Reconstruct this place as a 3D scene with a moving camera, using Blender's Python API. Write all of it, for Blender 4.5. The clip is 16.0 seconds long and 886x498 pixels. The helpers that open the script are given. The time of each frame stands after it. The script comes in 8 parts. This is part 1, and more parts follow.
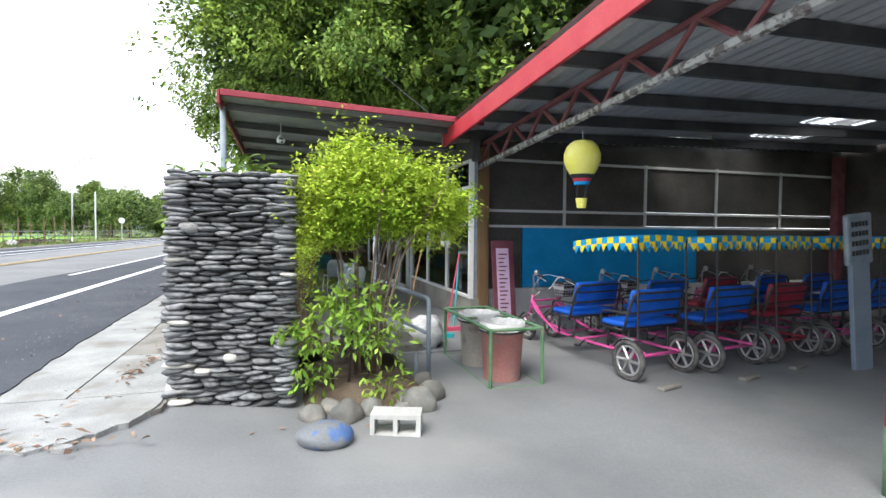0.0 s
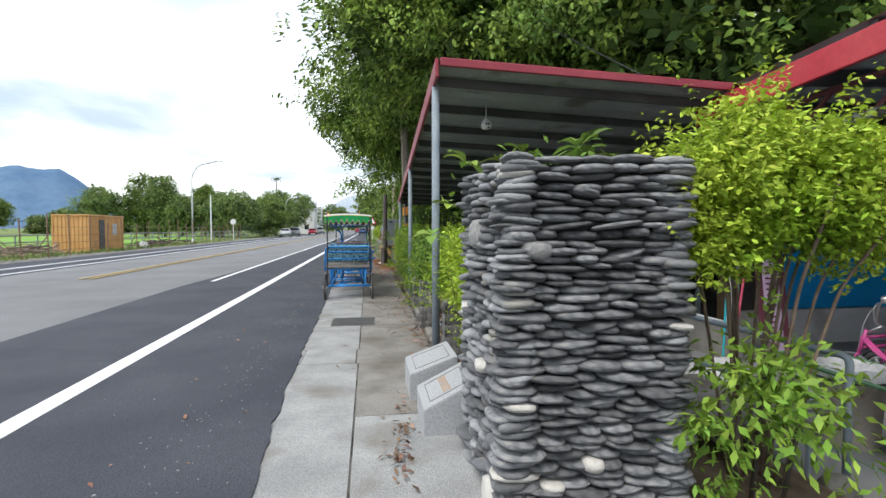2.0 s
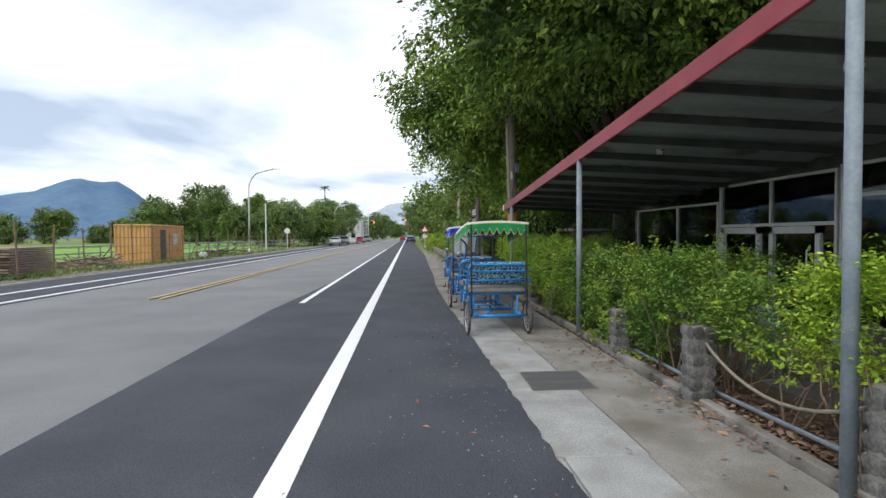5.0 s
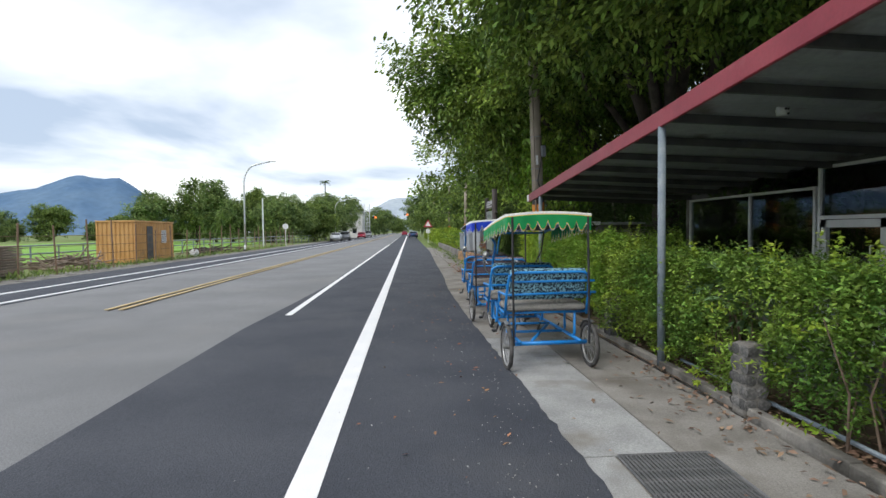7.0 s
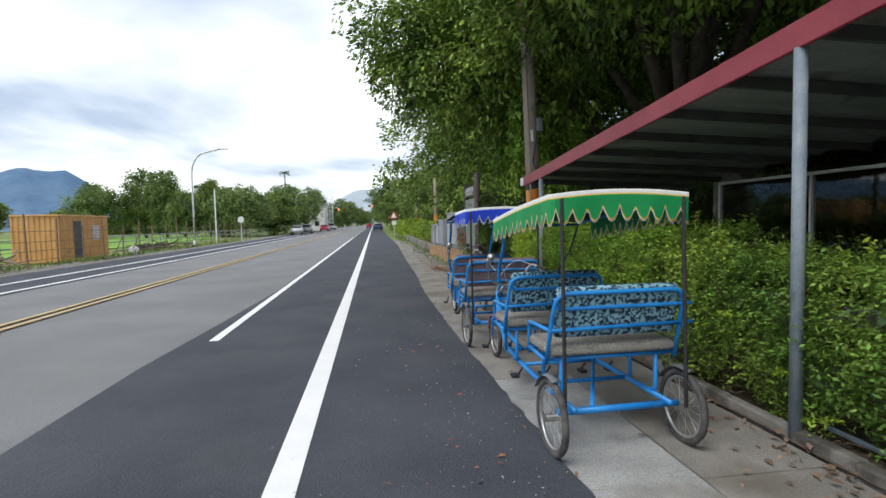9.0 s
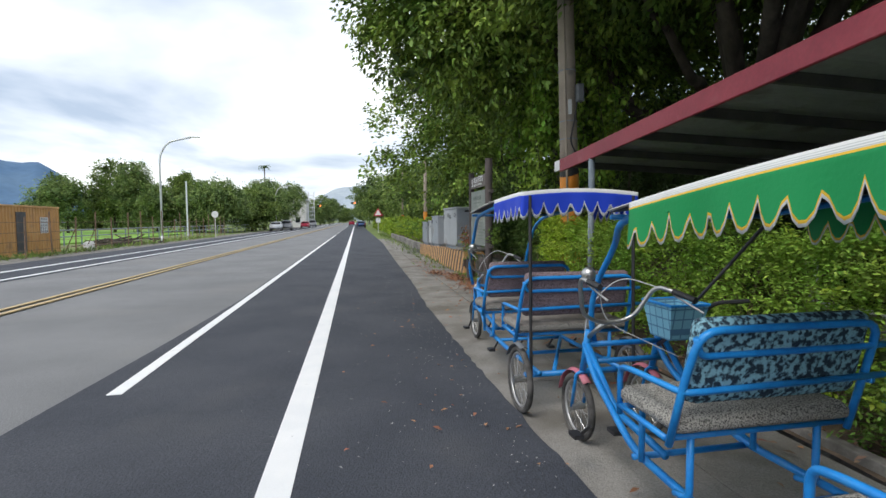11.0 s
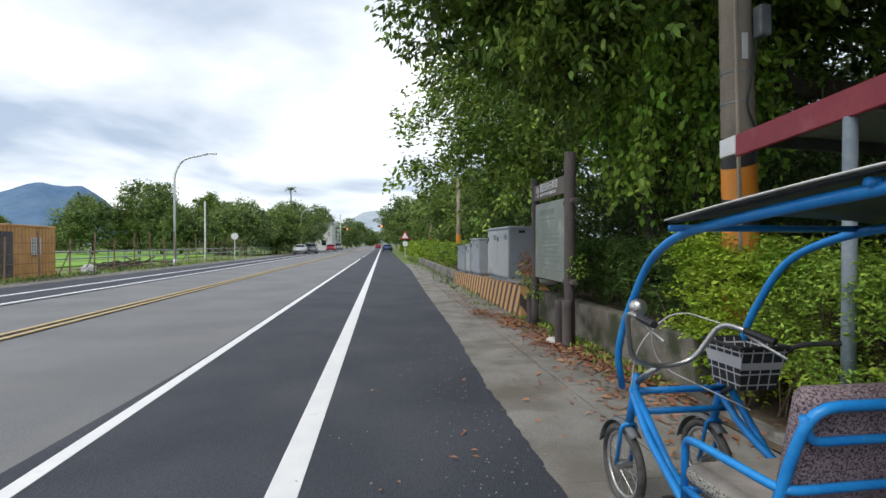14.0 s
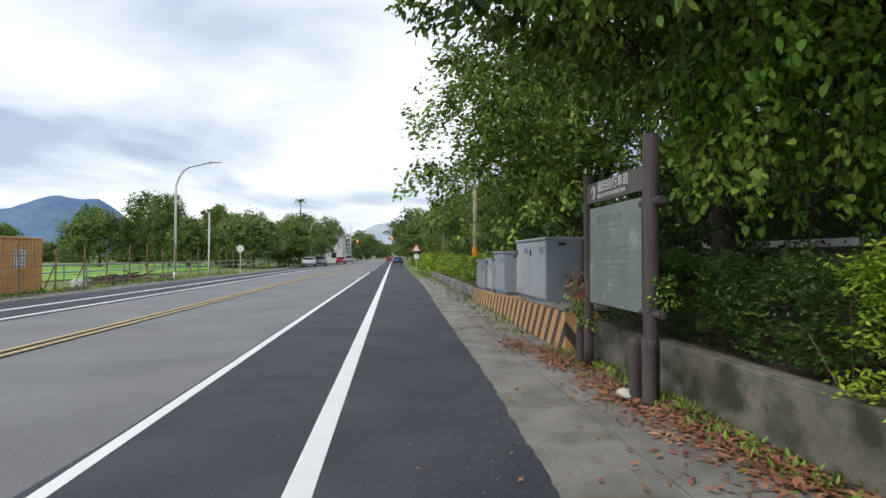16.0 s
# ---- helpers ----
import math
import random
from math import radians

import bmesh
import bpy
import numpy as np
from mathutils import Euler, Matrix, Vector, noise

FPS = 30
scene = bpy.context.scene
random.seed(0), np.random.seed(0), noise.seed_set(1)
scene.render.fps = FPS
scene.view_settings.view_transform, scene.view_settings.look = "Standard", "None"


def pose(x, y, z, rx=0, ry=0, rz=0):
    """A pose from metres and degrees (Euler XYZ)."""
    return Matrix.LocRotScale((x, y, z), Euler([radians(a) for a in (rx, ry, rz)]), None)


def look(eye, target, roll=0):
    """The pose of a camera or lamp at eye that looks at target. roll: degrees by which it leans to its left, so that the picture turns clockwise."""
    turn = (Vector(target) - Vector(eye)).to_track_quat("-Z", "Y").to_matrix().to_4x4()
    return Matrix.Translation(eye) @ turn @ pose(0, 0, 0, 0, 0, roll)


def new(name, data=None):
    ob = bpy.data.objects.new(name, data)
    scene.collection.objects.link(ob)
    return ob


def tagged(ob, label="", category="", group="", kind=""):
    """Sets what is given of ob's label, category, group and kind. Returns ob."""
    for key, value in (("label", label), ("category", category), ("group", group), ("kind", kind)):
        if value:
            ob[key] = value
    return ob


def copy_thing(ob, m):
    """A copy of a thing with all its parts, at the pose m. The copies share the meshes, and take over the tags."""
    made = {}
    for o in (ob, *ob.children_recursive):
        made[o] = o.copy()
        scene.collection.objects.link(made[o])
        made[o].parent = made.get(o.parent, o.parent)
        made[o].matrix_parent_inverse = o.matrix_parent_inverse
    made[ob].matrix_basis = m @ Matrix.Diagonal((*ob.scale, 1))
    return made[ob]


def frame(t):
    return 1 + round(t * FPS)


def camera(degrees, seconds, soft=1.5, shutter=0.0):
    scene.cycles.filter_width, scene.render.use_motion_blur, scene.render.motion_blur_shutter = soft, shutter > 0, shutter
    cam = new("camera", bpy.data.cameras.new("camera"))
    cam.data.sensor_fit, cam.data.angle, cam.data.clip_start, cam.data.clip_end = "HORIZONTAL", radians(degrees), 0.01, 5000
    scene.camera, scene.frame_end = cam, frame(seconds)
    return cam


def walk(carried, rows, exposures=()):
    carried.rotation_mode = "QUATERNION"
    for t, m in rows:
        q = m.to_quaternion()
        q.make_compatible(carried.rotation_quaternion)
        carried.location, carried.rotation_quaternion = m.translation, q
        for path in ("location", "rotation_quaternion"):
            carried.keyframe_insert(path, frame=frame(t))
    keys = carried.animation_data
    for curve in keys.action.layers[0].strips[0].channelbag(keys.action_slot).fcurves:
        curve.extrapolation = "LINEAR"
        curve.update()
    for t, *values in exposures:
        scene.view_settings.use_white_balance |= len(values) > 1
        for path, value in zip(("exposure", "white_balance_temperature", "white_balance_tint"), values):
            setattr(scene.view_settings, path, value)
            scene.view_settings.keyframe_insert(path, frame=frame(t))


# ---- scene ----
cam = camera(82.0, 16.0)
PATH = [
    (0, (1.865, 2.678, 1.422), (2.461, 4.586, 1.351), 0.5),
    (0.5, (1.49, 3.246, 1.512), (1.912, 5.199, 1.432), -0.3),
    (1, (1.04, 3.824, 1.513), (1.385, 5.792, 1.435), -0.2),
    (1.5, (0.666, 4.391, 1.539), (0.986, 6.363, 1.455), -0.1),
    (2, (0.26, 4.935, 1.542), (0.549, 6.912, 1.46), -0.0),
    (2.5, (-0.146, 5.392, 1.52), (0.127, 7.372, 1.451), 0.2),
    (3, (-0.544, 5.987, 1.549), (-0.303, 7.971, 1.475), 0.1),
    (3.5, (-0.944, 6.416, 1.589), (-0.721, 8.403, 1.525), 0.2),
    (4, (-1.279, 6.865, 1.612), (-1.083, 8.855, 1.568), 0.1),
    (4.5, (-1.533, 7.366, 1.614), (-1.371, 9.359, 1.57), -0.0),
    (5, (-1.628, 7.882, 1.612), (-1.49, 9.877, 1.56), -0.3),
    (5.2, (-1.68, 8.089, 1.633), (-1.549, 10.084, 1.571), -0.5),
    (7.3, (-1.849, 10.595, 1.642), (-1.716, 12.589, 1.566), -0.7),
    (7.5, (-1.897, 10.854, 1.639), (-1.738, 12.846, 1.56), -0.3),
    (8, (-1.896, 11.504, 1.632), (-1.704, 13.493, 1.54), -0.3),
    (8.5, (-1.859, 12.098, 1.659), (-1.625, 14.082, 1.559), -0.8),
    (8.7, (-1.858, 12.337, 1.659), (-1.609, 14.319, 1.555), -1.1),
    (10.8, (-1.979, 15.128, 1.565), (-1.641, 17.095, 1.449), -0.3),
    (11, (-1.988, 15.33, 1.581), (-1.653, 17.299, 1.467), -0.4),
    (11.5, (-1.962, 16.039, 1.553), (-1.632, 18.009, 1.467), -0.2),
    (12, (-1.931, 16.59, 1.577), (-1.612, 18.564, 1.531), -0.4),
    (12.5, (-1.871, 17.269, 1.556), (-1.583, 19.248, 1.535), -0.3),
    (13, (-1.824, 17.882, 1.574), (-1.554, 19.864, 1.55), -0.3),
    (13.5, (-1.858, 18.471, 1.599), (-1.609, 20.455, 1.575), -0.2),
    (14, (-1.86, 19.01, 1.564), (-1.626, 20.996, 1.544), -0.0),
    (14.5, (-1.88, 19.525, 1.615), (-1.67, 21.514, 1.596), 0.0),
    (15, (-1.918, 20.036, 1.64), (-1.725, 22.027, 1.651), 0.1),
    (15.5, (-1.848, 20.58, 1.646), (-1.659, 22.57, 1.67), -0.1),
    (16, (-1.85, 21.137, 1.604), (-1.657, 23.127, 1.633), 0.1),
]
walk(cam, [(t, look(eye, target, roll)) for t, eye, target, roll in PATH],
     [(0.0, 1.12), (1.0, 0.7), (2.0, 0.38), (3.5, 0.05), (8.0, 0.05), (12.0, 0.0), (16.0, -0.1)])

# ---- light ----
world = bpy.data.worlds.new("sky")
scene.world = world
world.use_nodes = True
wn, wl = world.node_tree.nodes, world.node_tree.links
wn.clear()
w_out = wn.new("ShaderNodeOutputWorld")
w_bg = wn.new("ShaderNodeBackground")
w_sky = wn.new("ShaderNodeTexSky")
w_sky.sky_type, w_sky.sun_disc = "NISHITA", False
w_sky.sun_elevation, w_sky.sun_rotation = radians(55), radians(250)
w_tc = wn.new("ShaderNodeTexCoord")
w_sep = wn.new("ShaderNodeSeparateXYZ")
wl.new(w_tc.outputs["Generated"], w_sep.inputs[0])
w_h = wn.new("ShaderNodeMath"); w_h.operation = "ADD"; w_h.inputs[1].default_value = 0.16
wl.new(w_sep.outputs[2], w_h.inputs[0])
w_m = wn.new("ShaderNodeMath"); w_m.operation = "MAXIMUM"; w_m.inputs[1].default_value = 0.05
wl.new(w_h.outputs[0], w_m.inputs[0])
w_dx = wn.new("ShaderNodeMath"); w_dx.operation = "DIVIDE"
w_dy = wn.new("ShaderNodeMath"); w_dy.operation = "DIVIDE"
wl.new(w_sep.outputs[0], w_dx.inputs[0]); wl.new(w_m.outputs[0], w_dx.inputs[1])
wl.new(w_sep.outputs[1], w_dy.inputs[0]); wl.new(w_m.outputs[0], w_dy.inputs[1])
w_c = wn.new("ShaderNodeCombineXYZ")
wl.new(w_dx.outputs[0], w_c.inputs[0]); wl.new(w_dy.outputs[0], w_c.inputs[1])
w_n = wn.new("ShaderNodeTexNoise")
w_n.inputs["Scale"].default_value, w_n.inputs["Detail"].default_value = 0.62, 6.0
w_n.inputs["Roughness"].default_value, w_n.inputs["Distortion"].default_value = 0.48, 0.3
wl.new(w_c.outputs[0], w_n.inputs["Vector"])
w_r = wn.new("ShaderNodeValToRGB")
w_r.color_ramp.elements[0].position, w_r.color_ramp.elements[0].color = 0.39, (0.40, 0.48, 0.60, 1)
w_r.color_ramp.elements[1].position, w_r.color_ramp.elements[1].color = 0.585, (1.08, 1.10, 1.12, 1)
wl.new(w_n.outputs["Fac"], w_r.inputs[0])
w_mul = wn.new("ShaderNodeMixRGB"); w_mul.blend_type = "MULTIPLY"; w_mul.inputs[0].default_value = 1.0
w_mul.inputs[2].default_value = (0.09, 0.09, 0.09, 1)
wl.new(w_sky.outputs[0], w_mul.inputs[1])
w_mix = wn.new("ShaderNodeMixRGB"); w_mix.inputs[0].default_value = 0.85
wl.new(w_mul.outputs[0], w_mix.inputs[1]); wl.new(w_r.outputs[0], w_mix.inputs[2])
wl.new(w_mix.outputs[0], w_bg.inputs["Color"])
w_bg.inputs["Strength"].default_value = 1.45
wl.new(w_bg.outputs[0], w_out.inputs[0])

sun = new("sun", bpy.data.lights.new("sun", "SUN"))
sun.data.energy, sun.data.angle, sun.data.color = 1.8, radians(25), (1.0, 0.96, 0.9)
sun.matrix_world = look((-20, 0, 40), (0, 20, 0))


# ---- materials ----
def mat(name, a, b=None, rough=0.8, metal=0.0, scale=6.0, fine=60.0, bump=0.2, spread=(0.35, 0.65), spec=0.4,
        vary=0.0, island=0.0, stretch=(1, 1, 1), soft=0.22, c=None, c_scale=1.2, c_at=(0.58, 0.7)):
    """A surface of two colours mixed by grain, with fine relief; c adds stains; vary or island change it from piece to piece."""
    m = bpy.data.materials.new(name)
    m.use_nodes = True
    n, l = m.node_tree.nodes, m.node_tree.links
    p = n["Principled BSDF"]
    p.inputs["Roughness"].default_value, p.inputs["Metallic"].default_value = rough, metal
    p.inputs["Specular IOR Level"].default_value = spec
    b = b or tuple(x * 0.8 for x in a)
    tc = n.new("ShaderNodeTexCoord")
    mp = n.new("ShaderNodeMapping")
    mp.inputs["Scale"].default_value = stretch
    l.new(tc.outputs["Object"], mp.inputs[0])
    big = n.new("ShaderNodeTexNoise")
    big.inputs["Scale"].default_value, big.inputs["Detail"].default_value = scale, 5
    l.new(mp.outputs[0], big.inputs["Vector"])
    ramp = n.new("ShaderNodeValToRGB")
    ramp.color_ramp.elements[0].position, ramp.color_ramp.elements[0].color = spread[0], (*a, 1)
    ramp.color_ramp.elements[1].position, ramp.color_ramp.elements[1].color = spread[1], (*b, 1)
    l.new(big.outputs["Fac"], ramp.inputs[0])
    small = n.new("ShaderNodeTexNoise")
    small.inputs["Scale"].default_value, small.inputs["Detail"].default_value = fine, 3
    l.new(mp.outputs[0], small.inputs["Vector"])
    grain = n.new("ShaderNodeMixRGB"); grain.blend_type = "OVERLAY"; grain.inputs[0].default_value = soft
    l.new(ramp.outputs[0], grain.inputs[1]); l.new(small.outputs["Fac"], grain.inputs[2])
    out = grain.outputs[0]
    if c:
        st = n.new("ShaderNodeTexNoise")
        st.inputs["Scale"].default_value, st.inputs["Detail"].default_value = c_scale, 6
        l.new(tc.outputs["Object"], st.inputs["Vector"])
        sr = n.new("ShaderNodeMapRange")
        sr.inputs[1].default_value, sr.inputs[2].default_value = c_at
        l.new(st.outputs["Fac"], sr.inputs[0])
        mx = n.new("ShaderNodeMixRGB"); mx.inputs[2].default_value = (*c, 1)
        l.new(sr.outputs[0], mx.inputs[0]); l.new(out, mx.inputs[1])
        out = mx.outputs[0]
    if vary or island:
        src = n.new("ShaderNodeObjectInfo" if vary else "ShaderNodeNewGeometry")
        hs = n.new("ShaderNodeHueSaturation")
        mr = n.new("ShaderNodeMapRange")
        k = vary or island
        mr.inputs[3].default_value, mr.inputs[4].default_value = 1 - k, 1 + k
        l.new(src.outputs["Random" if vary else "Random Per Island"], mr.inputs[0])
        l.new(mr.outputs[0], hs.inputs["Value"]); l.new(out, hs.inputs["Color"])
        if island:
            mh = n.new("ShaderNodeMapRange")
            mh.inputs[3].default_value, mh.inputs[4].default_value = 0.485, 0.515
            mm = n.new("ShaderNodeMath"); mm.operation = "FRACT"
            ml = n.new("ShaderNodeMath"); ml.operation = "MULTIPLY"; ml.inputs[1].default_value = 7.31
            l.new(src.outputs["Random Per Island"], ml.inputs[0]); l.new(ml.outputs[0], mm.inputs[0])
            l.new(mm.outputs[0], mh.inputs[0]); l.new(mh.outputs[0], hs.inputs["Hue"])
        out = hs.outputs[0]
    l.new(out, p.inputs["Base Color"])
    if bump:
        bp = n.new("ShaderNodeBump")
        bp.inputs["Strength"].default_value, bp.inputs["Distance"].default_value = bump, 0.01
        l.new(small.outputs["Fac"], bp.inputs["Height"])
        l.new(bp.outputs[0], p.inputs["Normal"])
    return m


def leaf_mat(name, a, b, k=0.35, through_light=0.3):
    m = mat(name, a, b, rough=0.55, scale=0.9, fine=14, bump=0.0, island=k, spec=0.25)
    n, l = m.node_tree.nodes, m.node_tree.links
    p = n["Principled BSDF"]
    col = p.inputs["Base Color"].links[0].from_socket
    tr = n.new("ShaderNodeBsdfTranslucent")
    l.new(col, tr.inputs["Color"])
    mx = n.new("ShaderNodeMixShader"); mx.inputs[0].default_value = through_light
    l.new(p.outputs[0], mx.inputs[1]); l.new(tr.outputs[0], mx.inputs[2])
    l.new(mx.outputs[0], n["Material Output"].inputs["Surface"])
    return m


M = {}
M["asphalt_new"] = mat("asphalt_new", (0.040, 0.045, 0.058), (0.060, 0.065, 0.079), rough=0.85, scale=0.8, fine=75, bump=1.0, soft=0.75, c=(0.085, 0.087, 0.093), c_scale=0.5, c_at=(0.6, 0.85))
M["asphalt_old"] = mat("asphalt_old", (0.16, 0.163, 0.169), (0.2, 0.203, 0.208), rough=0.9, scale=0.5, fine=70, bump=0.8, soft=0.5, c=(0.21, 0.205, 0.2), c_scale=0.35, c_at=(0.55, 0.8))
M["concrete"] = mat("concrete", (0.195, 0.184, 0.166), (0.285, 0.27, 0.248), rough=0.92, scale=1.6, fine=90, bump=0.8, soft=0.5, c=(0.15, 0.135, 0.115), c_scale=1.3, c_at=(0.5, 0.68))
M["concrete_pale"] = mat("concrete_pale", (0.262, 0.265, 0.262), (0.352, 0.356, 0.35), rough=0.92, scale=2.4, fine=80, bump=0.8, soft=0.5, c=(0.2, 0.185, 0.16), c_scale=1.6, c_at=(0.54, 0.72))
M["concrete_floor"] = mat("concrete_floor", (0.16, 0.165, 0.17), (0.215, 0.22, 0.225), rough=0.7, scale=0.7, fine=60, bump=0.15, c=(0.27, 0.27, 0.26), c_scale=0.5, c_at=(0.52, 0.75))
M["concrete_old"] = mat("concrete_old", (0.17, 0.16, 0.145), (0.28, 0.265, 0.24), rough=0.95, scale=2.2, fine=40, bump=0.9, c=(0.085, 0.08, 0.07), c_scale=2.0, c_at=(0.47, 0.62))
M["paint_white"] = mat("paint_white", (0.74, 0.75, 0.76), (0.80, 0.80, 0.80), rough=0.7, scale=3, fine=150, bump=0.3, c=(0.5, 0.5, 0.5), c_scale=3, c_at=(0.66, 0.85))
M["paint_yellow"] = mat("paint_yellow", (0.55, 0.41, 0.20), (0.44, 0.35, 0.21), rough=0.8, scale=3, fine=150, bump=0.3, c=(0.3, 0.27, 0.21), c_scale=4, c_at=(0.58, 0.75))
M["soil"] = mat("soil", (0.09, 0.065, 0.045), (0.16, 0.12, 0.085), rough=1.0, scale=5, fine=60, bump=1.0)
M["grass"] = mat("grass", (0.10, 0.15, 0.035), (0.17, 0.22, 0.06), rough=1.0, scale=0.15, fine=4, bump=0.6, c=(0.2, 0.18, 0.1), c_scale=0.07, c_at=(0.55, 0.75))
M["red_sheet"] = mat("red_sheet", (0.22, 0.02, 0.036), (0.28, 0.035, 0.05), rough=0.45, scale=2, fine=30, bump=0.1, c=(0.33, 0.11, 0.11), c_scale=2.5, c_at=(0.6, 0.85))
M["red_bright"] = mat("red_bright", (0.42, 0.022, 0.04), (0.48, 0.05, 0.06), rough=0.45, scale=2, fine=30, bump=0.1)
M["sheet_under"] = mat("sheet_under", (0.30, 0.32, 0.34), (0.38, 0.40, 0.42), rough=0.6, scale=1.5, fine=20, bump=0.1, c=(0.2, 0.19, 0.17), c_scale=1.5)
M["steel_dark"] = mat("steel_dark", (0.055, 0.055, 0.06), (0.09, 0.09, 0.09), rough=0.6, scale=3, fine=40, bump=0.1)
M["truss_red"] = mat("truss_red", (0.16, 0.05, 0.06), (0.24, 0.09, 0.1), rough=0.6, scale=4, fine=40, bump=0.2)
M["galv"] = mat("galv", (0.17, 0.21, 0.25), (0.24, 0.28, 0.31), rough=0.6, metal=0.0, scale=5, fine=40, bump=0.1, c=(0.3, 0.25, 0.2), c_scale=6, c_at=(0.65, 0.8))
M["alu"] = mat("alu", (0.62, 0.63, 0.63), (0.7, 0.7, 0.69), rough=0.4, metal=0.1, scale=5, fine=50, bump=0.05)
M["stone_dark"] = mat("stone_dark", (0.115, 0.12, 0.128), (0.25, 0.255, 0.26), rough=0.7, scale=5, fine=50, bump=0.7, vary=0.5, c=(0.30, 0.28, 0.23), c_scale=4, c_at=(0.58, 0.78))
M["stone_rest"] = mat("stone_rest", (0.115, 0.12, 0.128), (0.25, 0.255, 0.26), rough=0.7, scale=5, fine=50, bump=0.7, island=0.5, c=(0.30, 0.28, 0.23), c_scale=4, c_at=(0.58, 0.78))
M["stone_pale"] = mat("stone_pale", (0.50, 0.48, 0.43), (0.62, 0.6, 0.55), rough=0.8, scale=6, fine=50, bump=0.4)
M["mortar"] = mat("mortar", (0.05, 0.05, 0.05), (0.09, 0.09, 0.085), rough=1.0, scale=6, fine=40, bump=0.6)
M["granite"] = mat("granite", (0.33, 0.34, 0.35), (0.40, 0.41, 0.42), rough=0.75, scale=60, fine=220, bump=0.35, spread=(0.42, 0.58))
M["bark"] = mat("bark", (0.045, 0.037, 0.031), (0.10, 0.083, 0.068), rough=0.95, scale=4, fine=25, bump=1.0, stretch=(1, 1, 0.25))
M["leaf_big"] = leaf_mat("leaf_big", (0.09, 0.165, 0.03), (0.25, 0.35, 0.06), 0.55, 0.1)
M["leaf_lime"] = leaf_mat("leaf_lime", (0.27, 0.42, 0.035), (0.48, 0.58, 0.075), 0.34, 0.2)
M["leaf_hedge"] = leaf_mat("leaf_hedge", (0.10, 0.20, 0.035), (0.27, 0.38, 0.06), 0.55, 0.15)
# Dark leaf colour; inside the tree crowns it deepens the shade.
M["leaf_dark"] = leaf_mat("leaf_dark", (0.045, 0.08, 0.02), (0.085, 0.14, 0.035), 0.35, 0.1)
# The next two greens are lightened to stand for haze over far trees.
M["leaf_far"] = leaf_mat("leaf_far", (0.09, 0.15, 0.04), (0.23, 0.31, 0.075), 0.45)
M["leaf_hazed"] = leaf_mat("leaf_hazed", (0.10, 0.165, 0.06), (0.25, 0.33, 0.10), 0.4)
M["leaf_mid"] = leaf_mat("leaf_mid", (0.075, 0.14, 0.035), (0.15, 0.235, 0.06), 0.4)
M["leaf_dry"] = mat("leaf_dry", (0.26, 0.10, 0.055), (0.36, 0.19, 0.10), rough=0.8, scale=3, fine=30, bump=0.1, island=0.4)
M["leaf_brown"] = mat("leaf_brown", (0.17, 0.10, 0.065), (0.29, 0.20, 0.14), rough=0.85, scale=3, fine=30, bump=0.1, island=0.4)
M["wood_post"] = mat("wood_post", (0.25, 0.14, 0.07), (0.36, 0.22, 0.12), rough=0.75, scale=5, fine=30, bump=0.3, stretch=(1, 1, 0.15))
# Distance haze is put into these two base colours: blue, then paler grey-blue.
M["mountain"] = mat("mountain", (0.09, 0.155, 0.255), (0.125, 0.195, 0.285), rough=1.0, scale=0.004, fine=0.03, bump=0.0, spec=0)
M["mountain_hazed"] = mat("mountain_hazed", (0.30, 0.35, 0.40), (0.36, 0.41, 0.45), rough=1.0, scale=0.004, fine=0.03, bump=0.0, spec=0)


def glass_mat(name, tint, rough=0.03):
    m = bpy.data.materials.new(name)
    m.use_nodes = True
    p = m.node_tree.nodes["Principled BSDF"]
    p.inputs["Base Color"].default_value = (*tint, 1)
    p.inputs["Roughness"].default_value, p.inputs["Transmission Weight"].default_value = rough, 1.0
    p.inputs["IOR"].default_value = 1.45
    return m


M["glass"] = glass_mat("glass", (0.45, 0.48, 0.48))


# ---- building helpers ----
def part(name, bm, material, parent=None, label="", smooth=False):
    me = bpy.data.meshes.new(name)
    bmesh.ops.recalc_face_normals(bm, faces=bm.faces)
    bm.to_mesh(me)
    bm.free()
    if material:
        me.materials.append(M[material] if isinstance(material, str) else material)
    if smooth:
        for f in me.polygons:
            f.use_smooth = True
    ob = new(name, me)
    if parent:
        ob.parent = parent
    if label:
        ob["label"] = label
    return ob


def thing(name, m=None, label="", category="", group="", kind=""):
    ob = new(name)
    ob.empty_display_size = 0.2
    if m is not None:
        ob.matrix_basis = m
    return tagged(ob, label, category, group, kind)


def box(bm, x0, x1, y0, y1, z0, z1, bevel=0.0, m=None):
    r = bmesh.ops.create_cube(bm, size=1.0)
    vs = r["verts"]
    for v in vs:
        v.co = Vector(((x0 + x1) / 2 + v.co.x * (x1 - x0), (y0 + y1) / 2 + v.co.y * (y1 - y0), (z0 + z1) / 2 + v.co.z * (z1 - z0)))
        if m is not None:
            v.co = m @ v.co
    if bevel:
        es = list({e for v in vs for e in v.link_edges})
        bmesh.ops.bevel(bm, geom=es, offset=bevel, segments=2, affect="EDGES", profile=0.5)
    return bm


def boxbm(*a, **k):
    return box(bmesh.new(), *a, **k)


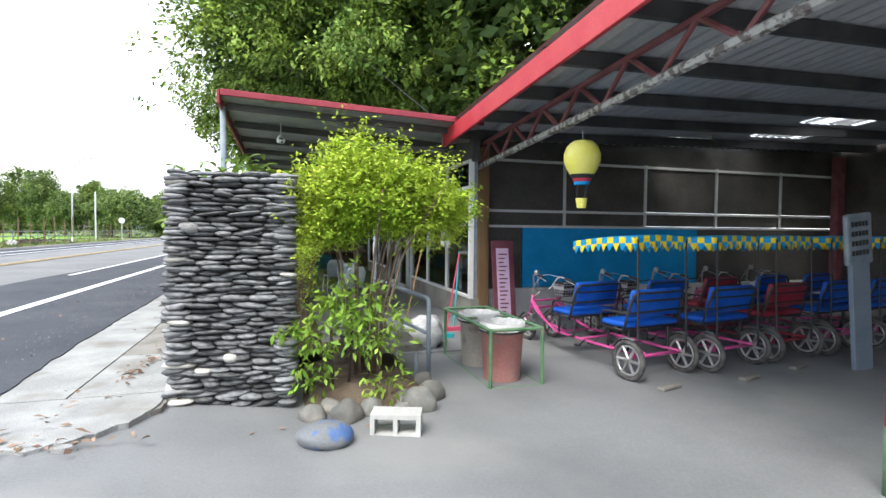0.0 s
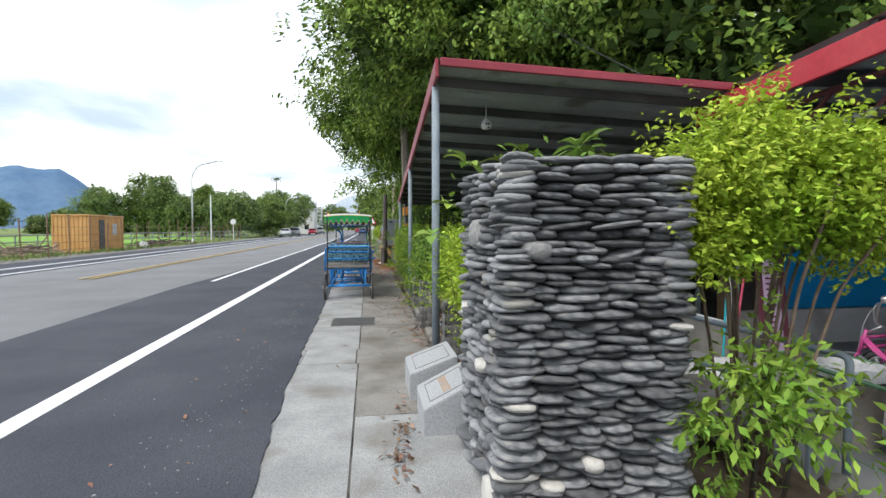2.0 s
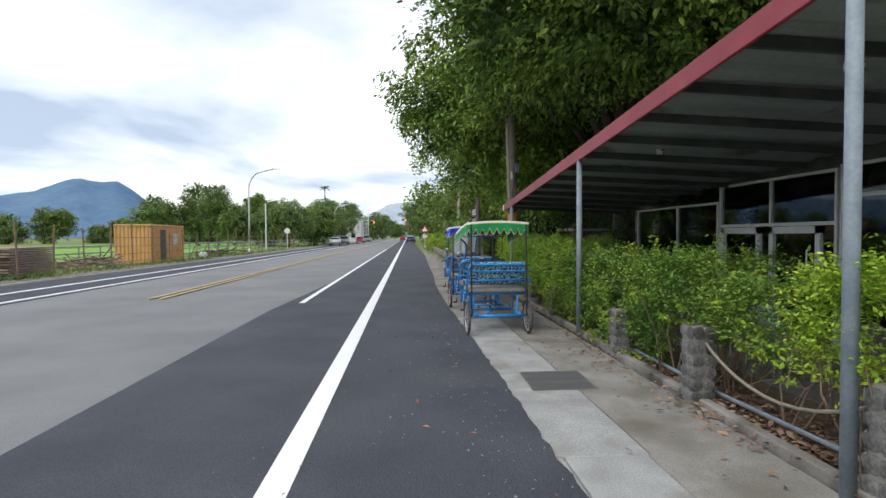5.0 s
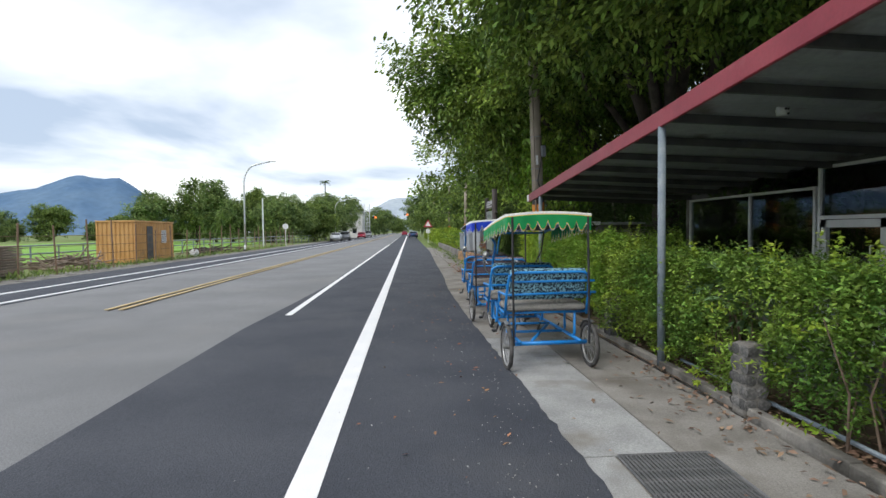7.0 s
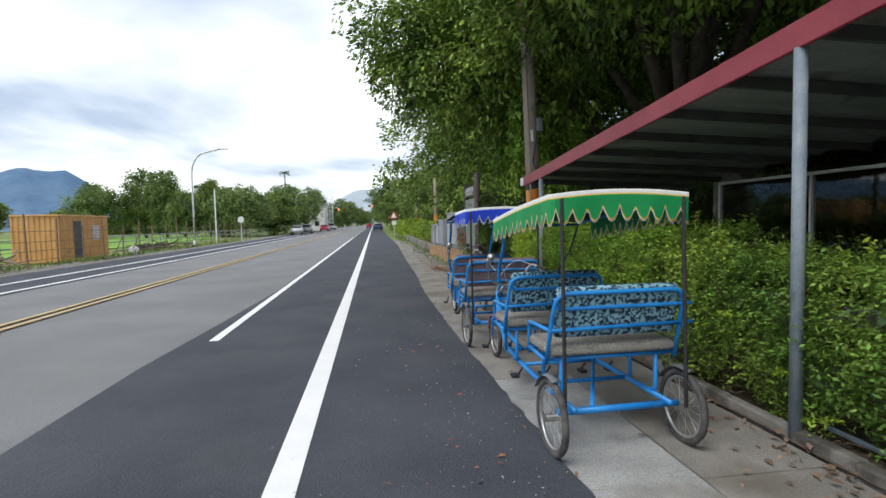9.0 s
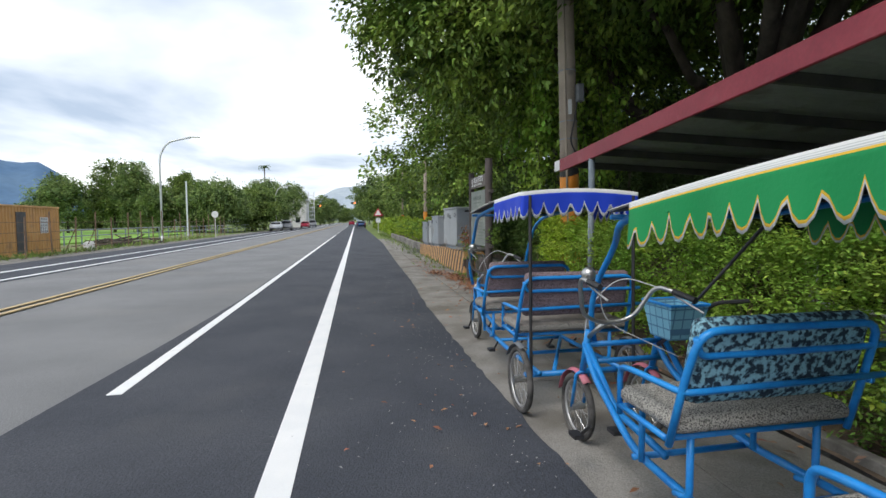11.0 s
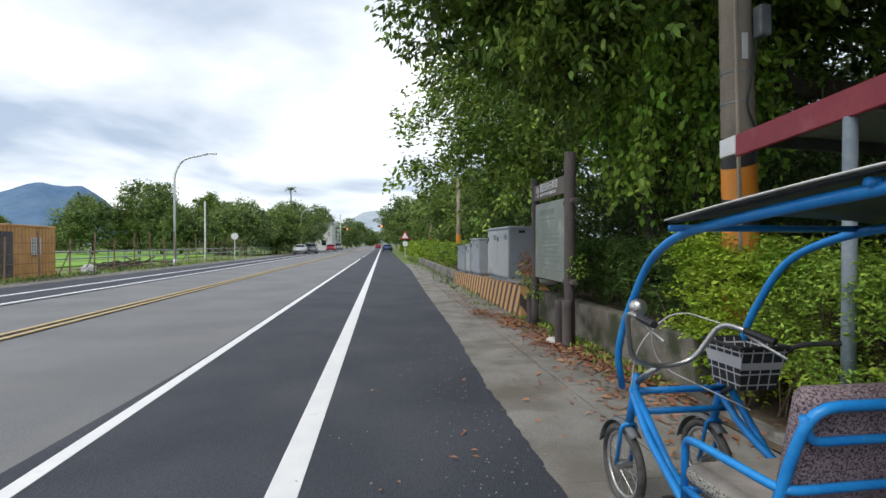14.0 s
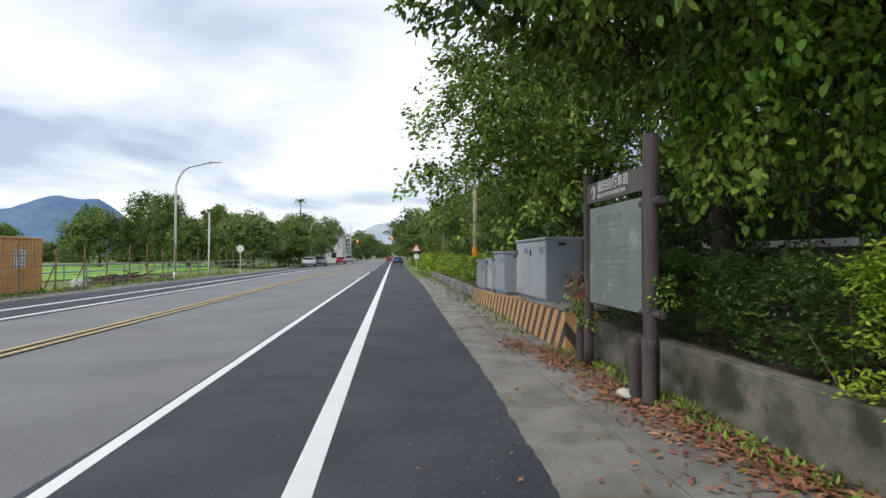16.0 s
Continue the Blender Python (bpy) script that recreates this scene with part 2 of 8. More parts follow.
def tube(bm, pts, r, seg=8, closed=False, cap=True):
    """A round bar along points; r is one radius or one for each point."""
    P = [Vector(p) for p in pts]
    n = len(P)
    rs = r if isinstance(r, (list, tuple)) else [r] * n
    up = None
    rings = []
    for i in range(n):
        a = P[i - 1] if (i or closed) else P[i]
        b = P[(i + 1) % n] if (i < n - 1 or closed) else P[i]
        d = (b - a).normalized()
        if up is None:
            up = d.orthogonal().normalized()
        else:
            up = (up - d * up.dot(d))
            up = up.normalized() if up.length > 1e-5 else d.orthogonal().normalized()
        s = d.cross(up)
        rings.append([bm.verts.new(P[i] + (up * math.cos(2 * math.pi * k / seg) + s * math.sin(2 * math.pi * k / seg)) * rs[i]) for k in range(seg)])
    for i in range(n if closed else n - 1):
        A, B = rings[i], rings[(i + 1) % n]
        for k in range(seg):
            bm.faces.new((A[k], A[(k + 1) % seg], B[(k + 1) % seg], B[k]))
    if cap and not closed:
        bm.faces.new(rings[0][::-1])
        bm.faces.new(rings[-1])
    return bm


def bend(pts, r=0.06, n=4):
    """Rounds the corners of a run of points."""
    P = [Vector(p) for p in pts]
    out = [P[0]]
    for i in range(1, len(P) - 1):
        a, b, c = P[i - 1], P[i], P[i + 1]
        k = min(r, (a - b).length * 0.45, (c - b).length * 0.45)
        s, e = b + (a - b).normalized() * k, b + (c - b).normalized() * k
        for j in range(n + 1):
            t = j / n
            out.append(s * (1 - t) ** 2 + b * 2 * t * (1 - t) + e * t * t)
    out.append(P[-1])
    return out


def prism(bm, poly, z0, z1):
    """A flat slab with the given outline."""
    lo = [bm.verts.new((x, y, z0)) for x, y in poly]
    hi = [bm.verts.new((x, y, z1)) for x, y in poly]
    n = len(poly)
    bm.faces.new(hi)
    bm.faces.new(lo[::-1])
    for i in range(n):
        bm.faces.new((lo[i], lo[(i + 1) % n], hi[(i + 1) % n], hi[i]))
    return bm


def raw(name, verts, faces_n, material, parent=None, k=4):
    """A mesh of many small faces of k corners each, out of arrays."""
    me = bpy.data.meshes.new(name)
    nv = len(verts)
    nf = nv // k
    me.vertices.add(nv)
    me.vertices.foreach_set("co", np.asarray(verts, dtype=np.float32).ravel())
    me.loops.add(nv)
    me.loops.foreach_set("vertex_index", np.arange(nv, dtype=np.int32))
    me.polygons.add(nf)
    me.polygons.foreach_set("loop_start", np.arange(0, nv, k, dtype=np.int32))
    me.update(calc_edges=True)
    me.validate()
    me.materials.append(M[material])
    ob = new(name, me)
    if parent:
        ob.parent = parent
    return ob


def leaf_verts(P, size, rng, droop=0.3, wide=0.45, out=None, flat=1.0, full=False):
    """Pointed leaves at the points P, each of four corners with a bend, or of six with a rounder outline."""
    n = len(P)
    d = rng.normal(size=(n, 3))
    if out is not None:
        d = d * 0.7 + out
    d[:, 2] = d[:, 2] * flat - droop
    d /= np.linalg.norm(d, axis=1)[:, None] + 1e-9
    s = np.cross(d, rng.normal(size=(n, 3)) * 0.6 + np.array([0, 0, 1.0]))
    s /= np.linalg.norm(s, axis=1)[:, None] + 1e-9
    L = size * rng.uniform(0.6, 1.25, size=(n, 1))
    up = np.cross(s, d)
    a = P
    b = P + d * L * 0.5 + s * L * wide * 0.5 + up * L * 0.08
    c = P + d * L
    e = P + d * L * 0.5 - s * L * wide * 0.5 + up * L * 0.08
    if full:
        w, sag = s * L * wide * 0.5, np.array([0, 0, -0.12]) * L
        b, b2 = P + d * L * 0.28 + w * 0.85 + up * L * 0.06, P + d * L * 0.64 + w * 0.8 + up * L * 0.05 + sag * 0.4
        e, e2 = P + d * L * 0.28 - w * 0.85 + up * L * 0.06, P + d * L * 0.64 - w * 0.8 + up * L * 0.05 + sag * 0.4
        return np.stack([a, b, b2, c + sag, e2, e], axis=1).reshape(-1, 3)
    return np.stack([a, b, c, e], axis=1).reshape(-1, 3)


def crown_points(lobes, clumps, per, spread, rng, low=-1.0, bough=0, reach=0.5):
    """Points of leaves: clumps near the skins of ellipsoids, per leaves in each."""
    vol = np.array([r[0] * r[1] + r[1] * r[2] + r[0] * r[2] for _, r in lobes])
    pick = rng.choice(len(lobes), size=clumps, p=vol / vol.sum())
    C = np.array([c for c, _ in lobes])[pick]
    R = np.array([r for _, r in lobes])[pick]
    d = rng.normal(size=(clumps, 3))
    d /= np.linalg.norm(d, axis=1)[:, None]
    d[:, 2] = np.maximum(d[:, 2], low)
    rad = rng.uniform(0.55, 1.08, size=(clumps, 1)) ** 0.6
    Q = C + d * R * rad
    if bough:
        keep = max(1, clumps // bough)
        Q = np.repeat(Q[:keep], bough, axis=0)
        d = np.repeat(d[:keep], bough, axis=0)
        off = rng.normal(size=(len(Q), 3)) * np.array([reach, reach, reach * 0.3])
        off[:, 2] -= 0.35 * (off[:, 0] ** 2 + off[:, 1] ** 2) / max(reach, 0.1)
        Q = Q + off
        clumps = len(Q)
    out = np.repeat(d, per, axis=0)
    P = np.repeat(Q, per, axis=0) + rng.normal(size=(clumps * per, 3)) * spread
    return P, out


def lobes_of(c, r, n, rng, k=0.5):
    """A crown's lobes: n smaller ellipsoids on one large one."""
    L = [(tuple(c), tuple(x * 0.72 for x in r))]
    for _ in range(n):
        d = rng.normal(size=3)
        d /= np.linalg.norm(d)
        q = tuple(c[i] + d[i] * r[i] * 0.62 for i in range(3))
        f = k * rng.uniform(0.7, 1.15)
        L.append((q, (r[0] * f, r[1] * f, r[2] * f)))
    return L


def tree(name, base, c, r, seed, clumps=1500, per=14, size=0.17, material="leaf_big", trunk_r=0.3, lobes=14, label="", limbs=7, spread=0.16, category="tree", low=-0.75, k=0.5, bough=14, reach=0.5, floor=0.0, inner=0, full=False, rise=0.0, rise_x=0.0):
    rng = np.random.default_rng(seed)
    t = thing(name, pose(*base), label, category)
    b = Vector(base)
    lc = Vector(c) - b
    bm = bmesh.new()
    top = Vector((lc.x * 0.5, lc.y * 0.5, lc.z * 0.55))
    tube(bm, [(0, 0, -0.1), top * 0.25 + Vector((0.05, 0.08, 0)), top * 0.6, top], [trunk_r * 1.3, trunk_r, trunk_r * 0.85, trunk_r * 0.65], 10)
    L = lobes_of(tuple(lc), r, lobes, rng, k)
    for q, rr in L[1:limbs + 1]:
        s = top * rng.uniform(0.5, 0.95)
        e = Vector(q)
        mid = (s + e) / 2 + Vector(rng.normal(size=3) * 0.25) + Vector((0, 0, 0.25))
        tube(bm, [s, mid, e], [trunk_r * 0.42, trunk_r * 0.28, trunk_r * 0.08], 7)
        for _ in range(3):
            f = mid.lerp(e, rng.uniform(0.2, 0.9))
            g = e + Vector(rng.normal(size=3)) * min(rr) * 0.7
            tube(bm, [f, (f + g) / 2 + Vector((0, 0, 0.1)), g], [trunk_r * 0.14, trunk_r * 0.1, trunk_r * 0.03], 5)
    part("trunk", bm, "bark", t, smooth=True)
    P, o = crown_points(L, clumps, per, spread, rng, low, bough, reach)
    # Large darker leaves added in the core to block sky light and darken it.
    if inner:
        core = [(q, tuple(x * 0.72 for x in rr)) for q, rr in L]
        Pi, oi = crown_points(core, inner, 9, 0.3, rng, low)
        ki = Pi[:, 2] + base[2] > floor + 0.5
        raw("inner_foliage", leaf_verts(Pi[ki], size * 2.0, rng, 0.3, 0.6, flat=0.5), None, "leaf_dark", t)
    keep = P[:, 2] + base[2] > floor + rise * np.maximum(0, rise_x - P[:, 0] - base[0])
    P, o = P[keep], o[keep]
    raw("crown", leaf_verts(P, size, rng, 0.45, 0.5, o, 0.75, full), None, material, t, 6 if full else 4)
    return t


# ---- ground, road and pavement ----
def ground_z(x, y):
    if -1.0 < x < 30 and -40 < y < 24:
        return -0.34
    return -0.06


bm = bmesh.new()
gx = [-2500, -600, -150, -40, -16, -5, -1.5, -0.95, 1, 8, 20, 30, 31, 150, 600, 2500]
gy = [-2500, -400, -60, -41, -40, 0, 12, 24, 24.5, 60, 150, 400, 1200, 4000]
gv = [[bm.verts.new((x, y, ground_z(x, y))) for y in gy] for x in gx]
for i in range(len(gx) - 1):
    for j in range(len(gy) - 1):
        bm.faces.new((gv[i][j], gv[i + 1][j], gv[i + 1][j + 1], gv[i][j + 1]))
tagged(part("ground", bm, "grass"), "grassy ground with bare earth patches", "ground", kind="structure")


def strip(name, edges_l, edges_r, z, material, label, category, thick=0.05, jag=0.0, seed=1, kind="structure"):
    """A long sheet between two polylines of (x, y), the right edge uneven by jag."""
    rng = np.random.default_rng(seed)

    def line(pts, j):
        out = []
        for (xa, ya), (xb, yb) in zip(pts, pts[1:]):
            n = max(1, int(abs(yb - ya) / 0.12)) if (j and yb < 60) else 1
            for q in range(n):
                t = q / n
                out.append((xa + (xb - xa) * t + (rng.normal() * j if q else 0), ya + (yb - ya) * t))
        out.append(pts[-1])
        return out
    R, L = line(edges_r, jag), line(edges_l, 0)
    return tagged(part(name, prism(bmesh.new(), R + L[::-1], z - thick, z), material), label, category, kind=kind)


FAR = 420
strip("road", [(-15.3, -60), (-15.3, FAR)], [(-0.5, -60), (-0.5, FAR)], -0.012, "asphalt_old", "weathered grey asphalt road", "road")
strip("road_resurfaced", [(-4.62, -60), (-4.62, 19), (-4.45, 22), (-4.28, 26), (-4.22, FAR)], [(-0.2, -60), (-0.16, 6.0), (-0.25, 6.8), (-0.4, 7.7), (-0.48, 8.9), (-0.53, 10.2), (-0.58, 13), (-0.66, 17), (-0.72, 19.8), (-0.74, 22), (-0.74, 24.5), (-0.66, 26.5), (-0.6, 28.8), (-0.5, 36), (-0.2, 50), (0.1, FAR)], 0.018, "asphalt_new",
      "fresh dark asphalt lane with a ragged edge", "road", 0.02, 0.01)
strip("road_far_lane", [(-15.2, -60), (-15.2, FAR)], [(-11.4, -60), (-11.4, FAR)], 0.0, "asphalt_new", "dark asphalt lane on the far side of the road", "road", 0.02, 0.0)


def line_mark(name, x, w, y0, y1, material, label):
    strip(name, [(x, y0), (x, y1)], [(x + w, y0), (x + w, y1)], 0.0225, material, label, "road marking", 0.02)


line_mark("edge_line", -2.58, 0.2, -60, FAR, "paint_white", "solid white edge line painted on fresh asphalt")
line_mark("lane_line", -4.24, 0.13, 20.3, 72.5, "paint_white", "long white lane line on fresh asphalt")
for k in range(8):
    line_mark("lane_line", -4.24, 0.13, 79 + k * 12, 84 + k * 12, "paint_white", "short white lane dash")
line_mark("centre_line", -8.38, 0.11, 21.6, FAR, "paint_yellow", "faded yellow line of a double centre line")
line_mark("centre_line", -8.09, 0.11, 21.6, FAR, "paint_yellow", "faded yellow line of a double centre line")
line_mark("far_lane_line", -11.66, 0.16, -60, FAR, "paint_white", "white line beside the far lane")
line_mark("far_edge_line", -13.2, 0.16, -60, FAR, "paint_white", "white line along the far edge")
strip("verge_far", [(-16.9, -60), (-16.9, FAR)], [(-15.25, -60), (-15.25, FAR)], -0.005, "concrete_old", "dusty gravel verge on the far side", "verge", 0.08)

# pavement of cast concrete, in slabs with joints
rng = np.random.default_rng(5)
pav = thing("pavement", pose(0, 0, 0), "worn concrete roadside pavement with joints and cracks", "pavement", kind="structure")
bm = bmesh.new()
prism(bm, [(-0.9, 6.7), (-0.3, 6.55), (0.2, 6.7), (0.62, 6.85), (0.92, 7.2), (1.05, 9), (1.1, 24), (1.3, 30), (1.0, 60), (-0.9, 60)], -0.08, -0.014)
part("bedding", bm, "concrete_old", pav)
edges = [7.6, 9.1, 10.76, 11.46, 13.04, 13.74, 15.6, 17.8, 20, 22.2, 24.4, 26.7, 29, 31.4, 34, 37, 40, 44, 48, 53, 58]
for i, (a, b) in enumerate(zip(edges, edges[1:])):
    xl = -0.88
    if i == 2:
        segs = [(xl, -0.52, 0), (0.115, 1.02, 0.0)]
        part("inspection_slab", boxbm(-0.51, 0.105, a + 0.01, b - 0.01, -0.05, 0.012, bevel=0.006), "concrete_pale", pav, "pale square concrete cover slab")
    elif i == 4:
        segs = [(xl, -0.34, 0), (0.36, 1.02, 0)]
    else:
        segs = [(xl, 0.13, 0), (0.145, 1.04, 0.0)]
    for x0, x1, dz in segs:
        dz = dz + rng.normal() * 0.0012
        if x1 > 0.9 and a > 23:
            x1 = 1.25 if a < 31 else 0.95
        part("slab", boxbm(x0, x1, a + 0.003, b - 0.003, -0.05, 0.0 + dz + (0.006 if x1 > 0.12 else 0.0), bevel=0.004), "concrete" if (x1 > 0.2 and a > 9) or a > 17 else "concrete_pale", pav)
# broken slab at the driveway
bm = bmesh.new()
ragged = [(-0.88, 6.85), (-0.7, 6.7), (-0.55, 6.78), (-0.3, 6.6), (0.05, 6.62), (0.3, 6.5), (0.62, 6.72), (0.82, 6.98), (0.9, 7.3)]
edge = [(-0.86, 7.59)]
for (xa, ya), (xb, yb) in zip(ragged, ragged[1:]):
    for q in range(6):
        edge.append((xa + (xb - xa) * q / 6 + rng.normal() * 0.012, ya + (yb - ya) * q / 6 + rng.normal() * 0.016))
prism(bm, edge + [(0.9, 7.3), (0.88, 7.59)], -0.14, 0.0)
part("slab", bm, "concrete_pale", pav, "broken corner slab with a ragged front edge")

for fx_, fy_, fr, fs in ((-0.62, 6.5, 0.14, 3), (-0.36, 6.42, 0.1, 4), (0.02, 6.4, 0.09, 5), (-0.78, 6.62, 0.08, 6), (0.5, 6.52, 0.07, 7)):
    rq = np.random.default_rng(fs)
    bm = bmesh.new()
    prism(bm, [(fx_ + fr * rq.uniform(0.7, 1.2) * math.cos(a), fy_ + 0.6 * fr * rq.uniform(0.7, 1.2) * math.sin(a)) for a in np.linspace(0, 6.283, 8)[:-1]], -0.05, 0.012 - 0.01 * (fs % 2))
    part("fragment", bm, "concrete_pale", pav, "loose chip broken off the slab")

# driveway and the hall's floor
bm = bmesh.new()
xs = [-0.62, -0.3, 0.0, 0.4, 0.8, 1.2, 2, 4, 7, 11, 15]
ys = [-14, -8, -4, 0, 2, 4, 6, 7, 8.5, 10, 12.2]


def drive_z(x, y):
    t = min(1.0, max(0.0, (x - 0.3) / 2.4))
    return -0.012 - 0.2 * t * t * (3 - 2 * t) - 0.012


gv = [[bm.verts.new((x, y, drive_z(x, y) + 0.012 * noise.noise((x, y, 0)))) for y in ys] for x in xs]
for i in range(len(xs) - 1):
    for j in range(len(ys) - 1):
        if xs[i] < 1.0 and ys[j] >= 8:
            continue
        bm.faces.new((gv[i][j], gv[i + 1][j], gv[i + 1][j + 1], gv[i][j + 1]))
for f in bm.faces:
    f.smooth = True
tagged(part("driveway_floor", bm, "concrete_floor"), "smooth grey concrete driveway and shed floor", "floor", kind="structure")
tagged(part("floor_joint", tube(bmesh.new(), [(4.05, 6.6, -0.236), (5.2, 7.0, -0.236), (5.9, 7.15, -0.236)], 0.008, 5), "concrete_old"), "dark crack line across the concrete floor", "joint", kind="structure")
tagged(part("canopy_floor", boxbm(2.35, 4.8, 9.2, 23, -0.3, -0.2), "concrete_floor"), "concrete floor under the canopy", "floor", kind="structure")

# kerb and planting bed
kerb = thing("kerb", pose(0, 0, 0), "low worn concrete kerb along the planting bed", "kerb", kind="structure")
yk = 9.9
i = 0
while yk < 23.8:
    b = yk + 1.0 + 0.15 * (i % 3)
    xa = 1.06 + 0.012 * (yk - 10)
    part("kerbstone", boxbm(xa, xa + 0.1, yk + 0.004, min(b, 24) - 0.004, -0.1, 0.07 + 0.004 * (i % 2), bevel=0.012), "concrete_old", kerb)
    yk = b
    i += 1
bm = bmesh.new()
xs, ys = np.linspace(1.1, 2.4, 9), np.linspace(8.6, 24.2, 60)
gv = [[bm.verts.new((x, y, 0.0 + 0.03 * noise.noise((x * 3, y * 3, 1)) - (0.2 if x > 2.35 else 0))) for y in ys] for x in xs]
for i in range(len(xs) - 1):
    for j in range(len(ys) - 1):
        bm.faces.new((gv[i][j], gv[i + 1][j], gv[i + 1][j + 1], gv[i][j + 1]))
tagged(part("planting_bed", bm, "soil"), "dark earth bed under the hedge", "soil", kind="structure")

# ---- canopy roof on posts ----
def edge_x(y):
    return 1.0 + 0.026 * (y - 10.5)


def edge_z(y):
    return 3.33 - 0.063 * (y - 10.5)


canopy = thing("canopy_roof", pose(0, 0, 0), "lean-to canopy of corrugated metal with a dark red fascia", "canopy", kind="structure")
Y0, Y1 = 10.45, 23.3
XI = 4.95


def roof_z(x, y, drop=0.16):
    t = (x - edge_x(y)) / (XI - edge_x(y))
    return edge_z(y) - 0.02 - drop * t


bm = bmesh.new()
n = 130
for side in (0, 1):
    rows = []
    for i in range(n + 1):
        y = Y0 + (Y1 - Y0) * i / n
        h = 0.014 if (i % 4) < 2 else -0.014
        rows.append([bm.verts.new((x, y, roof_z(x, y) + h - side * 0.004)) for x in (edge_x(y), 3.0, XI)])
    for a, b in zip(rows, rows[1:]):
        for q in range(2):
            bm.faces.new((a[q], a[q + 1], b[q + 1], b[q]))
M["sheet_canopy"] = mat("sheet_canopy", (0.27, 0.285, 0.30), (0.33, 0.345, 0.36), rough=0.6, scale=1.5, fine=20, bump=0.1, c=(0.14, 0.13, 0.12), c_scale=1.5)
part("roof_sheet", bm, "sheet_canopy", canopy)
y = Y0 + 0.35
while y < Y1:
    bm = bmesh.new()
    vs = []
    for x in (edge_x(y) + 0.05, XI):
        z = roof_z(x, y)
        vs.append([bm.verts.new((x, y + dy, z + dz)) for dy, dz in ((-0.025, -0.02), (0.025, -0.02), (0.025, -0.12), (-0.025, -0.12))])
    for k in range(4):
        bm.faces.new((vs[0][k], vs[0][(k + 1) % 4], vs[1][(k + 1) % 4], vs[1][k]))
    bm.faces.new(vs[0]); bm.faces.new(vs[1][::-1])
    part("purlin", bm, "steel_dark", canopy)
    y += 1.02


def fascia(name, a, b, h, material, parent, t=0.04, label=""):
    a, b = Vector(a), Vector(b)
    d = (b - a).normalized()
    s = d.cross(Vector((0, 0, 1))).normalized() * t
    bm = bmesh.new()
    vs = [[bm.verts.new(p + o) for o in (Vector((0, 0, 0.03)), s + Vector((0, 0, 0.03)), s - Vector((0, 0, h)), -Vector((0, 0, h)))] for p in (a, b)]
    for k in range(4):
        bm.faces.new((vs[0][k], vs[0][(k + 1) % 4], vs[1][(k + 1) % 4], vs[1][k]))
    bm.faces.new(vs[0]); bm.faces.new(vs[1][::-1])
    bmesh.ops.bevel(bm, geom=bm.edges[:], offset=0.008, segments=1, affect="EDGES")
    return part(name, bm, material, parent, label)


fascia("fascia", (edge_x(Y0) - 0.02, Y0 - 0.03, edge_z(Y0)), (edge_x(Y1) - 0.02, Y1, edge_z(Y1)), 0.17, "red_sheet", canopy)
fascia("fascia", (edge_x(Y0) + 0.03, Y0 - 0.03, edge_z(Y0)), (XI, Y0 - 0.03, edge_z(Y0) - 0.15), 0.06, "red_sheet", canopy)
fascia("fascia_end", (edge_x(Y1) - 0.02, Y1 + 0.005, edge_z(Y1)), (edge_x(Y1) - 0.02, Y1 + 0.22, edge_z(Y1) - 0.012), 0.14, "alu", canopy, label="bare pale metal end piece")
for yp in (10.76, 16.02, 22.16):
    bm = bmesh.new()
    x = edge_x(yp) + 0.02
    tube(bm, [(x, yp, -0.05), (x, yp, edge_z(yp) - 0.16)], 0.045, 12)
    tube(bm, [(x, yp, edge_z(yp) - 0.2), (x, yp, edge_z(yp) - 0.12)], 0.03, 8)
    part("post", bm, "galv", canopy, smooth=True)

# ---- shop front under the canopy ----
XF = 4.95
front = thing("wall_shop_front", pose(0, 0, 0), "glazed shop front with aluminium frames", "wall", kind="structure")
part("header", boxbm(XF, XF + 0.14, 10.9, 22.1, 2.62, 3.15), "steel_dark", front)
part("sill_wall", boxbm(XF, XF + 0.14, 10.9, 15.2, -0.25, 0.25), "concrete", front)
part("sill_wall", boxbm(XF, XF + 0.14, 18.25, 22.1, -0.25, 0.25), "concrete", front)
tagged(part("wall_shop_back", boxbm(9.4, 9.5, 12.1, 22.1, -0.3, 3.2), "concrete_old"), "shaded back wall of the shop", "wall", kind="structure")
tagged(part("wall_shop_end", boxbm(4.95, 9.5, 22.1, 22.24, -0.3, 3.2), "concrete_old"), "end wall of the shop", "wall", kind="structure")
tagged(part("ceiling_shop", boxbm(4.95, 9.5, 11.9, 22.2, 3.1, 3.2), "sheet_under"), "metal sheet ceiling of the shop", "ceiling", kind="structure")
tagged(part("floor_shop", boxbm(4.8, 9.5, 11.9, 22.1, -0.3, -0.2), "concrete_floor"), "concrete floor of the shop", "floor", kind="structure")


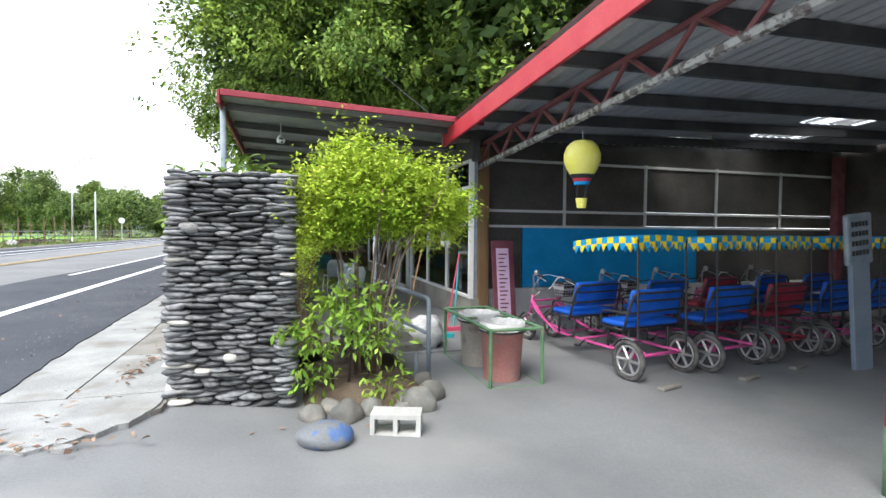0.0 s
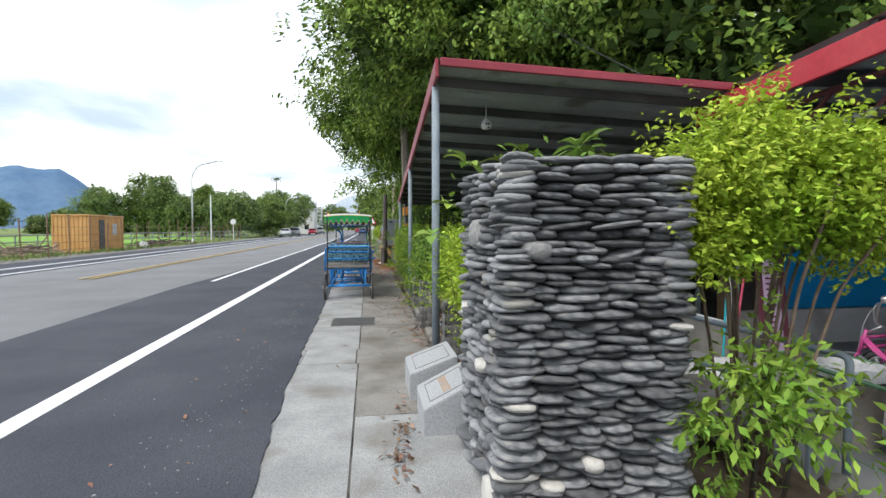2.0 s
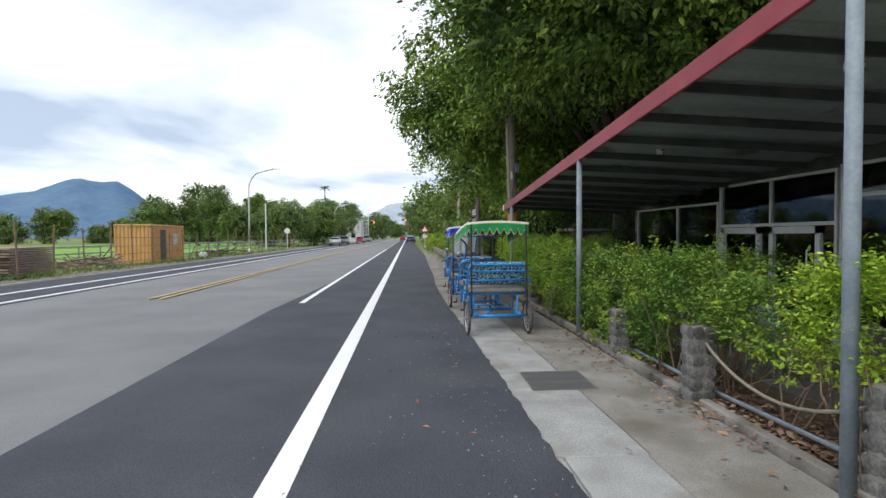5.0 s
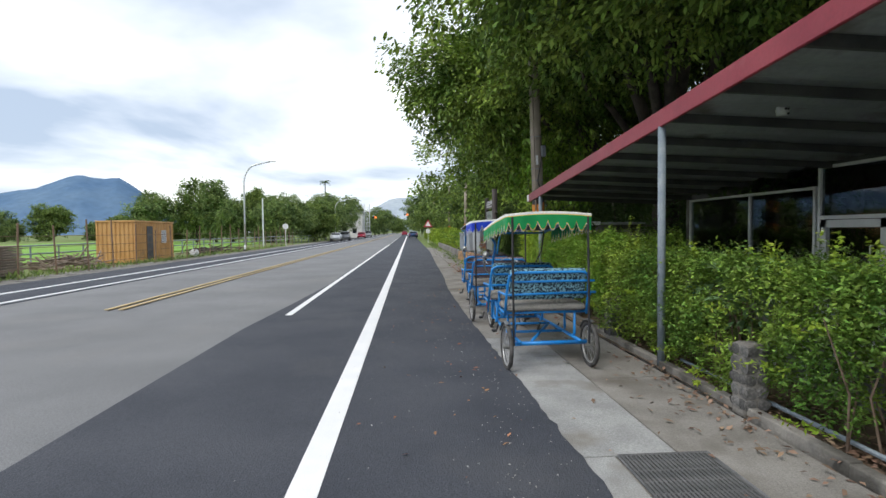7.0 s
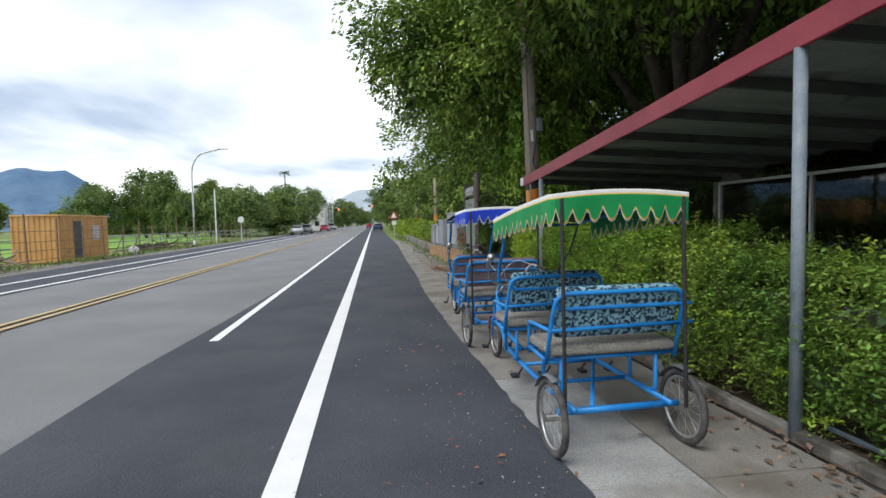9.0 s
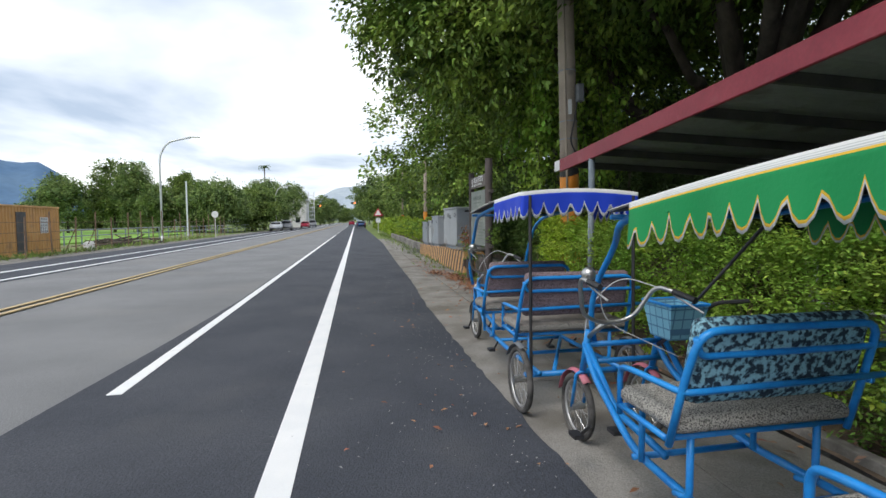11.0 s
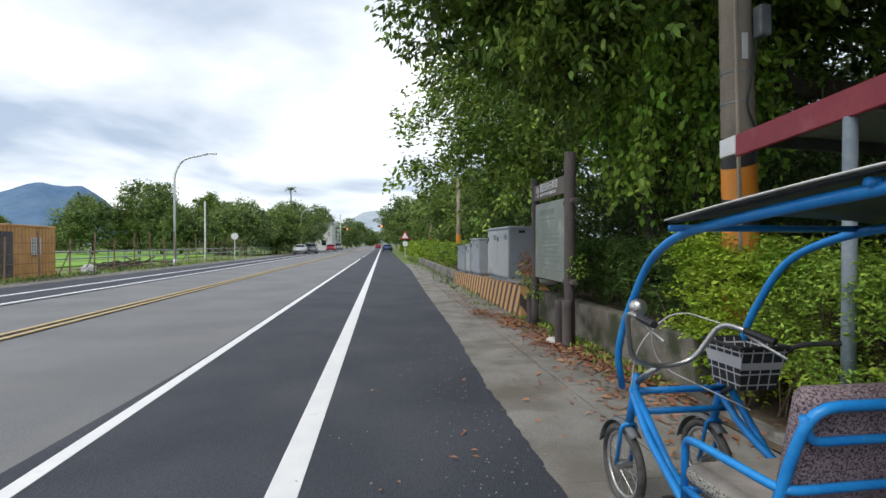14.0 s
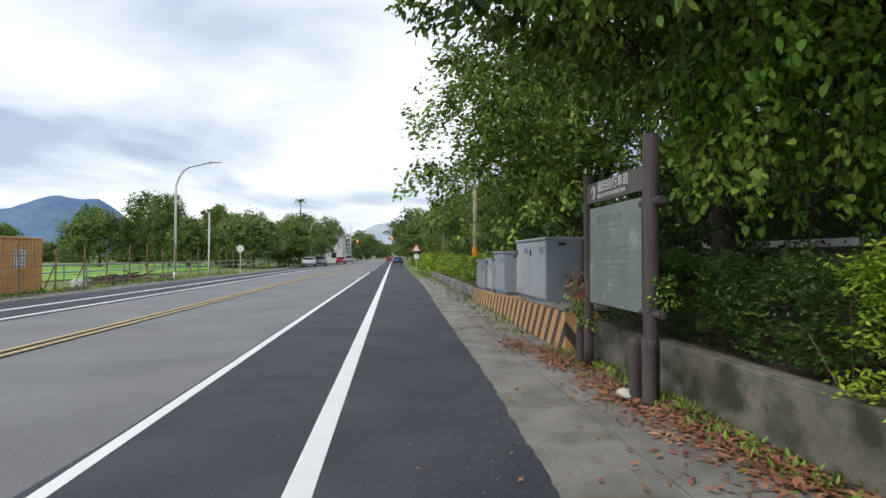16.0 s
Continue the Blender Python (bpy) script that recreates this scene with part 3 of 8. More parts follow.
def window_unit(name, y0, y1, z0, z1, mull, rails, label, door=False):
    w = thing(name, pose(XF, 0, 0), label, "door" if door else "window", kind="structure")
    f = 0.05
    part("window_frame", boxbm(-0.03, 0.06, y0, y0 + f, z0, z1, bevel=0.004), "alu", w)
    part("window_frame", boxbm(-0.03, 0.06, y1 - f, y1, z0, z1, bevel=0.004), "alu", w)
    part("window_frame", boxbm(-0.028, 0.058, y0 + f, y1 - f, z1 - f, z1, bevel=0.004), "alu", w)
    part("window_frame", boxbm(-0.028, 0.058, y0 + f, y1 - f, z0, z0 + f, bevel=0.004), "alu", w)
    ys = [y0 + f] + list(mull) + [y1 - f]
    zs = [z0 + f] + list(rails) + [z1 - f]
    for q in mull:
        part("mullion", boxbm(-0.025, 0.055, q - 0.025, q + 0.025, z0 + f, z1 - f), "alu", w)
    for q in rails:
        part("rail", boxbm(-0.022, 0.05, y0 + f, y1 - f, q - 0.03, q + 0.03), "alu", w)
    for a, b in zip(ys, ys[1:]):
        for c_, d in zip(zs, zs[1:]):
            p = part("pane", boxbm(0.01, 0.018, a + 0.005, b - 0.005, c_ + 0.005, d - 0.005), "glass", w)
            p.visible_shadow = False
    return w


window_unit("window_1", 10.95, 15.2, 0.25, 2.66, [12.3, 13.7], [2.18], "large tinted shop windows in aluminium frames")
d = window_unit("door_1", 15.25, 18.2, -0.2, 2.62, [16.7], [1.78], "double glass shop doors with transom panes", True)
window_unit("window_2", 18.25, 22.05, 0.25, 2.3, [19.9], [], "two tall dark shop windows")
for q in (15.55, 16.95):
    bm = bmesh.new()
    for a, b in ((q, q + 0.1), (q + 1.05, q + 1.15)):
        box(bm, -0.045, 0.03, a, b, -0.15, 1.74)
    box(bm, -0.045, 0.03, q, q + 1.15, 1.62, 1.74)
    box(bm, -0.045, 0.03, q, q + 1.15, -0.15, -0.02)
    leaf = part("door_leaf", bm, "alu", d)
    bm = bmesh.new()
    tube(bm, bend([(-0.05, q + 0.2, 1.0), (-0.1, q + 0.2, 1.0), (-0.1, q + 0.2, 1.35), (-0.05, q + 0.2, 1.35)], 0.03), 0.012, 8)
    part("door_handle", bm, "alu", leaf, "straight metal pull handle")

# ---- hall beside the driveway ----
hall = thing("hall_roof", pose(0, 0, 0), "open shed roof of metal sheet on dark purlins with a red fascia", "roof", kind="structure")


def hz(x, y):
    return 3.05 + 0.06 * (11 - y) + 0.03 * (x - 4.45)


HX0, HX1, HY0, HY1 = 4.45, 15.0, -9.0, 11.95
sky_spots = [(9.2, 10.25, 11.05, 11.5), (10.85, 12.25, 8.9, 9.7), (10.85, 12.25, 10.15, 10.75), (10.8, 12.3, 11.2, 11.72), (10.85, 12.25, 3.0, 5.0), (7.5, 8.9, -1.0, 1.5)]
bm = bmesh.new()
xs = np.arange(HX0, HX1 + 0.01, 0.105)
yc = sorted({HY0, HY1, *[v for s in sky_spots for v in s[2:]]})
for xa, xb in zip(xs, xs[1:]):
    for ya, yb in zip(yc, yc[1:]):
        if any(s[0] <= (xa + xb) / 2 <= s[1] and s[2] <= (ya + yb) / 2 <= s[3] for s in sky_spots):
            continue
        vs = [bm.verts.new((x, y, hz(x, y) + 0.12 + (0.02 if int(round((x - HX0) / 0.105)) % 2 else 0))) for x, y in ((xa, ya), (xb, ya), (xb, yb), (xa, yb))]
        bm.faces.new(vs)
bmesh.ops.remove_doubles(bm, verts=bm.verts[:], dist=0.001)
M["hall_sheet"] = mat("hall_sheet", (0.46, 0.48, 0.5), (0.56, 0.58, 0.6), rough=0.5, scale=1.5, fine=20, bump=0.1, c=(0.3, 0.29, 0.27), c_scale=1.5)
part("roof_sheet", bm, "hall_sheet", hall)
M["skylight"] = glass_mat("skylight", (0.9, 0.92, 0.9), 0.6)
for s in sky_spots:
    bm = bmesh.new()
    q = np.arange(s[0], s[1] + 0.05, 0.1)
    for xa, xb in zip(q, q[1:]):
        bm.faces.new([bm.verts.new((x, y, hz(x, y) + 0.125 + (0.02 if int(round((x - HX0) / 0.1)) % 2 else 0))) for x, y in ((xa, s[2]), (xb, s[2]), (xb, s[3]), (xa, s[3]))])
    sk = part("skylight", bm, "skylight", hall, "translucent ribbed plastic roof light")
    sk.visible_shadow = False
y = -8.5
while y < HY1:
    bm = bmesh.new()
    vs = []
    for x in (HX0 + 0.05, HX1):
        z = hz(x, y) + 0.115
        vs.append([bm.verts.new((x, y + dy, z + dz)) for dy, dz in ((-0.04, 0), (0.04, 0), (0.04, -0.16), (-0.04, -0.16))])
    for k in range(4):
        bm.faces.new((vs[0][k], vs[0][(k + 1) % 4], vs[1][(k + 1) % 4], vs[1][k]))
    bm.faces.new(vs[0]); bm.faces.new(vs[1][::-1])
    part("purlin", bm, "steel_dark", hall)
    y += 1.15
fascia("fascia", (4.45, 11.05, hz(4.45, 11.05) + 0.03), (4.45, HY0, hz(4.45, HY0) + 0.03), 0.23, "red_bright", hall, -0.05)
fascia("fascia_end", (4.44, 11.06, hz(4.45, 11.05) + 0.12), (4.95, 11.06, hz(4.45, 11.05) + 0.2), 0.28, "concrete", hall, 0.03)
# lattice beam behind the fascia
bm = bmesh.new()
bm2 = bmesh.new()


def chord(z_off, y):
    return (5.2, y, hz(4.45, y) - 0.1 + z_off)


tube(bm, [chord(0, 11.7), chord(0, -9)], 0.04, 6)
tube(bm2, [chord(-0.36, 11.7), chord(-0.36, -9)], 0.05, 6)
y, up = 11.6, True
while y > -8.5:
    tube(bm, [chord(0 if up else -0.36, y), chord(-0.36 if up else 0, y - 0.45)], 0.03, 6)
    y -= 0.45
    up = not up
part("lattice_beam", bm, "truss_red", hall)
M["chord_steel"] = mat("chord_steel", (0.42, 0.42, 0.42), (0.12, 0.10, 0.10), rough=0.6, scale=14, fine=60, bump=0.4, spread=(0.46, 0.56))
part("lower_chord", bm2, "chord_steel", hall, "weathered pale steel lower chord")
for (px, py, mt) in ((5.42, 11.62, "wood_post"), (5.3, -8.6, "steel_dark"), (14.6, 11.6, "truss_red"), (14.7, 3.0, "steel_dark")):
    part("post", boxbm(px - 0.11, px + 0.11, py - 0.09, py + 0.09, -0.25, hz(px, py) - 0.05, bevel=0.01), mt, hall)

wall_b = thing("wall_hall_back", pose(0, 11.8, 0), "partition of dark glazed panels above a blue board and white base", "wall", kind="structure")
M["dark_panel"] = mat("dark_panel", (0.075, 0.07, 0.066), (0.115, 0.107, 0.1), rough=0.2, scale=1.5, fine=20, bump=0.05)
M["blue_board"] = mat("blue_board", (0.0, 0.27, 0.62), (0.01, 0.32, 0.7), rough=0.6, scale=2, fine=20, bump=0.05)
M["white_wall"] = mat("white_wall", (0.6, 0.6, 0.59), (0.7, 0.7, 0.69), rough=0.8, scale=2, fine=30, bump=0.1, c=(0.4, 0.39, 0.36))
part("base_wall", boxbm(5.5, 15, 0, 0.14, -0.3, 0.3), "white_wall", wall_b)
part("blue_board", boxbm(6.35, 10.6, -0.012, 0.1, 0.32, 1.5), "blue_board", wall_b, "bright blue painted board")
part("dark_board", boxbm(10.62, 15, 0.0, 0.1, 0.32, 1.5), "dark_panel", wall_b)
part("dark_board", boxbm(5.55, 6.33, 0.0, 0.1, 0.32, 1.5), "dark_panel", wall_b)
for a, b in ((5.55, 7.25), (7.3, 9.2), (9.28, 11.1), (11.16, 13), (13.06, 15)):
    part("panel", boxbm(a, b, 0.02, 0.06, 1.56, 1.8), "dark_panel", wall_b)
    part("panel", boxbm(a, b, 0.02, 0.06, 1.86, 2.78), "dark_panel", wall_b)
    part("mullion", boxbm(b, b + 0.05, -0.02, 0.07, 1.5, 2.85), "alu", wall_b)
for z in (1.5, 1.8, 2.78):
    part("rail", boxbm(5.5, 15, -0.025, 0.075, z, z + 0.05), "alu", wall_b)
part("top_panel", boxbm(5.5, 15, 0.02, 0.08, 2.84, 3.5), "dark_panel", wall_b)
tagged(part("wall_hall_side", boxbm(15, 15.15, -9, 12, -0.3, 4.2), "dark_panel"), "dark far side wall of the shed", "wall", kind="structure")
tagged(part("wall_hall_south", boxbm(4.6, 15.15, -9.2, -9.02, -0.3, 4.6), "concrete_old"), "grey end wall of the shed", "wall", kind="structure")

# ---- pillar of stacked flat river stones ----
def stone_mesh(seed):
    rng = np.random.default_rng(seed)
    bm = bmesh.new()
    bmesh.ops.create_icosphere(bm, subdivisions=2, radius=0.5)
    for v in bm.verts:
        c = v.co
        k = 1 + 0.12 * noise.noise(c * 2.2 + Vector((seed, 0, 0)))
        v.co = Vector((math.copysign(abs(c.x * 2) ** 0.85 / 2, c.x), math.copysign(abs(c.y * 2) ** 0.7 / 2, c.y), math.copysign(abs(c.z * 2) ** 0.62 / 2.3, c.z))) * k
    me = bpy.data.meshes.new("flat_stone")
    bm.to_mesh(me)
    bm.free()
    for f in me.polygons:
        f.use_smooth = True
    me.materials.append(M["stone_dark"])
    return me


PX0, PX1, PY0, PY1, PZ0, PZ1 = 0.95, 1.93, 7.42, 8.5, -0.26, 1.9
pillar = thing("stone_pillar", pose(0, 0, 0), "square gate pillar of stacked flat grey river stones", "pillar")
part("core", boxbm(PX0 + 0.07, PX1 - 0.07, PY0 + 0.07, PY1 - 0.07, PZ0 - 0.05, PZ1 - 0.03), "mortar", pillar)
variants = [stone_mesh(k) for k in range(8)]
pale = stone_mesh(91)
pale.materials[0] = M["stone_pale"]
rounder = stone_mesh(92)
M["stone_mid"] = mat("stone_mid", (0.22, 0.22, 0.215), (0.34, 0.335, 0.32), rough=0.75, scale=7, fine=60, bump=0.5)
rounder.materials[0] = M["stone_mid"]
rest = bmesh.new()
rng = np.random.default_rng(77)
made = 0
for fi, (ax, ay, bx, by, nx, ny) in enumerate(((PX0, PY0, PX1, PY0, 0, -1), (PX0, PY1, PX0, PY0, -1, 0), (PX1, PY0, PX1, PY1, 1, 0), (PX1, PY1, PX0, PY1, 0, 1))):
    length = math.hypot(bx - ax, by - ay)
    z, row = PZ0, 0
    while z < PZ1 - 0.02:
        h = rng.uniform(0.034, 0.056)
        s = -0.03 + rng.uniform(-0.05, 0.03)
        while s < length - 0.03:
            w = rng.uniform(0.12, 0.28)
            if s + w > length + 0.06:
                w = length + 0.04 - s
            if w < 0.06:
                break
            cx, cy = ax + (bx - ax) / length * (s + w / 2), ay + (by - ay) / length * (s + w / 2)
            inn = 0.06 + rng.normal() * 0.018
            rot = math.atan2(by - ay, bx - ax)
            m = Matrix.LocRotScale((cx - nx * inn, cy - ny * inn, z + h * 0.5 + rng.normal() * 0.005),
                                   Euler((rng.normal() * 0.08, rng.normal() * 0.07, rot + rng.normal() * 0.1)),
                                   (w * 1.1, rng.uniform(0.17, 0.22), h * rng.uniform(0.95, 1.2)))
            if made < 300 and fi < 2 and (fi == 0 or z > 1.5):
                me = variants[rng.integers(8)]
                if rng.random() < 0.02:
                    me = pale
                ob = new("flat_stone", me)
                ob.parent = pillar
                ob.matrix_basis = m
                made += 1
            else:
                t = bmesh.new()
                t.from_mesh(variants[rng.integers(8)])
                t.transform(m)
                tmp = bpy.data.meshes.new("tmp")
                t.to_mesh(tmp)
                rest.from_mesh(tmp)
                bpy.data.meshes.remove(tmp)
                t.free()
            s += w * 0.99
        z += h * 0.97
        row += 1
r = part("flat_stones", rest, "stone_rest", pillar, smooth=True)
r["kind"] = "stuff"
for (x, z, w, h) in ((1.42, 0.3, 0.13, 0.09), (1.2, 0.2, 0.14, 0.06), (1.02, 0.63, 0.2, 0.06), (1.9, 1.02, 0.16, 0.05)):
    ob = new("pale_stone", pale)
    ob.parent = pillar
    ob.matrix_basis = Matrix.LocRotScale((x, PY0 + 0.02, z), Euler((0, 0.1, 0)), (w, 0.15, h))
for (y, z, w, h) in ((7.9, 0.72, 0.2, 0.1), (8.35, 1.0, 0.18, 0.1), (7.62, -0.02, 0.46, 0.4)):
    ob = new("pale_stone", pale)
    ob.parent = pillar
    ob.matrix_basis = Matrix.LocRotScale((PX0 + 0.01, y, z), Euler((0, 0.1, 1.57)), (w, 0.15, h))
ob = new("round_stone", rounder)
ob.parent = pillar
ob.matrix_basis = Matrix.LocRotScale((PX0 + 0.0, 7.99, 1.5), Euler((0, 0.1, 1.57)), (0.24, 0.16, 0.22))
ob = new("round_stone", rounder)
ob.parent = pillar
ob.matrix_basis = Matrix.LocRotScale((1.1, PY0 + 0.01, 1.43), Euler((0, 0.1, 0)), (0.17, 0.14, 0.11))
bm = bmesh.new()
for k in range(34):
    a = rng.uniform(0, 6.28); q = rng.uniform(0, 0.42)
    bmesh.ops.create_icosphere(bm, subdivisions=1, radius=0.5, matrix=Matrix.LocRotScale((1.47 + math.cos(a) * q, 7.96 + math.sin(a) * q, PZ1 - 0.03 + 0.05 * (0.45 - q)), Euler((0, 0, a)), (0.26, 0.18, 0.05)))
part("cap_stones", bm, "stone_rest", pillar, smooth=True)


def leafy(name, lobes, n, per, size, material, label, category, seed, stems=(), stem_mat="bark", droop=0.3, wide=0.45, spread=0.05, base=(0, 0, 0), low=-0.6, sprays=0, flat=1.0):
    rng = np.random.default_rng(seed)
    t = thing(name, pose(*base), label, category)
    bm = bmesh.new()
    for pts, rad in stems:
        tube(bm, bend([tuple(Vector(p) - Vector(base)) for p in pts], 0.1, 3), rad, 6)
    if stems:
        part("branchwork", bm, stem_mat, t, smooth=True)["kind"] = "stuff"
    else:
        bm.free()
    P, o = crown_points([(tuple(np.array(c) - np.array(base)), r) for c, r in lobes], n, per, spread, rng, low)
    if sprays:
        pick = P[rng.integers(0, len(P), sprays)]
        d = rng.normal(size=(sprays, 3)) * 0.6 + np.array([0, 0, 0.6])
        L = rng.uniform(0.06, 0.28, (sprays, 1))
        S = np.concatenate([pick + d * L * q for q in np.linspace(0, 1, 9) for _ in (0, 1)])
        P = np.concatenate([P, S + rng.normal(size=S.shape) * 0.006])
        o = np.concatenate([o, np.tile(d, (18, 1)) * 0.15])
    raw("foliage", leaf_verts(P, size, rng, droop, wide, o, flat), None, material, t)
    return t


def whorls(name, spots, n, size, material, parent, rng):
    """Broad arching leaves set in whorls round the ends of shoots."""
    V, F = [], []
    for c, r in spots:
        for _ in range(n):
            w = np.array(c) + rng.normal(size=3) * np.array(r)
            tilt = rng.normal(size=2) * 0.3
            m = rng.integers(5, 9)
            a0 = rng.uniform(0, 6.28)
            for k in range(m):
                a = a0 + k * 6.283 / m + rng.normal() * 0.15
                L = size * rng.uniform(0.7, 1.2)
                d = np.array([math.cos(a), math.sin(a), 0.25 + tilt[0] * math.cos(a) + tilt[1] * math.sin(a)])
                s = np.array([-math.sin(a), math.cos(a), rng.normal() * 0.2])
                b = len(V)
                for f, wd, dz in ((0.12, 0.02, 0.0), (0.35, 0.16, 0.02), (0.62, 0.2, -0.05), (0.85, 0.12, -0.2), (1.0, 0.01, -0.34)):
                    p = w + d * L * f + np.array([0, 0, dz * L])
                    V.append(tuple(p + s * L * wd + np.array([0, 0, 0.05 * L])))
                    V.append(tuple(p))
                    V.append(tuple(p - s * L * wd + np.array([0, 0, 0.05 * L])))
                for q in range(4):
                    for e in (0, 1):
                        i = b + q * 3 + e
                        F.append((i, i + 1, i + 4, i + 3))
    me = bpy.data.meshes.new(name)
    me.from_pydata(V, [], F)
    me.materials.append(M[material])
    for f in me.polygons:
        f.use_smooth = True
    ob = new(name, me)
    ob.parent = parent
    return ob


pp = leafy("pillar_plant", [((1.45, 8.0, 1.98), (0.24, 0.2, 0.1)), ((1.2, 8.35, 1.9), (0.2, 0.16, 0.14)), ((0.98, 8.6, 1.62), (0.24, 0.2, 0.2))], 14, 4, 0.09, "leaf_hedge", "broad-leaved plant growing over the stone pillar", "plant", 3,
      stems=(([(1.4, 8.6, 0.0), (1.3, 8.62, 1.0), (1.05, 8.6, 1.6)], 0.012), ([(1.3, 8.62, 1.0), (1.4, 8.2, 2.0)], 0.01)), droop=0.4, wide=0.5, spread=0.06, base=(1.4, 8.6, 0))
whorls("whorled_foliage", [((0.05, -0.6, 2.0), (0.2, 0.16, 0.06)), ((-0.2, -0.25, 1.9), (0.16, 0.12, 0.1)), ((-0.42, 0.0, 1.62), (0.17, 0.14, 0.15))], 5, 0.19, "leaf_hedge", pp, np.random.default_rng(33))["kind"] = "stuff"
M["twig"] = mat("twig", (0.15, 0.105, 0.075), (0.24, 0.175, 0.13), rough=0.95, scale=8, fine=50, bump=0.2)
M["leaf_bright"] = leaf_mat("leaf_bright", (0.15, 0.29, 0.035), (0.31, 0.45, 0.07), 0.36, 0.2)
# lime bush beside the pillar
st = []
rng = np.random.default_rng(9)
for k in range(15):
    a = rng.uniform(-0.25, 0.25); b = rng.uniform(-0.2, 0.2)
    st.append(([(2.65 + a * 0.5, 7.75 + b * 0.5, -0.1), (2.65 + a * 0.8, 7.75 + b, 0.6), (2.7 + a * 1.3, 7.75 + b * 1.4, 1.2), (2.75 + a * 2.6, 7.75 + b * 2.5, 1.8)], 0.011))
leafy("lime_bush", [((2.75, 7.75, 1.62), (0.62, 0.5, 0.3)), ((2.35, 7.7, 1.82), (0.42, 0.35, 0.2)), ((2.9, 7.7, 1.95), (0.4, 0.35, 0.16)), ((3.45, 7.75, 1.62), (0.3, 0.3, 0.14)), ((3.1, 7.75, 1.72), (0.5, 0.45, 0.28)), ((2.6, 7.8, 2.05), (0.35, 0.35, 0.2)), ((3.3, 7.7, 1.45), (0.32, 0.3, 0.18)), ((2.25, 7.65, 1.45), (0.3, 0.3, 0.2))],
      1050, 13, 0.05, "leaf_lime", "bushy lime-green shrub with bare lower stems", "shrub", 4, stems=st, stem_mat="twig", spread=0.06, base=(2.7, 7.75, -0.1), sprays=1500, flat=0.4)
leafy("broadleaf_shrub", [((2.2, 7.38, 0.5), (0.34, 0.22, 0.18)), ((2.65, 7.42, 0.5), (0.3, 0.22, 0.2)), ((2.45, 7.45, 0.75), (0.3, 0.2, 0.14)), ((2.75, 7.2, -0.02), (0.16, 0.12, 0.16)), ((2.1, 7.35, 0.15), (0.12, 0.1, 0.12))],
      100, 8, 0.09, "leaf_bright", "broad-leaved green shrub at the foot of the pillar", "shrub", 5, stems=(([(2.3, 7.5, -0.1), (2.28, 7.45, 0.5)], 0.014), ([(2.6, 7.5, -0.1), (2.7, 7.45, 0.6)], 0.014), ([(2.45, 7.55, -0.1), (2.5, 7.5, 0.9)], 0.014)),
      droop=0.55, wide=0.38, spread=0.07, base=(2.5, 7.5, -0.1), sprays=24)
# planter mound with boulders
bm = bmesh.new()
xs, ys = np.linspace(2.0, 3.25, 12), np.linspace(7.1, 9.4, 14)
gv = [[bm.verts.new((x, y, -0.22 + 0.2 * math.sin(math.pi * min(1, max(0, (x - 2.0) / 1.25))) ** 0.5 * min(1, (y - 7.1) * 3) + 0.02 * noise.noise((x * 6, y * 6, 0)))) for y in ys] for x in xs]
for i in range(11):
    for j in range(13):
        bm.faces.new((gv[i][j], gv[i + 1][j], gv[i + 1][j + 1], gv[i][j + 1]))
tagged(part("planter_soil", bm, "soil"), "mound of dark earth beside the pillar", "soil", kind="structure")
M["boulder"] = mat("boulder", (0.13, 0.135, 0.125), (0.25, 0.235, 0.21), rough=0.85, scale=3, fine=40, bump=0.5, vary=0.25)
for k, (x, y, s) in enumerate(((2.1, 7.1, 0.2), (2.38, 7.02, 0.24), (2.6, 7.14, 0.2), (2.86, 7.0, 0.18), (3.05, 7.15, 0.26), (3.22, 7.4, 0.24), (3.25, 7.75, 0.22), (2.95, 7.25, 0.2), (2.25, 7.25, 0.18))):
    bm = bmesh.new()
    bmesh.ops.create_icosphere(bm, subdivisions=3, radius=1)
    for v in bm.verts:
        v.co *= 1 + 0.25 * noise.noise(v.co * 1.3 + Vector((k * 3, 0, 0)))
        v.co = Vector((v.co.x * s * 0.62, v.co.y * s * 0.5, v.co.z * s * 0.52))
    ob = part("boulder", bm, "boulder", None, smooth=True)
    ob.matrix_basis = pose(x, y, -0.25 + s * 0.42, 0, 0, k * 40)
    tagged(ob, "rounded brown-grey boulder edging the planter", "boulder", "boulders round the planter")
# hollow concrete block and painted stone
bm = bmesh.new()
for a, b in ((-0.2, -0.165), (-0.0175, 0.0175), (0.165, 0.2)):
    box(bm, a, b, -0.1, 0.1, 0.035, 0.155)
box(bm, -0.2, 0.2, -0.1, 0.1, 0.0, 0.035)
box(bm, -0.2, 0.2, -0.1, 0.1, 0.155, 0.19)
M["block"] = mat("block", (0.42, 0.42, 0.40), (0.55, 0.55, 0.53), rough=0.95, scale=8, fine=90, bump=0.6)
ob = part("concrete_block", bm, "block")
ob.matrix_basis = pose(2.73, 6.66, -0.222, 0, 0, -19)
tagged(ob, "pale hollow concrete block lying on its side", "block")
M["stone_blue"] = mat("stone_blue", (0.16, 0.17, 0.18), (0.07, 0.14, 0.32), rough=0.7, scale=8, fine=40, bump=0.4, spread=(0.5, 0.6))
bm = bmesh.new()
bmesh.ops.create_icosphere(bm, subdivisions=3, radius=1)
for v in bm.verts:
    v.co *= 1 + 0.12 * noise.noise(v.co * 1.5)
    v.co = Vector((v.co.x * 0.22, v.co.y * 0.19, v.co.z * 0.105))
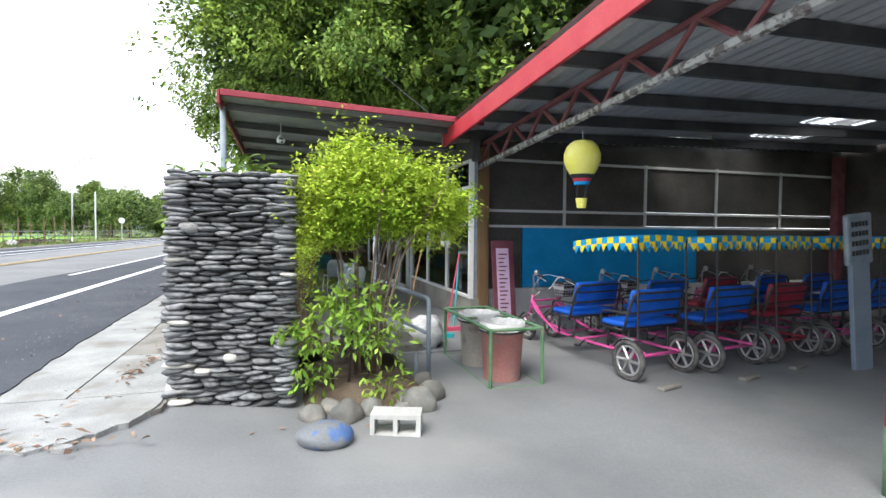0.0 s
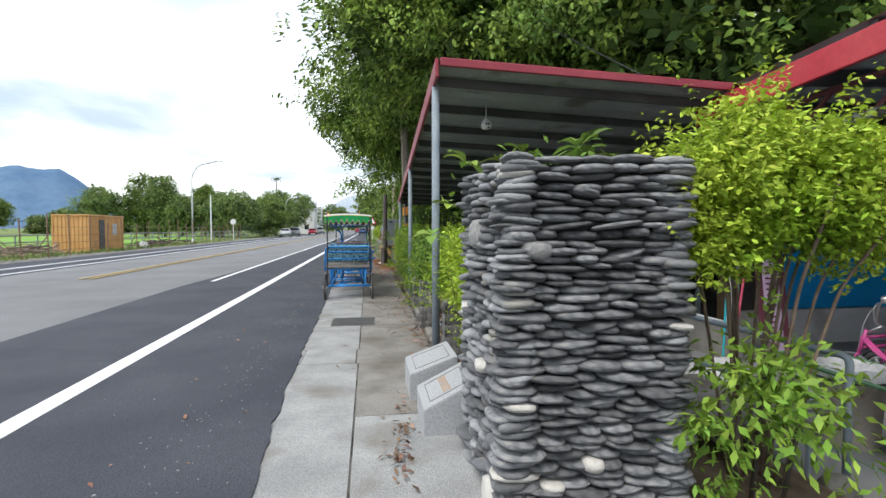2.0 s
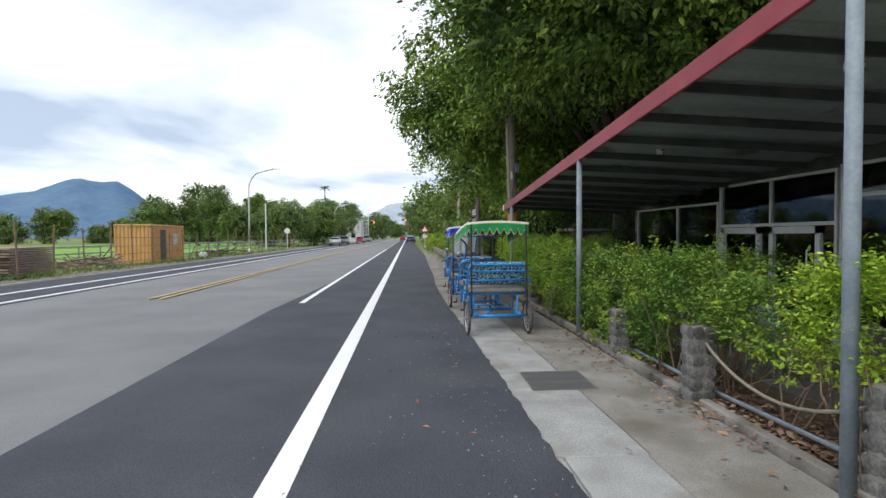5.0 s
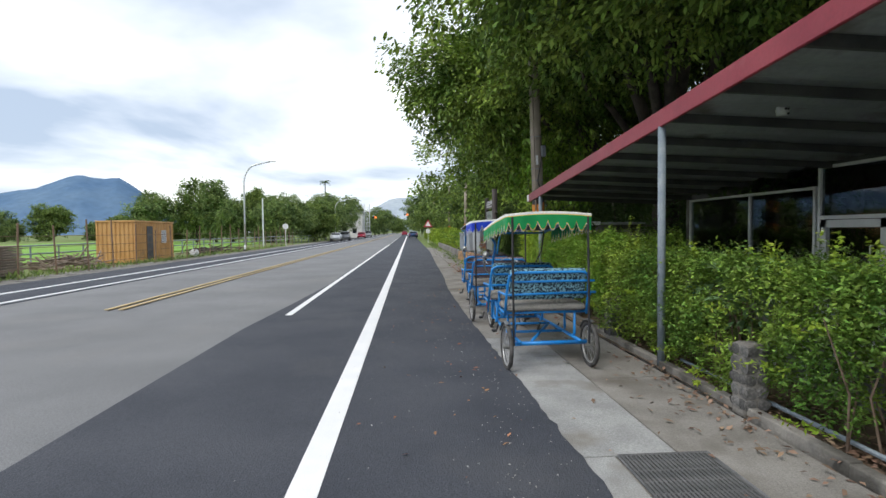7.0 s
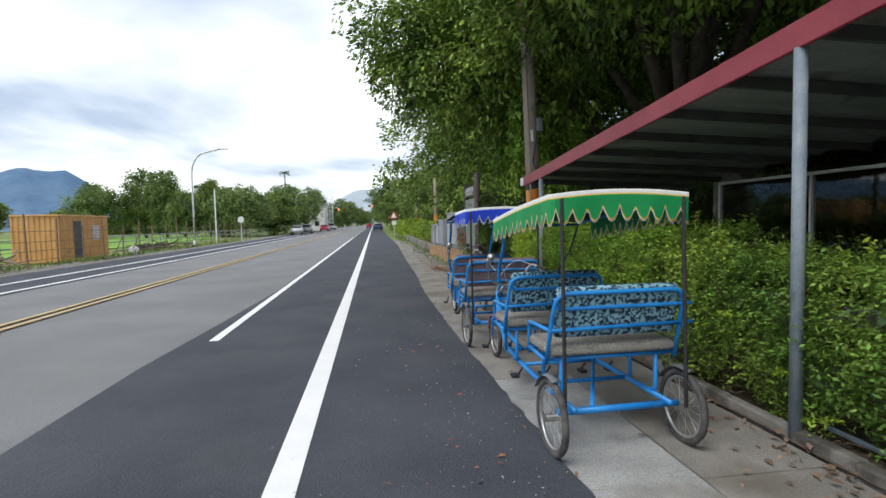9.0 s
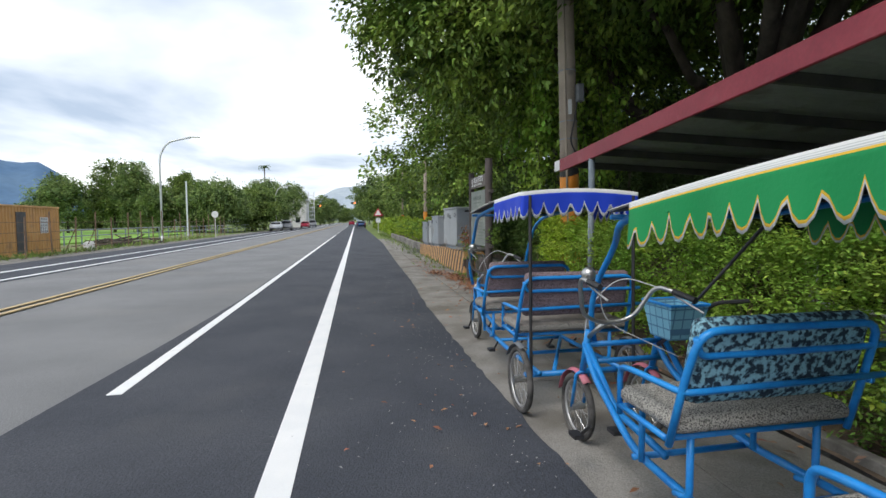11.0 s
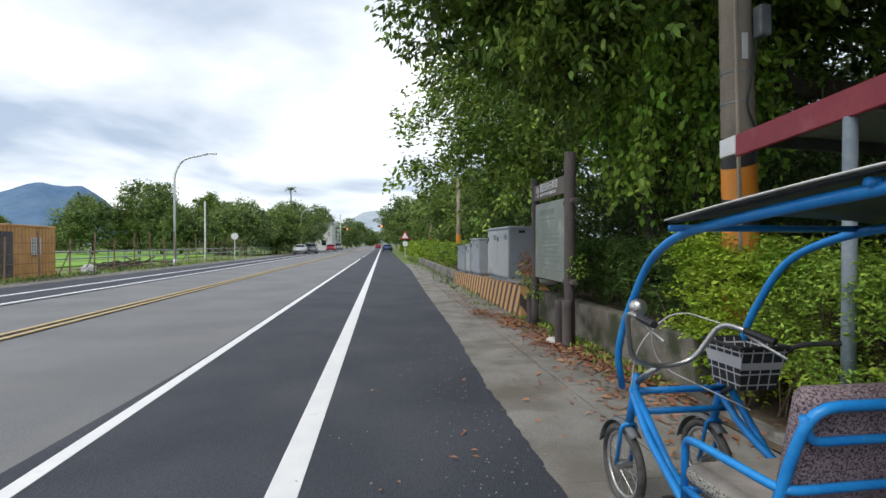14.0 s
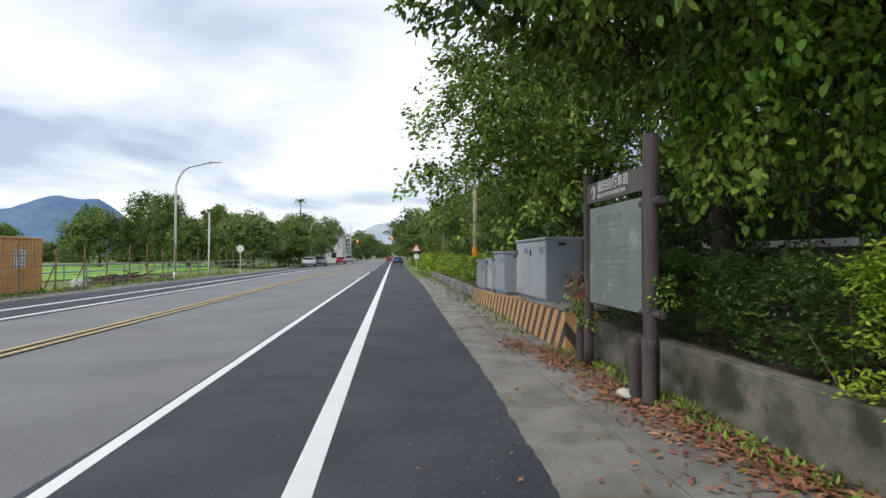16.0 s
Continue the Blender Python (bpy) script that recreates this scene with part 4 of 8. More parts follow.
ob = part("painted_stone", bm, "stone_blue", None, smooth=True)
ob.matrix_basis = pose(2.17, 6.58, -0.135)
tagged(ob, "flat grey stone with blue painted patches", "stone")
# handrail
rail = thing("handrail", pose(0, 0, 0), "galvanised pipe handrail with a worn step", "handrail")
bm = bmesh.new()
tube(bm, bend([(3.3, 7.75, -0.22), (3.3, 7.75, 0.72), (3.0, 9.3, 0.78)], 0.06), 0.024, 8)
part("top_rail", bm, "galv", rail, smooth=True)
part("mid_rail", tube(bmesh.new(), [(3.3, 7.76, 0.35), (3.0, 9.3, 0.4)], 0.02, 8), "galv", rail, smooth=True)
part("rail_post", tube(bmesh.new(), [(3.0, 9.3, -0.22), (3.0, 9.3, 1.5)], 0.024, 8), "galv", rail, smooth=True)
part("deck", boxbm(2.5, 3.28, 7.9, 9.2, 0.14, 0.2), "concrete_old", rail)
part("deck_leg", tube(bmesh.new(), [(3.22, 7.95, -0.22), (3.22, 7.95, 0.14)], 0.02, 8), "galv", rail)

# ---- litter bins in a frame ----
M["bin_red"] = mat("bin_red", (0.42, 0.17, 0.15), (0.5, 0.25, 0.22), rough=0.6, scale=3, fine=30, bump=0.1, c=(0.28, 0.22, 0.2), c_scale=4)
M["bin_grey"] = mat("bin_grey", (0.42, 0.38, 0.32), (0.5, 0.46, 0.41), rough=0.6, scale=3, fine=30, bump=0.1, c=(0.25, 0.17, 0.14), c_scale=4)
M["bag"] = mat("bag", (0.42, 0.42, 0.42), (0.58, 0.58, 0.58), rough=0.5, scale=12, fine=40, bump=0.8)
M["black"] = mat("black", (0.02, 0.02, 0.022), (0.035, 0.035, 0.037), rough=0.5, scale=6, fine=40, bump=0.1)
M["green_paint"] = mat("green_paint", (0.07, 0.17, 0.08), (0.12, 0.22, 0.12), rough=0.55, scale=6, fine=50, bump=0.2, c=(0.25, 0.2, 0.15), c_scale=8, c_at=(0.6, 0.75))


def bin_(x, y, body, label):
    b = thing("litter_bin", pose(x, y, -0.235) @ Matrix.Diagonal((0.87, 0.87, 1, 1)), label, "bin", "litter bins in the frame")
    bm = bmesh.new()
    prof = [(0.0, 0.0), (0.225, 0.0), (0.235, 0.02), (0.275, 0.6), (0.285, 0.6), (0.285, 0.64), (0.262, 0.64), (0.225, 0.06), (0, 0.05)]
    rings = [[bm.verts.new((r * math.cos(2 * math.pi * k / 28), r * math.sin(2 * math.pi * k / 28), z)) for k in range(28)] for r, z in prof]
    for A, B in zip(rings, rings[1:]):
        for k in range(28):
            bm.faces.new((A[k], A[(k + 1) % 28], B[(k + 1) % 28], B[k]))
    bmesh.ops.remove_doubles(bm, verts=bm.verts[:], dist=0.0005)
    part("body", bm, body, b, smooth=True)
    bm = bmesh.new()
    rng = np.random.default_rng(int(x * 100))
    rings = []
    for r, z in ((0.24, 0.45), (0.262, 0.655), (0.292, 0.652), (0.298, 0.55)):
        rings.append([bm.verts.new((r * math.cos(2 * math.pi * k / 40), r * math.sin(2 * math.pi * k / 40), z + (rng.normal() * 0.02 if z < 0.6 else rng.normal() * 0.006))) for k in range(40)])
    for A, B in zip(rings, rings[1:]):
        for k in range(40):
            bm.faces.new((A[k], A[(k + 1) % 40], B[(k + 1) % 40], B[k]))
    bm.faces.new(rings[0])
    part("liner", bm, "bag", b, "crumpled pale plastic bin liner", smooth=True)
    part("strap", tube(bmesh.new(), [(0.3 * math.cos(a), 0.3 * math.sin(a), 0.56) for a in np.linspace(0, 6.283, 29)[:-1]], 0.012, 6, closed=True), "black", b)


bin_(4.2, 7.9, "bin_red", "faded red round litter bin with a bag")
bin_(4.18, 8.56, "bin_grey", "grey-brown round litter bin with a bag")
cage = thing("bin_frame", pose(0, 0, -0.235), "open frame of green painted angle bars round the bins", "frame")
X0, X1, YA, YB, HC = 3.92, 4.52, 7.56, 9.13, 0.62
for p, q in (((X0, YA, 0), (X0, YB, 0)), ((X1, YA, 0), (X1, YB, 0)), ((X0, YA, 0), (X1, YA, 0)), ((X0, YB, 0), (X1, YB, 0)), ((X0, YA, HC), (X0, YB, HC)), ((X1, YA, HC), (X1, YB, HC)), ((X0, YA, HC), (X1, YA, HC)), ((X0, YB, HC), (X1, YB, HC)), ((X0, YA, 0), (X0, YA, HC)), ((X1, YA, 0), (X1, YA, HC)), ((X0, YB, 0), (X0, YB, HC)), ((X1, YB, 0), (X1, YB, HC)), ((X0, (YA + YB) / 2, HC), (X1, (YA + YB) / 2, HC))):
    part("bar", tube(bmesh.new(), [p, q], 0.02, 6), "green_paint", cage)

# ---- pedal carts ----
M["blue_paint"] = mat("blue_paint", (0.012, 0.19, 0.55), (0.02, 0.25, 0.63), rough=0.35, scale=5, fine=50, bump=0.08, c=(0.08, 0.28, 0.5), c_scale=9, c_at=(0.62, 0.8))
M["pink_paint"] = mat("pink_paint", (0.52, 0.06, 0.24), (0.6, 0.1, 0.3), rough=0.4, scale=5, fine=50, bump=0.08)
M["rubber"] = mat("rubber", (0.035, 0.034, 0.033), (0.11, 0.105, 0.1), rough=0.85, scale=8, fine=80, bump=0.4)
M["chrome"] = mat("chrome", (0.55, 0.55, 0.54), (0.45, 0.44, 0.42), rough=0.3, metal=0.9, scale=8, fine=60, bump=0.05)
M["rim"] = mat("rim", (0.5, 0.5, 0.5), (0.42, 0.41, 0.4), rough=0.35, metal=0.7, scale=8, fine=60, bump=0.05)
M["fender"] = mat("fender", (0.10, 0.11, 0.12), (0.16, 0.17, 0.18), rough=0.5, scale=6, fine=50, bump=0.1)
M["fender_pink"] = mat("fender_pink", (0.45, 0.12, 0.18), (0.5, 0.18, 0.22), rough=0.5, scale=6, fine=50, bump=0.1)
M["camo"] = mat("camo", (0.012, 0.03, 0.05), (0.22, 0.42, 0.50), rough=0.8, scale=38, fine=70, bump=0.2, spread=(0.44, 0.56))
M["speckle"] = mat("speckle", (0.05, 0.048, 0.045), (0.36, 0.345, 0.31), rough=0.85, scale=150, fine=260, bump=0.3, spread=(0.38, 0.56))
M["speckle_purple"] = mat("speckle_purple", (0.04, 0.03, 0.035), (0.29, 0.22, 0.235), rough=0.85, scale=140, fine=260, bump=0.3, spread=(0.38, 0.58))
M["seat_top"] = mat("seat_top", (0.20, 0.18, 0.16), (0.30, 0.27, 0.24), rough=0.85, scale=9, fine=140, bump=0.3)
M["seat_blue"] = mat("seat_blue", (0.0, 0.07, 0.43), (0.008, 0.1, 0.5), rough=0.45, scale=4, fine=30, bump=0.1)
M["seat_red"] = mat("seat_red", (0.22, 0.01, 0.03), (0.28, 0.03, 0.05), rough=0.45, scale=4, fine=30, bump=0.1)


def stripes_mat(name, bands):
    """Cloth with bands of colour down its height; bands are (height, colour) from the bottom up."""
    m = mat(name, bands[0][1], bands[0][1], rough=0.65, scale=8, fine=60, bump=0.15)
    n, l = m.node_tree.nodes, m.node_tree.links
    tc = n.new("ShaderNodeTexCoord"); sp = n.new("ShaderNodeSeparateXYZ")
    l.new(tc.outputs["UV"], sp.inputs[0])
    rp = n.new("ShaderNodeValToRGB")
    rp.color_ramp.interpolation = "CONSTANT"
    e = rp.color_ramp.elements
    e[0].position, e[0].color = 0, (*bands[0][1], 1)
    e[1].position, e[1].color = bands[1][0], (*bands[1][1], 1)
    for p, c_ in bands[2:]:
        q = e.new(p)
        q.color = (*c_, 1)
    l.new(sp.outputs[1], rp.inputs[0])
    l.new(rp.outputs[0], n["Principled BSDF"].inputs["Base Color"])
    return m


WHT, YEL = (0.62, 0.63, 0.62), (0.72, 0.45, 0.04)
M["cloth_green"] = stripes_mat("cloth_green", [(0, WHT), (0.1, YEL), (0.2, (0.005, 0.25, 0.07)), (0.8, YEL), (0.84, WHT), (0.85, (0.4, 0.42, 0.41)), (0.865, WHT), (0.89, (0.4, 0.42, 0.41)), (0.905, WHT), (0.93, (0.4, 0.42, 0.41)), (0.945, WHT)])
M["cloth_blue"] = stripes_mat("cloth_blue", [(0, WHT), (0.07, (0.3, 0.33, 0.4)), (0.10, WHT), (0.15, (0.3, 0.33, 0.4)), (0.18, WHT), (0.24, (0.012, 0.05, 0.52)), (0.82, (0.5, 0.52, 0.55)), (0.85, WHT), (0.87, (0.4, 0.42, 0.45)), (0.88, WHT)])
M["canvas"] = mat("canvas", (0.55, 0.54, 0.5), (0.66, 0.65, 0.62), rough=0.8, scale=3, fine=120, bump=0.2, c=(0.35, 0.34, 0.3), c_scale=3)


def check_mat():
    m = mat("cloth_check", (0.8, 0.6, 0.02), (0.75, 0.55, 0.02), rough=0.6, scale=8, fine=60, bump=0.1)
    n, l = m.node_tree.nodes, m.node_tree.links
    tc = n.new("ShaderNodeTexCoord"); mp = n.new("ShaderNodeMapping"); ck = n.new("ShaderNodeTexChecker")
    mp.inputs["Scale"].default_value = (9.5, 2.0, 1)
    l.new(tc.outputs["UV"], mp.inputs[0]); l.new(mp.outputs[0], ck.inputs[0])
    ck.inputs[1].default_value, ck.inputs[2].default_value, ck.inputs[3].default_value = (0.8, 0.6, 0.02, 1), (0.0, 0.28, 0.6, 1), 1.0
    l.new(ck.outputs[0], n["Principled BSDF"].inputs["Base Color"])
    return m


M["cloth_check"] = check_mat()


def valance(run, z_of, deep, tooth, parent, material, round_=True):
    """A scalloped cloth edge hung along a run of (x, y) points; u runs along it in metres, v from hem to top."""
    bm = bmesh.new()
    uv = bm.loops.layers.uv.new("UVMap")
    P = [Vector((x, y, 0)) for x, y in run]
    acc = [0.0]
    for a, b in zip(P, P[1:]):
        acc.append(acc[-1] + (b - a).length)
    tot = acc[-1]
    n = int(tot / 0.02)
    cols = []
    for i in range(n + 1):
        s = tot * i / n
        k = max(q for q in range(len(acc)) if acc[q] <= s + 1e-9)
        k = min(k, len(P) - 2)
        p = P[k].lerp(P[k + 1], (s - acc[k]) / (acc[k + 1] - acc[k]))
        ph = (s / tooth) % 1.0
        cut = deep * 0.5 * (abs(2 * ph - 1) ** (2.2 if round_ else 1.0))
        wob = 0.012 * math.sin(s * 9) + 0.008 * math.sin(s * 23)
        d = (P[k + 1] - P[k]).normalized()
        o = Vector((d.y, -d.x, 0)) * wob
        zt = z_of(p.x, p.y)
        drop = deep - cut
        hem = min(0.026, deep * 0.12)
        cols.append([(bm.verts.new((p.x + o.x * h / deep, p.y + o.y * h / deep, zt - h)), s, v) for h, v in
                     ((0, 1.0), (deep * 0.22, 0.72), (deep * 0.42, 0.5), (drop - hem, 0.24), (drop, 0.0))])
    for A, B in zip(cols, cols[1:]):
        for j in range(4):
            q = (A[j], B[j], B[j + 1], A[j + 1])
            f = bm.faces.new([v[0] for v in q])
            for lp, v in zip(f.loops, q):
                lp[uv].uv = (v[1], v[2])
            f.smooth = True
    ob = part("valance", bm, material, parent)
    sm = ob.modifiers.new("cloth", "SOLIDIFY")
    sm.thickness = 0.004
    return ob


def wheel(name, parent, x, y, r, spokes=14, mag=False):
    w = part(name, tube(bmesh.new(), [(x + (0.05 if k else -0.05), y, r) for k in (0, 1)], 0.028, 10), "chrome", parent)
    tw = 0.036 if mag else 0.024
    ring = [(x, y + math.cos(a) * (r - tw), r + math.sin(a) * (r - tw)) for a in np.linspace(0, 2 * math.pi, 33)[:-1]]
    part("tyre", tube(bmesh.new(), ring, 0.036 if mag else 0.025, 8, closed=True), "rubber", w, smooth=True)
    tw = 0.082 if mag else 0.055
    ring = [(x, y + math.cos(a) * (r - tw), r + math.sin(a) * (r - tw)) for a in np.linspace(0, 2 * math.pi, 33)[:-1]]
    part("rim", tube(bmesh.new(), ring, 0.018 if mag else 0.013, 6, closed=True), "rim", w, smooth=True)
    bm = bmesh.new()
    for k in range(6 if mag else spokes):
        a = 2 * math.pi * k / (6 if mag else spokes)
        off = 0.025 if k % 2 else -0.025
        tube(bm, [(x + (0 if mag else off), y + math.cos(a + 0.3) * 0.025, r + math.sin(a + 0.3) * 0.025), (x, y + math.cos(a) * (r - 0.05), r + math.sin(a) * (r - 0.05))], 0.02 if mag else 0.0022, 5)
    part("spokes", bm, "rim", w)
    return w


def bench(cart, yb, w, seat_m, seat_top_m, back_m, frame_m, z=0.0, dx=0.0):
    """A forward-facing bench with a tube frame: backrest at yb, seat ahead of it."""
    x0, x1 = dx - w, dx + w
    part("seat", boxbm(x0 + 0.02, x1 - 0.02, yb + 0.05, yb + 0.5, 0.665 + z, 0.755 + z, bevel=0.035), seat_top_m, cart, smooth=True)
    part("seat_side", boxbm(x0 + 0.016, x1 - 0.016, yb + 0.046, yb + 0.504, 0.675 + z, 0.735 + z, bevel=0.02), seat_m, cart, smooth=True)
    lean = Matrix.Translation((0, yb, 0.82 + z)) @ Matrix.Rotation(radians(12), 4, "X") @ Matrix.Translation((0, -yb, -0.82 - z))
    part("backrest", boxbm(x0 + 0.04, x1 - 0.04, yb + 0.01, yb + 0.1, 0.80 + z, 1.178 + z, bevel=0.04, m=lean), back_m, cart, smooth=True)
    bm = bmesh.new()
    tube(bm, bend([(x0, yb + 0.08, 0.62 + z), (x0 + 0.01, yb - 0.01, 0.95 + z), (x0 + 0.03, yb - 0.07, 1.14 + z), (x1 - 0.03, yb - 0.07, 1.14 + z), (x1 - 0.01, yb - 0.01, 0.95 + z), (x1, yb + 0.08, 0.62 + z)], 0.09), 0.0165, 8)
    tube(bm, bend([(x0 + 0.02, yb - 0.055, 1.11 + z), (x0 + 0.05, yb - 0.04, 1.03 + z), (x1 - 0.08, yb - 0.04, 1.03 + z), (x1 + 0.06, yb - 0.03, 1.03 + z)], 0.05), 0.0145, 8)
    tube(bm, bend([(x0 + 0.02, yb + 0.5, 0.6 + z), (x0 + 0.02, yb + 0.5, 0.84 + z), (x0 - 0.02, yb + 0.35, 0.875 + z), (x0, yb - 0.01, 0.875 + z), (x1 + 0.08, yb - 0.01, 0.89 + z)], 0.06), 0.015, 8)
    tube(bm, bend([(x1 - 0.02, yb + 0.5, 0.6 + z), (x1 - 0.02, yb + 0.5, 0.83 + z), (x1 + 0.01, yb - 0.02, 0.87 + z)], 0.06), 0.015, 8)
    for p, q in (((x0, yb + 0.1), (x1, yb + 0.1)), ((x0 + 0.02, yb + 0.48), (x1 - 0.02, yb + 0.48)), ((x0, yb + 0.1), (x0 + 0.02, yb + 0.5)), ((x1, yb + 0.1), (x1 - 0.02, yb + 0.5))):
        tube(bm, [(*p, 0.645 + z), (*q, 0.645 + z)], 0.015, 8)
    for x in (x0 + 0.12, x1 - 0.14):
        tube(bm, bend([(x, yb + 0.1, 0.64 + z), (x, yb + 0.1, 0.36), (x, yb + 0.2, 0.34)], 0.05), 0.016, 8)
        tube(bm, [(x, yb + 0.46, 0.64 + z), (x, yb + 0.46, 0.36)], 0.016, 8)
    part("bench_frame", bm, frame_m, cart, smooth=True)


def pedal_cart(m, paint, cloth, seat_m, seat_top_m, back_m, roof_z, label, group, bars=True, vfront=1.6, roof_end=1.7, arcs=True, back_frame=None, check=False, mag=False, basket="basket_blue", fend="fender", drop=0.0, foot=-0.33, rod=False, pitch=0.07):
    cart = thing("pedal_cart", m, label, "pedal cart", group)
    W = 0.5
    for x in (-W, W):
        wheel("rear_wheel", cart, x, 0.0, 0.27, 18, mag)
    fx = (-0.2, 0.34)
    for x in fx:
        wheel("front_wheel", cart, x, 2.62, 0.24, 16, mag)
    part("rear_axle", tube(bmesh.new(), [(-0.46, 0, 0.3), (0.46, 0, 0.3)], 0.026, 8), paint, cart, smooth=True)
    for x in (-0.36, 0.36):
        bm = bmesh.new()
        tube(bm, bend([(x, -0.08, 0.33), (x, 0.9, 0.33), (x * 0.9, 1.7, 0.34), (x * 0.9 if x > 0 else -0.24, 2.3, 0.55), (fx[0] if x < 0 else fx[1], 2.52, 0.72)], 0.15), 0.021, 8)
        part("side_rail", bm, paint, cart, smooth=True)
    part("diagonal_bar", tube(bmesh.new(), [(-0.2, 0.0, 0.33), (0.36, 1.15, 0.33)], 0.0175, 8), paint, cart, smooth=True)
    for y in (0.55, 1.1, 1.65):
        part("cross_bar", tube(bmesh.new(), [(-0.36, y, 0.33), (0.36, y, 0.33)], 0.0175, 8), paint, cart, smooth=True)
    for z in (0.72, 0.6):
        part("front_bar", tube(bmesh.new(), [(fx[0], 2.48, z), (fx[1] + 0.04, 2.48, z)], 0.02, 8), paint, cart, smooth=True)
    part("down_tube", tube(bmesh.new(), bend([(fx[0], 2.5, 0.74), (fx[0], 2.1, 0.4), (fx[0], 1.6, 0.34)], 0.08), 0.022, 8), paint, cart, smooth=True)
    part("down_tube", tube(bmesh.new(), bend([(fx[1] + 0.05, 2.5, 0.74), (fx[1] + 0.02, 2.1, 0.42), (0.34, 1.6, 0.34)], 0.08), 0.022, 8), paint, cart, smooth=True)
    for x in fx:
        bm = bmesh.new()
        tube(bm, [(x, 2.46, 0.82), (x, 2.55, 0.5)], 0.024, 8)
        for s in (-0.045, 0.045):
            tube(bm, bend([(x, 2.53, 0.52), (x + s, 2.55, 0.5), (x + s, 2.62, 0.24)], 0.03), 0.012, 6)
        part("fork", bm, paint, cart, smooth=True)
    for x, y, r, f0, f1 in ((fx[0], 2.62, 0.27, 0.2, 2.2), (fx[1], 2.62, 0.27, 0.2, 2.2), (-W, 0, 0.3, 0.5, 1.9), (W, 0, 0.3, 0.5, 1.9)):
        bm = bmesh.new()
        A = np.linspace(f0, f1, 14)
        rows = [[bm.verts.new((x + dx, y + math.cos(a) * (r + dr), r - 0.03 + math.sin(a) * (r + dr))) for dx, dr in ((-0.035, -0.012), (0, 0.004), (0.035, -0.012))] for a in A]
        for p, q in zip(rows, rows[1:]):
            for j in range(2):
                bm.faces.new((p[j], p[j + 1], q[j + 1], q[j]))
        fd = part("mudguard", bm, fend if y > 1 else "fender", cart, smooth=True)
        fd.modifiers.new("sheet", "SOLIDIFY").thickness = 0.003
    bench(cart, 0.02, 0.5, seat_m, seat_top_m, back_m, back_frame or paint, -drop)
    bench(cart, 1.08, 0.455, seat_m, seat_top_m, back_m, back_frame or paint, -drop, -0.045)
    for x in (-0.44, 0.46):
        part("roof_post", tube(bmesh.new(), [(x, -0.1, 0.3), (x, -0.06, roof_z - 0.03)], 0.014, 8), "black", cart)
    if bars:
        bm = bmesh.new()
        tube(bm, bend([(fx[0], 2.46, 0.78), (fx[0] + 0.03, 2.3, 0.9)], 0.02), 0.018, 8)
        tube(bm, bend([(fx[0] - 0.2, 2.02, 1.2), (fx[0] - 0.2, 2.2, 1.22), (fx[0] - 0.14, 2.27, 0.96), (fx[0] + 0.03, 2.29, 0.9), (fx[0] + 0.2, 2.25, 0.94), (fx[0] + 0.3, 2.16, 1.16), (fx[0] + 0.36, 1.98, 1.12)], 0.07), 0.014, 8)
        hb = part("handlebar", bm, "chrome", cart, smooth=True)
        for s, e in (((fx[0] - 0.2, 2.08, 1.207), (fx[0] - 0.2, 1.94, 1.19)), ((fx[0] + 0.34, 2.04, 1.135), (fx[0] + 0.385, 1.9, 1.1))):
            part("grip", tube(bmesh.new(), [s, e], 0.019, 8), "black", hb)
            part("brake_lever", tube(bmesh.new(), [(s[0], s[1], s[2] - 0.02), (e[0] + 0.02, e[1] - 0.05, e[2] - 0.07)], 0.007, 6), "chrome", hb)
        bm = bmesh.new()
        tube(bm, bend([(fx[0] + 0.32, 2.1, 1.14), (fx[0] + 0.2, 2.42, 1.2), (fx[0], 2.48, 0.98), (fx[0], 2.55, 0.6)], 0.2, 8), 0.004, 5)
        tube(bm, bend([(fx[0] - 0.2, 2.1, 1.2), (fx[0] + 0.05, 2.42, 1.16), (fx[0] + 0.1, 2.45, 0.88), (fx[0] + 0.5, 2.2, 0.68)], 0.2, 8), 0.004, 5)
        part("cable", bm, "bag", cart)
        bl = bmesh.new()
        bmesh.ops.create_uvsphere(bl, u_segments=14, v_segments=8, radius=0.045, matrix=Matrix.Translation((fx[0] - 0.15, 2.18, 1.24)))
        part("bell", bl, "chrome", hb, smooth=True)
        # basket on a carrier beside the bars
        bm = bmesh.new()
        lo = [bm.verts.new((x, y, 0.8)) for x, y in ((0.2, 2.15), (0.4, 2.15), (0.4, 2.36), (0.2, 2.36))]
        hi = [bm.verts.new((x, y, 1.03)) for x, y in ((0.17, 2.1), (0.44, 2.1), (0.44, 2.41), (0.17, 2.41))]
        bm.faces.new(lo[::-1])
        for k in range(4):
            bm.faces.new((lo[k], lo[(k + 1) % 4], hi[(k + 1) % 4], hi[k]))
        bk = part("basket", bm, basket, cart, "checked cloth basket")
        bk.modifiers.new("cloth", "SOLIDIFY").thickness = 0.01
        part("rim", tube(bmesh.new(), [(0.17, 2.1, 1.03), (0.44, 2.1, 1.03), (0.44, 2.41, 1.03), (0.17, 2.41, 1.03)], 0.01, 6, closed=True), paint if "blue" in basket else "black", bk)
        part("carrier", tube(bmesh.new(), bend([(0.32, 2.45, 0.7), (0.3, 2.3, 0.79), (0.46, 2.2, 0.95), (0.5, 2.12, 1.04), (0.66, 2.02, 1.06)], 0.05), 0.013, 7), "black", cart)
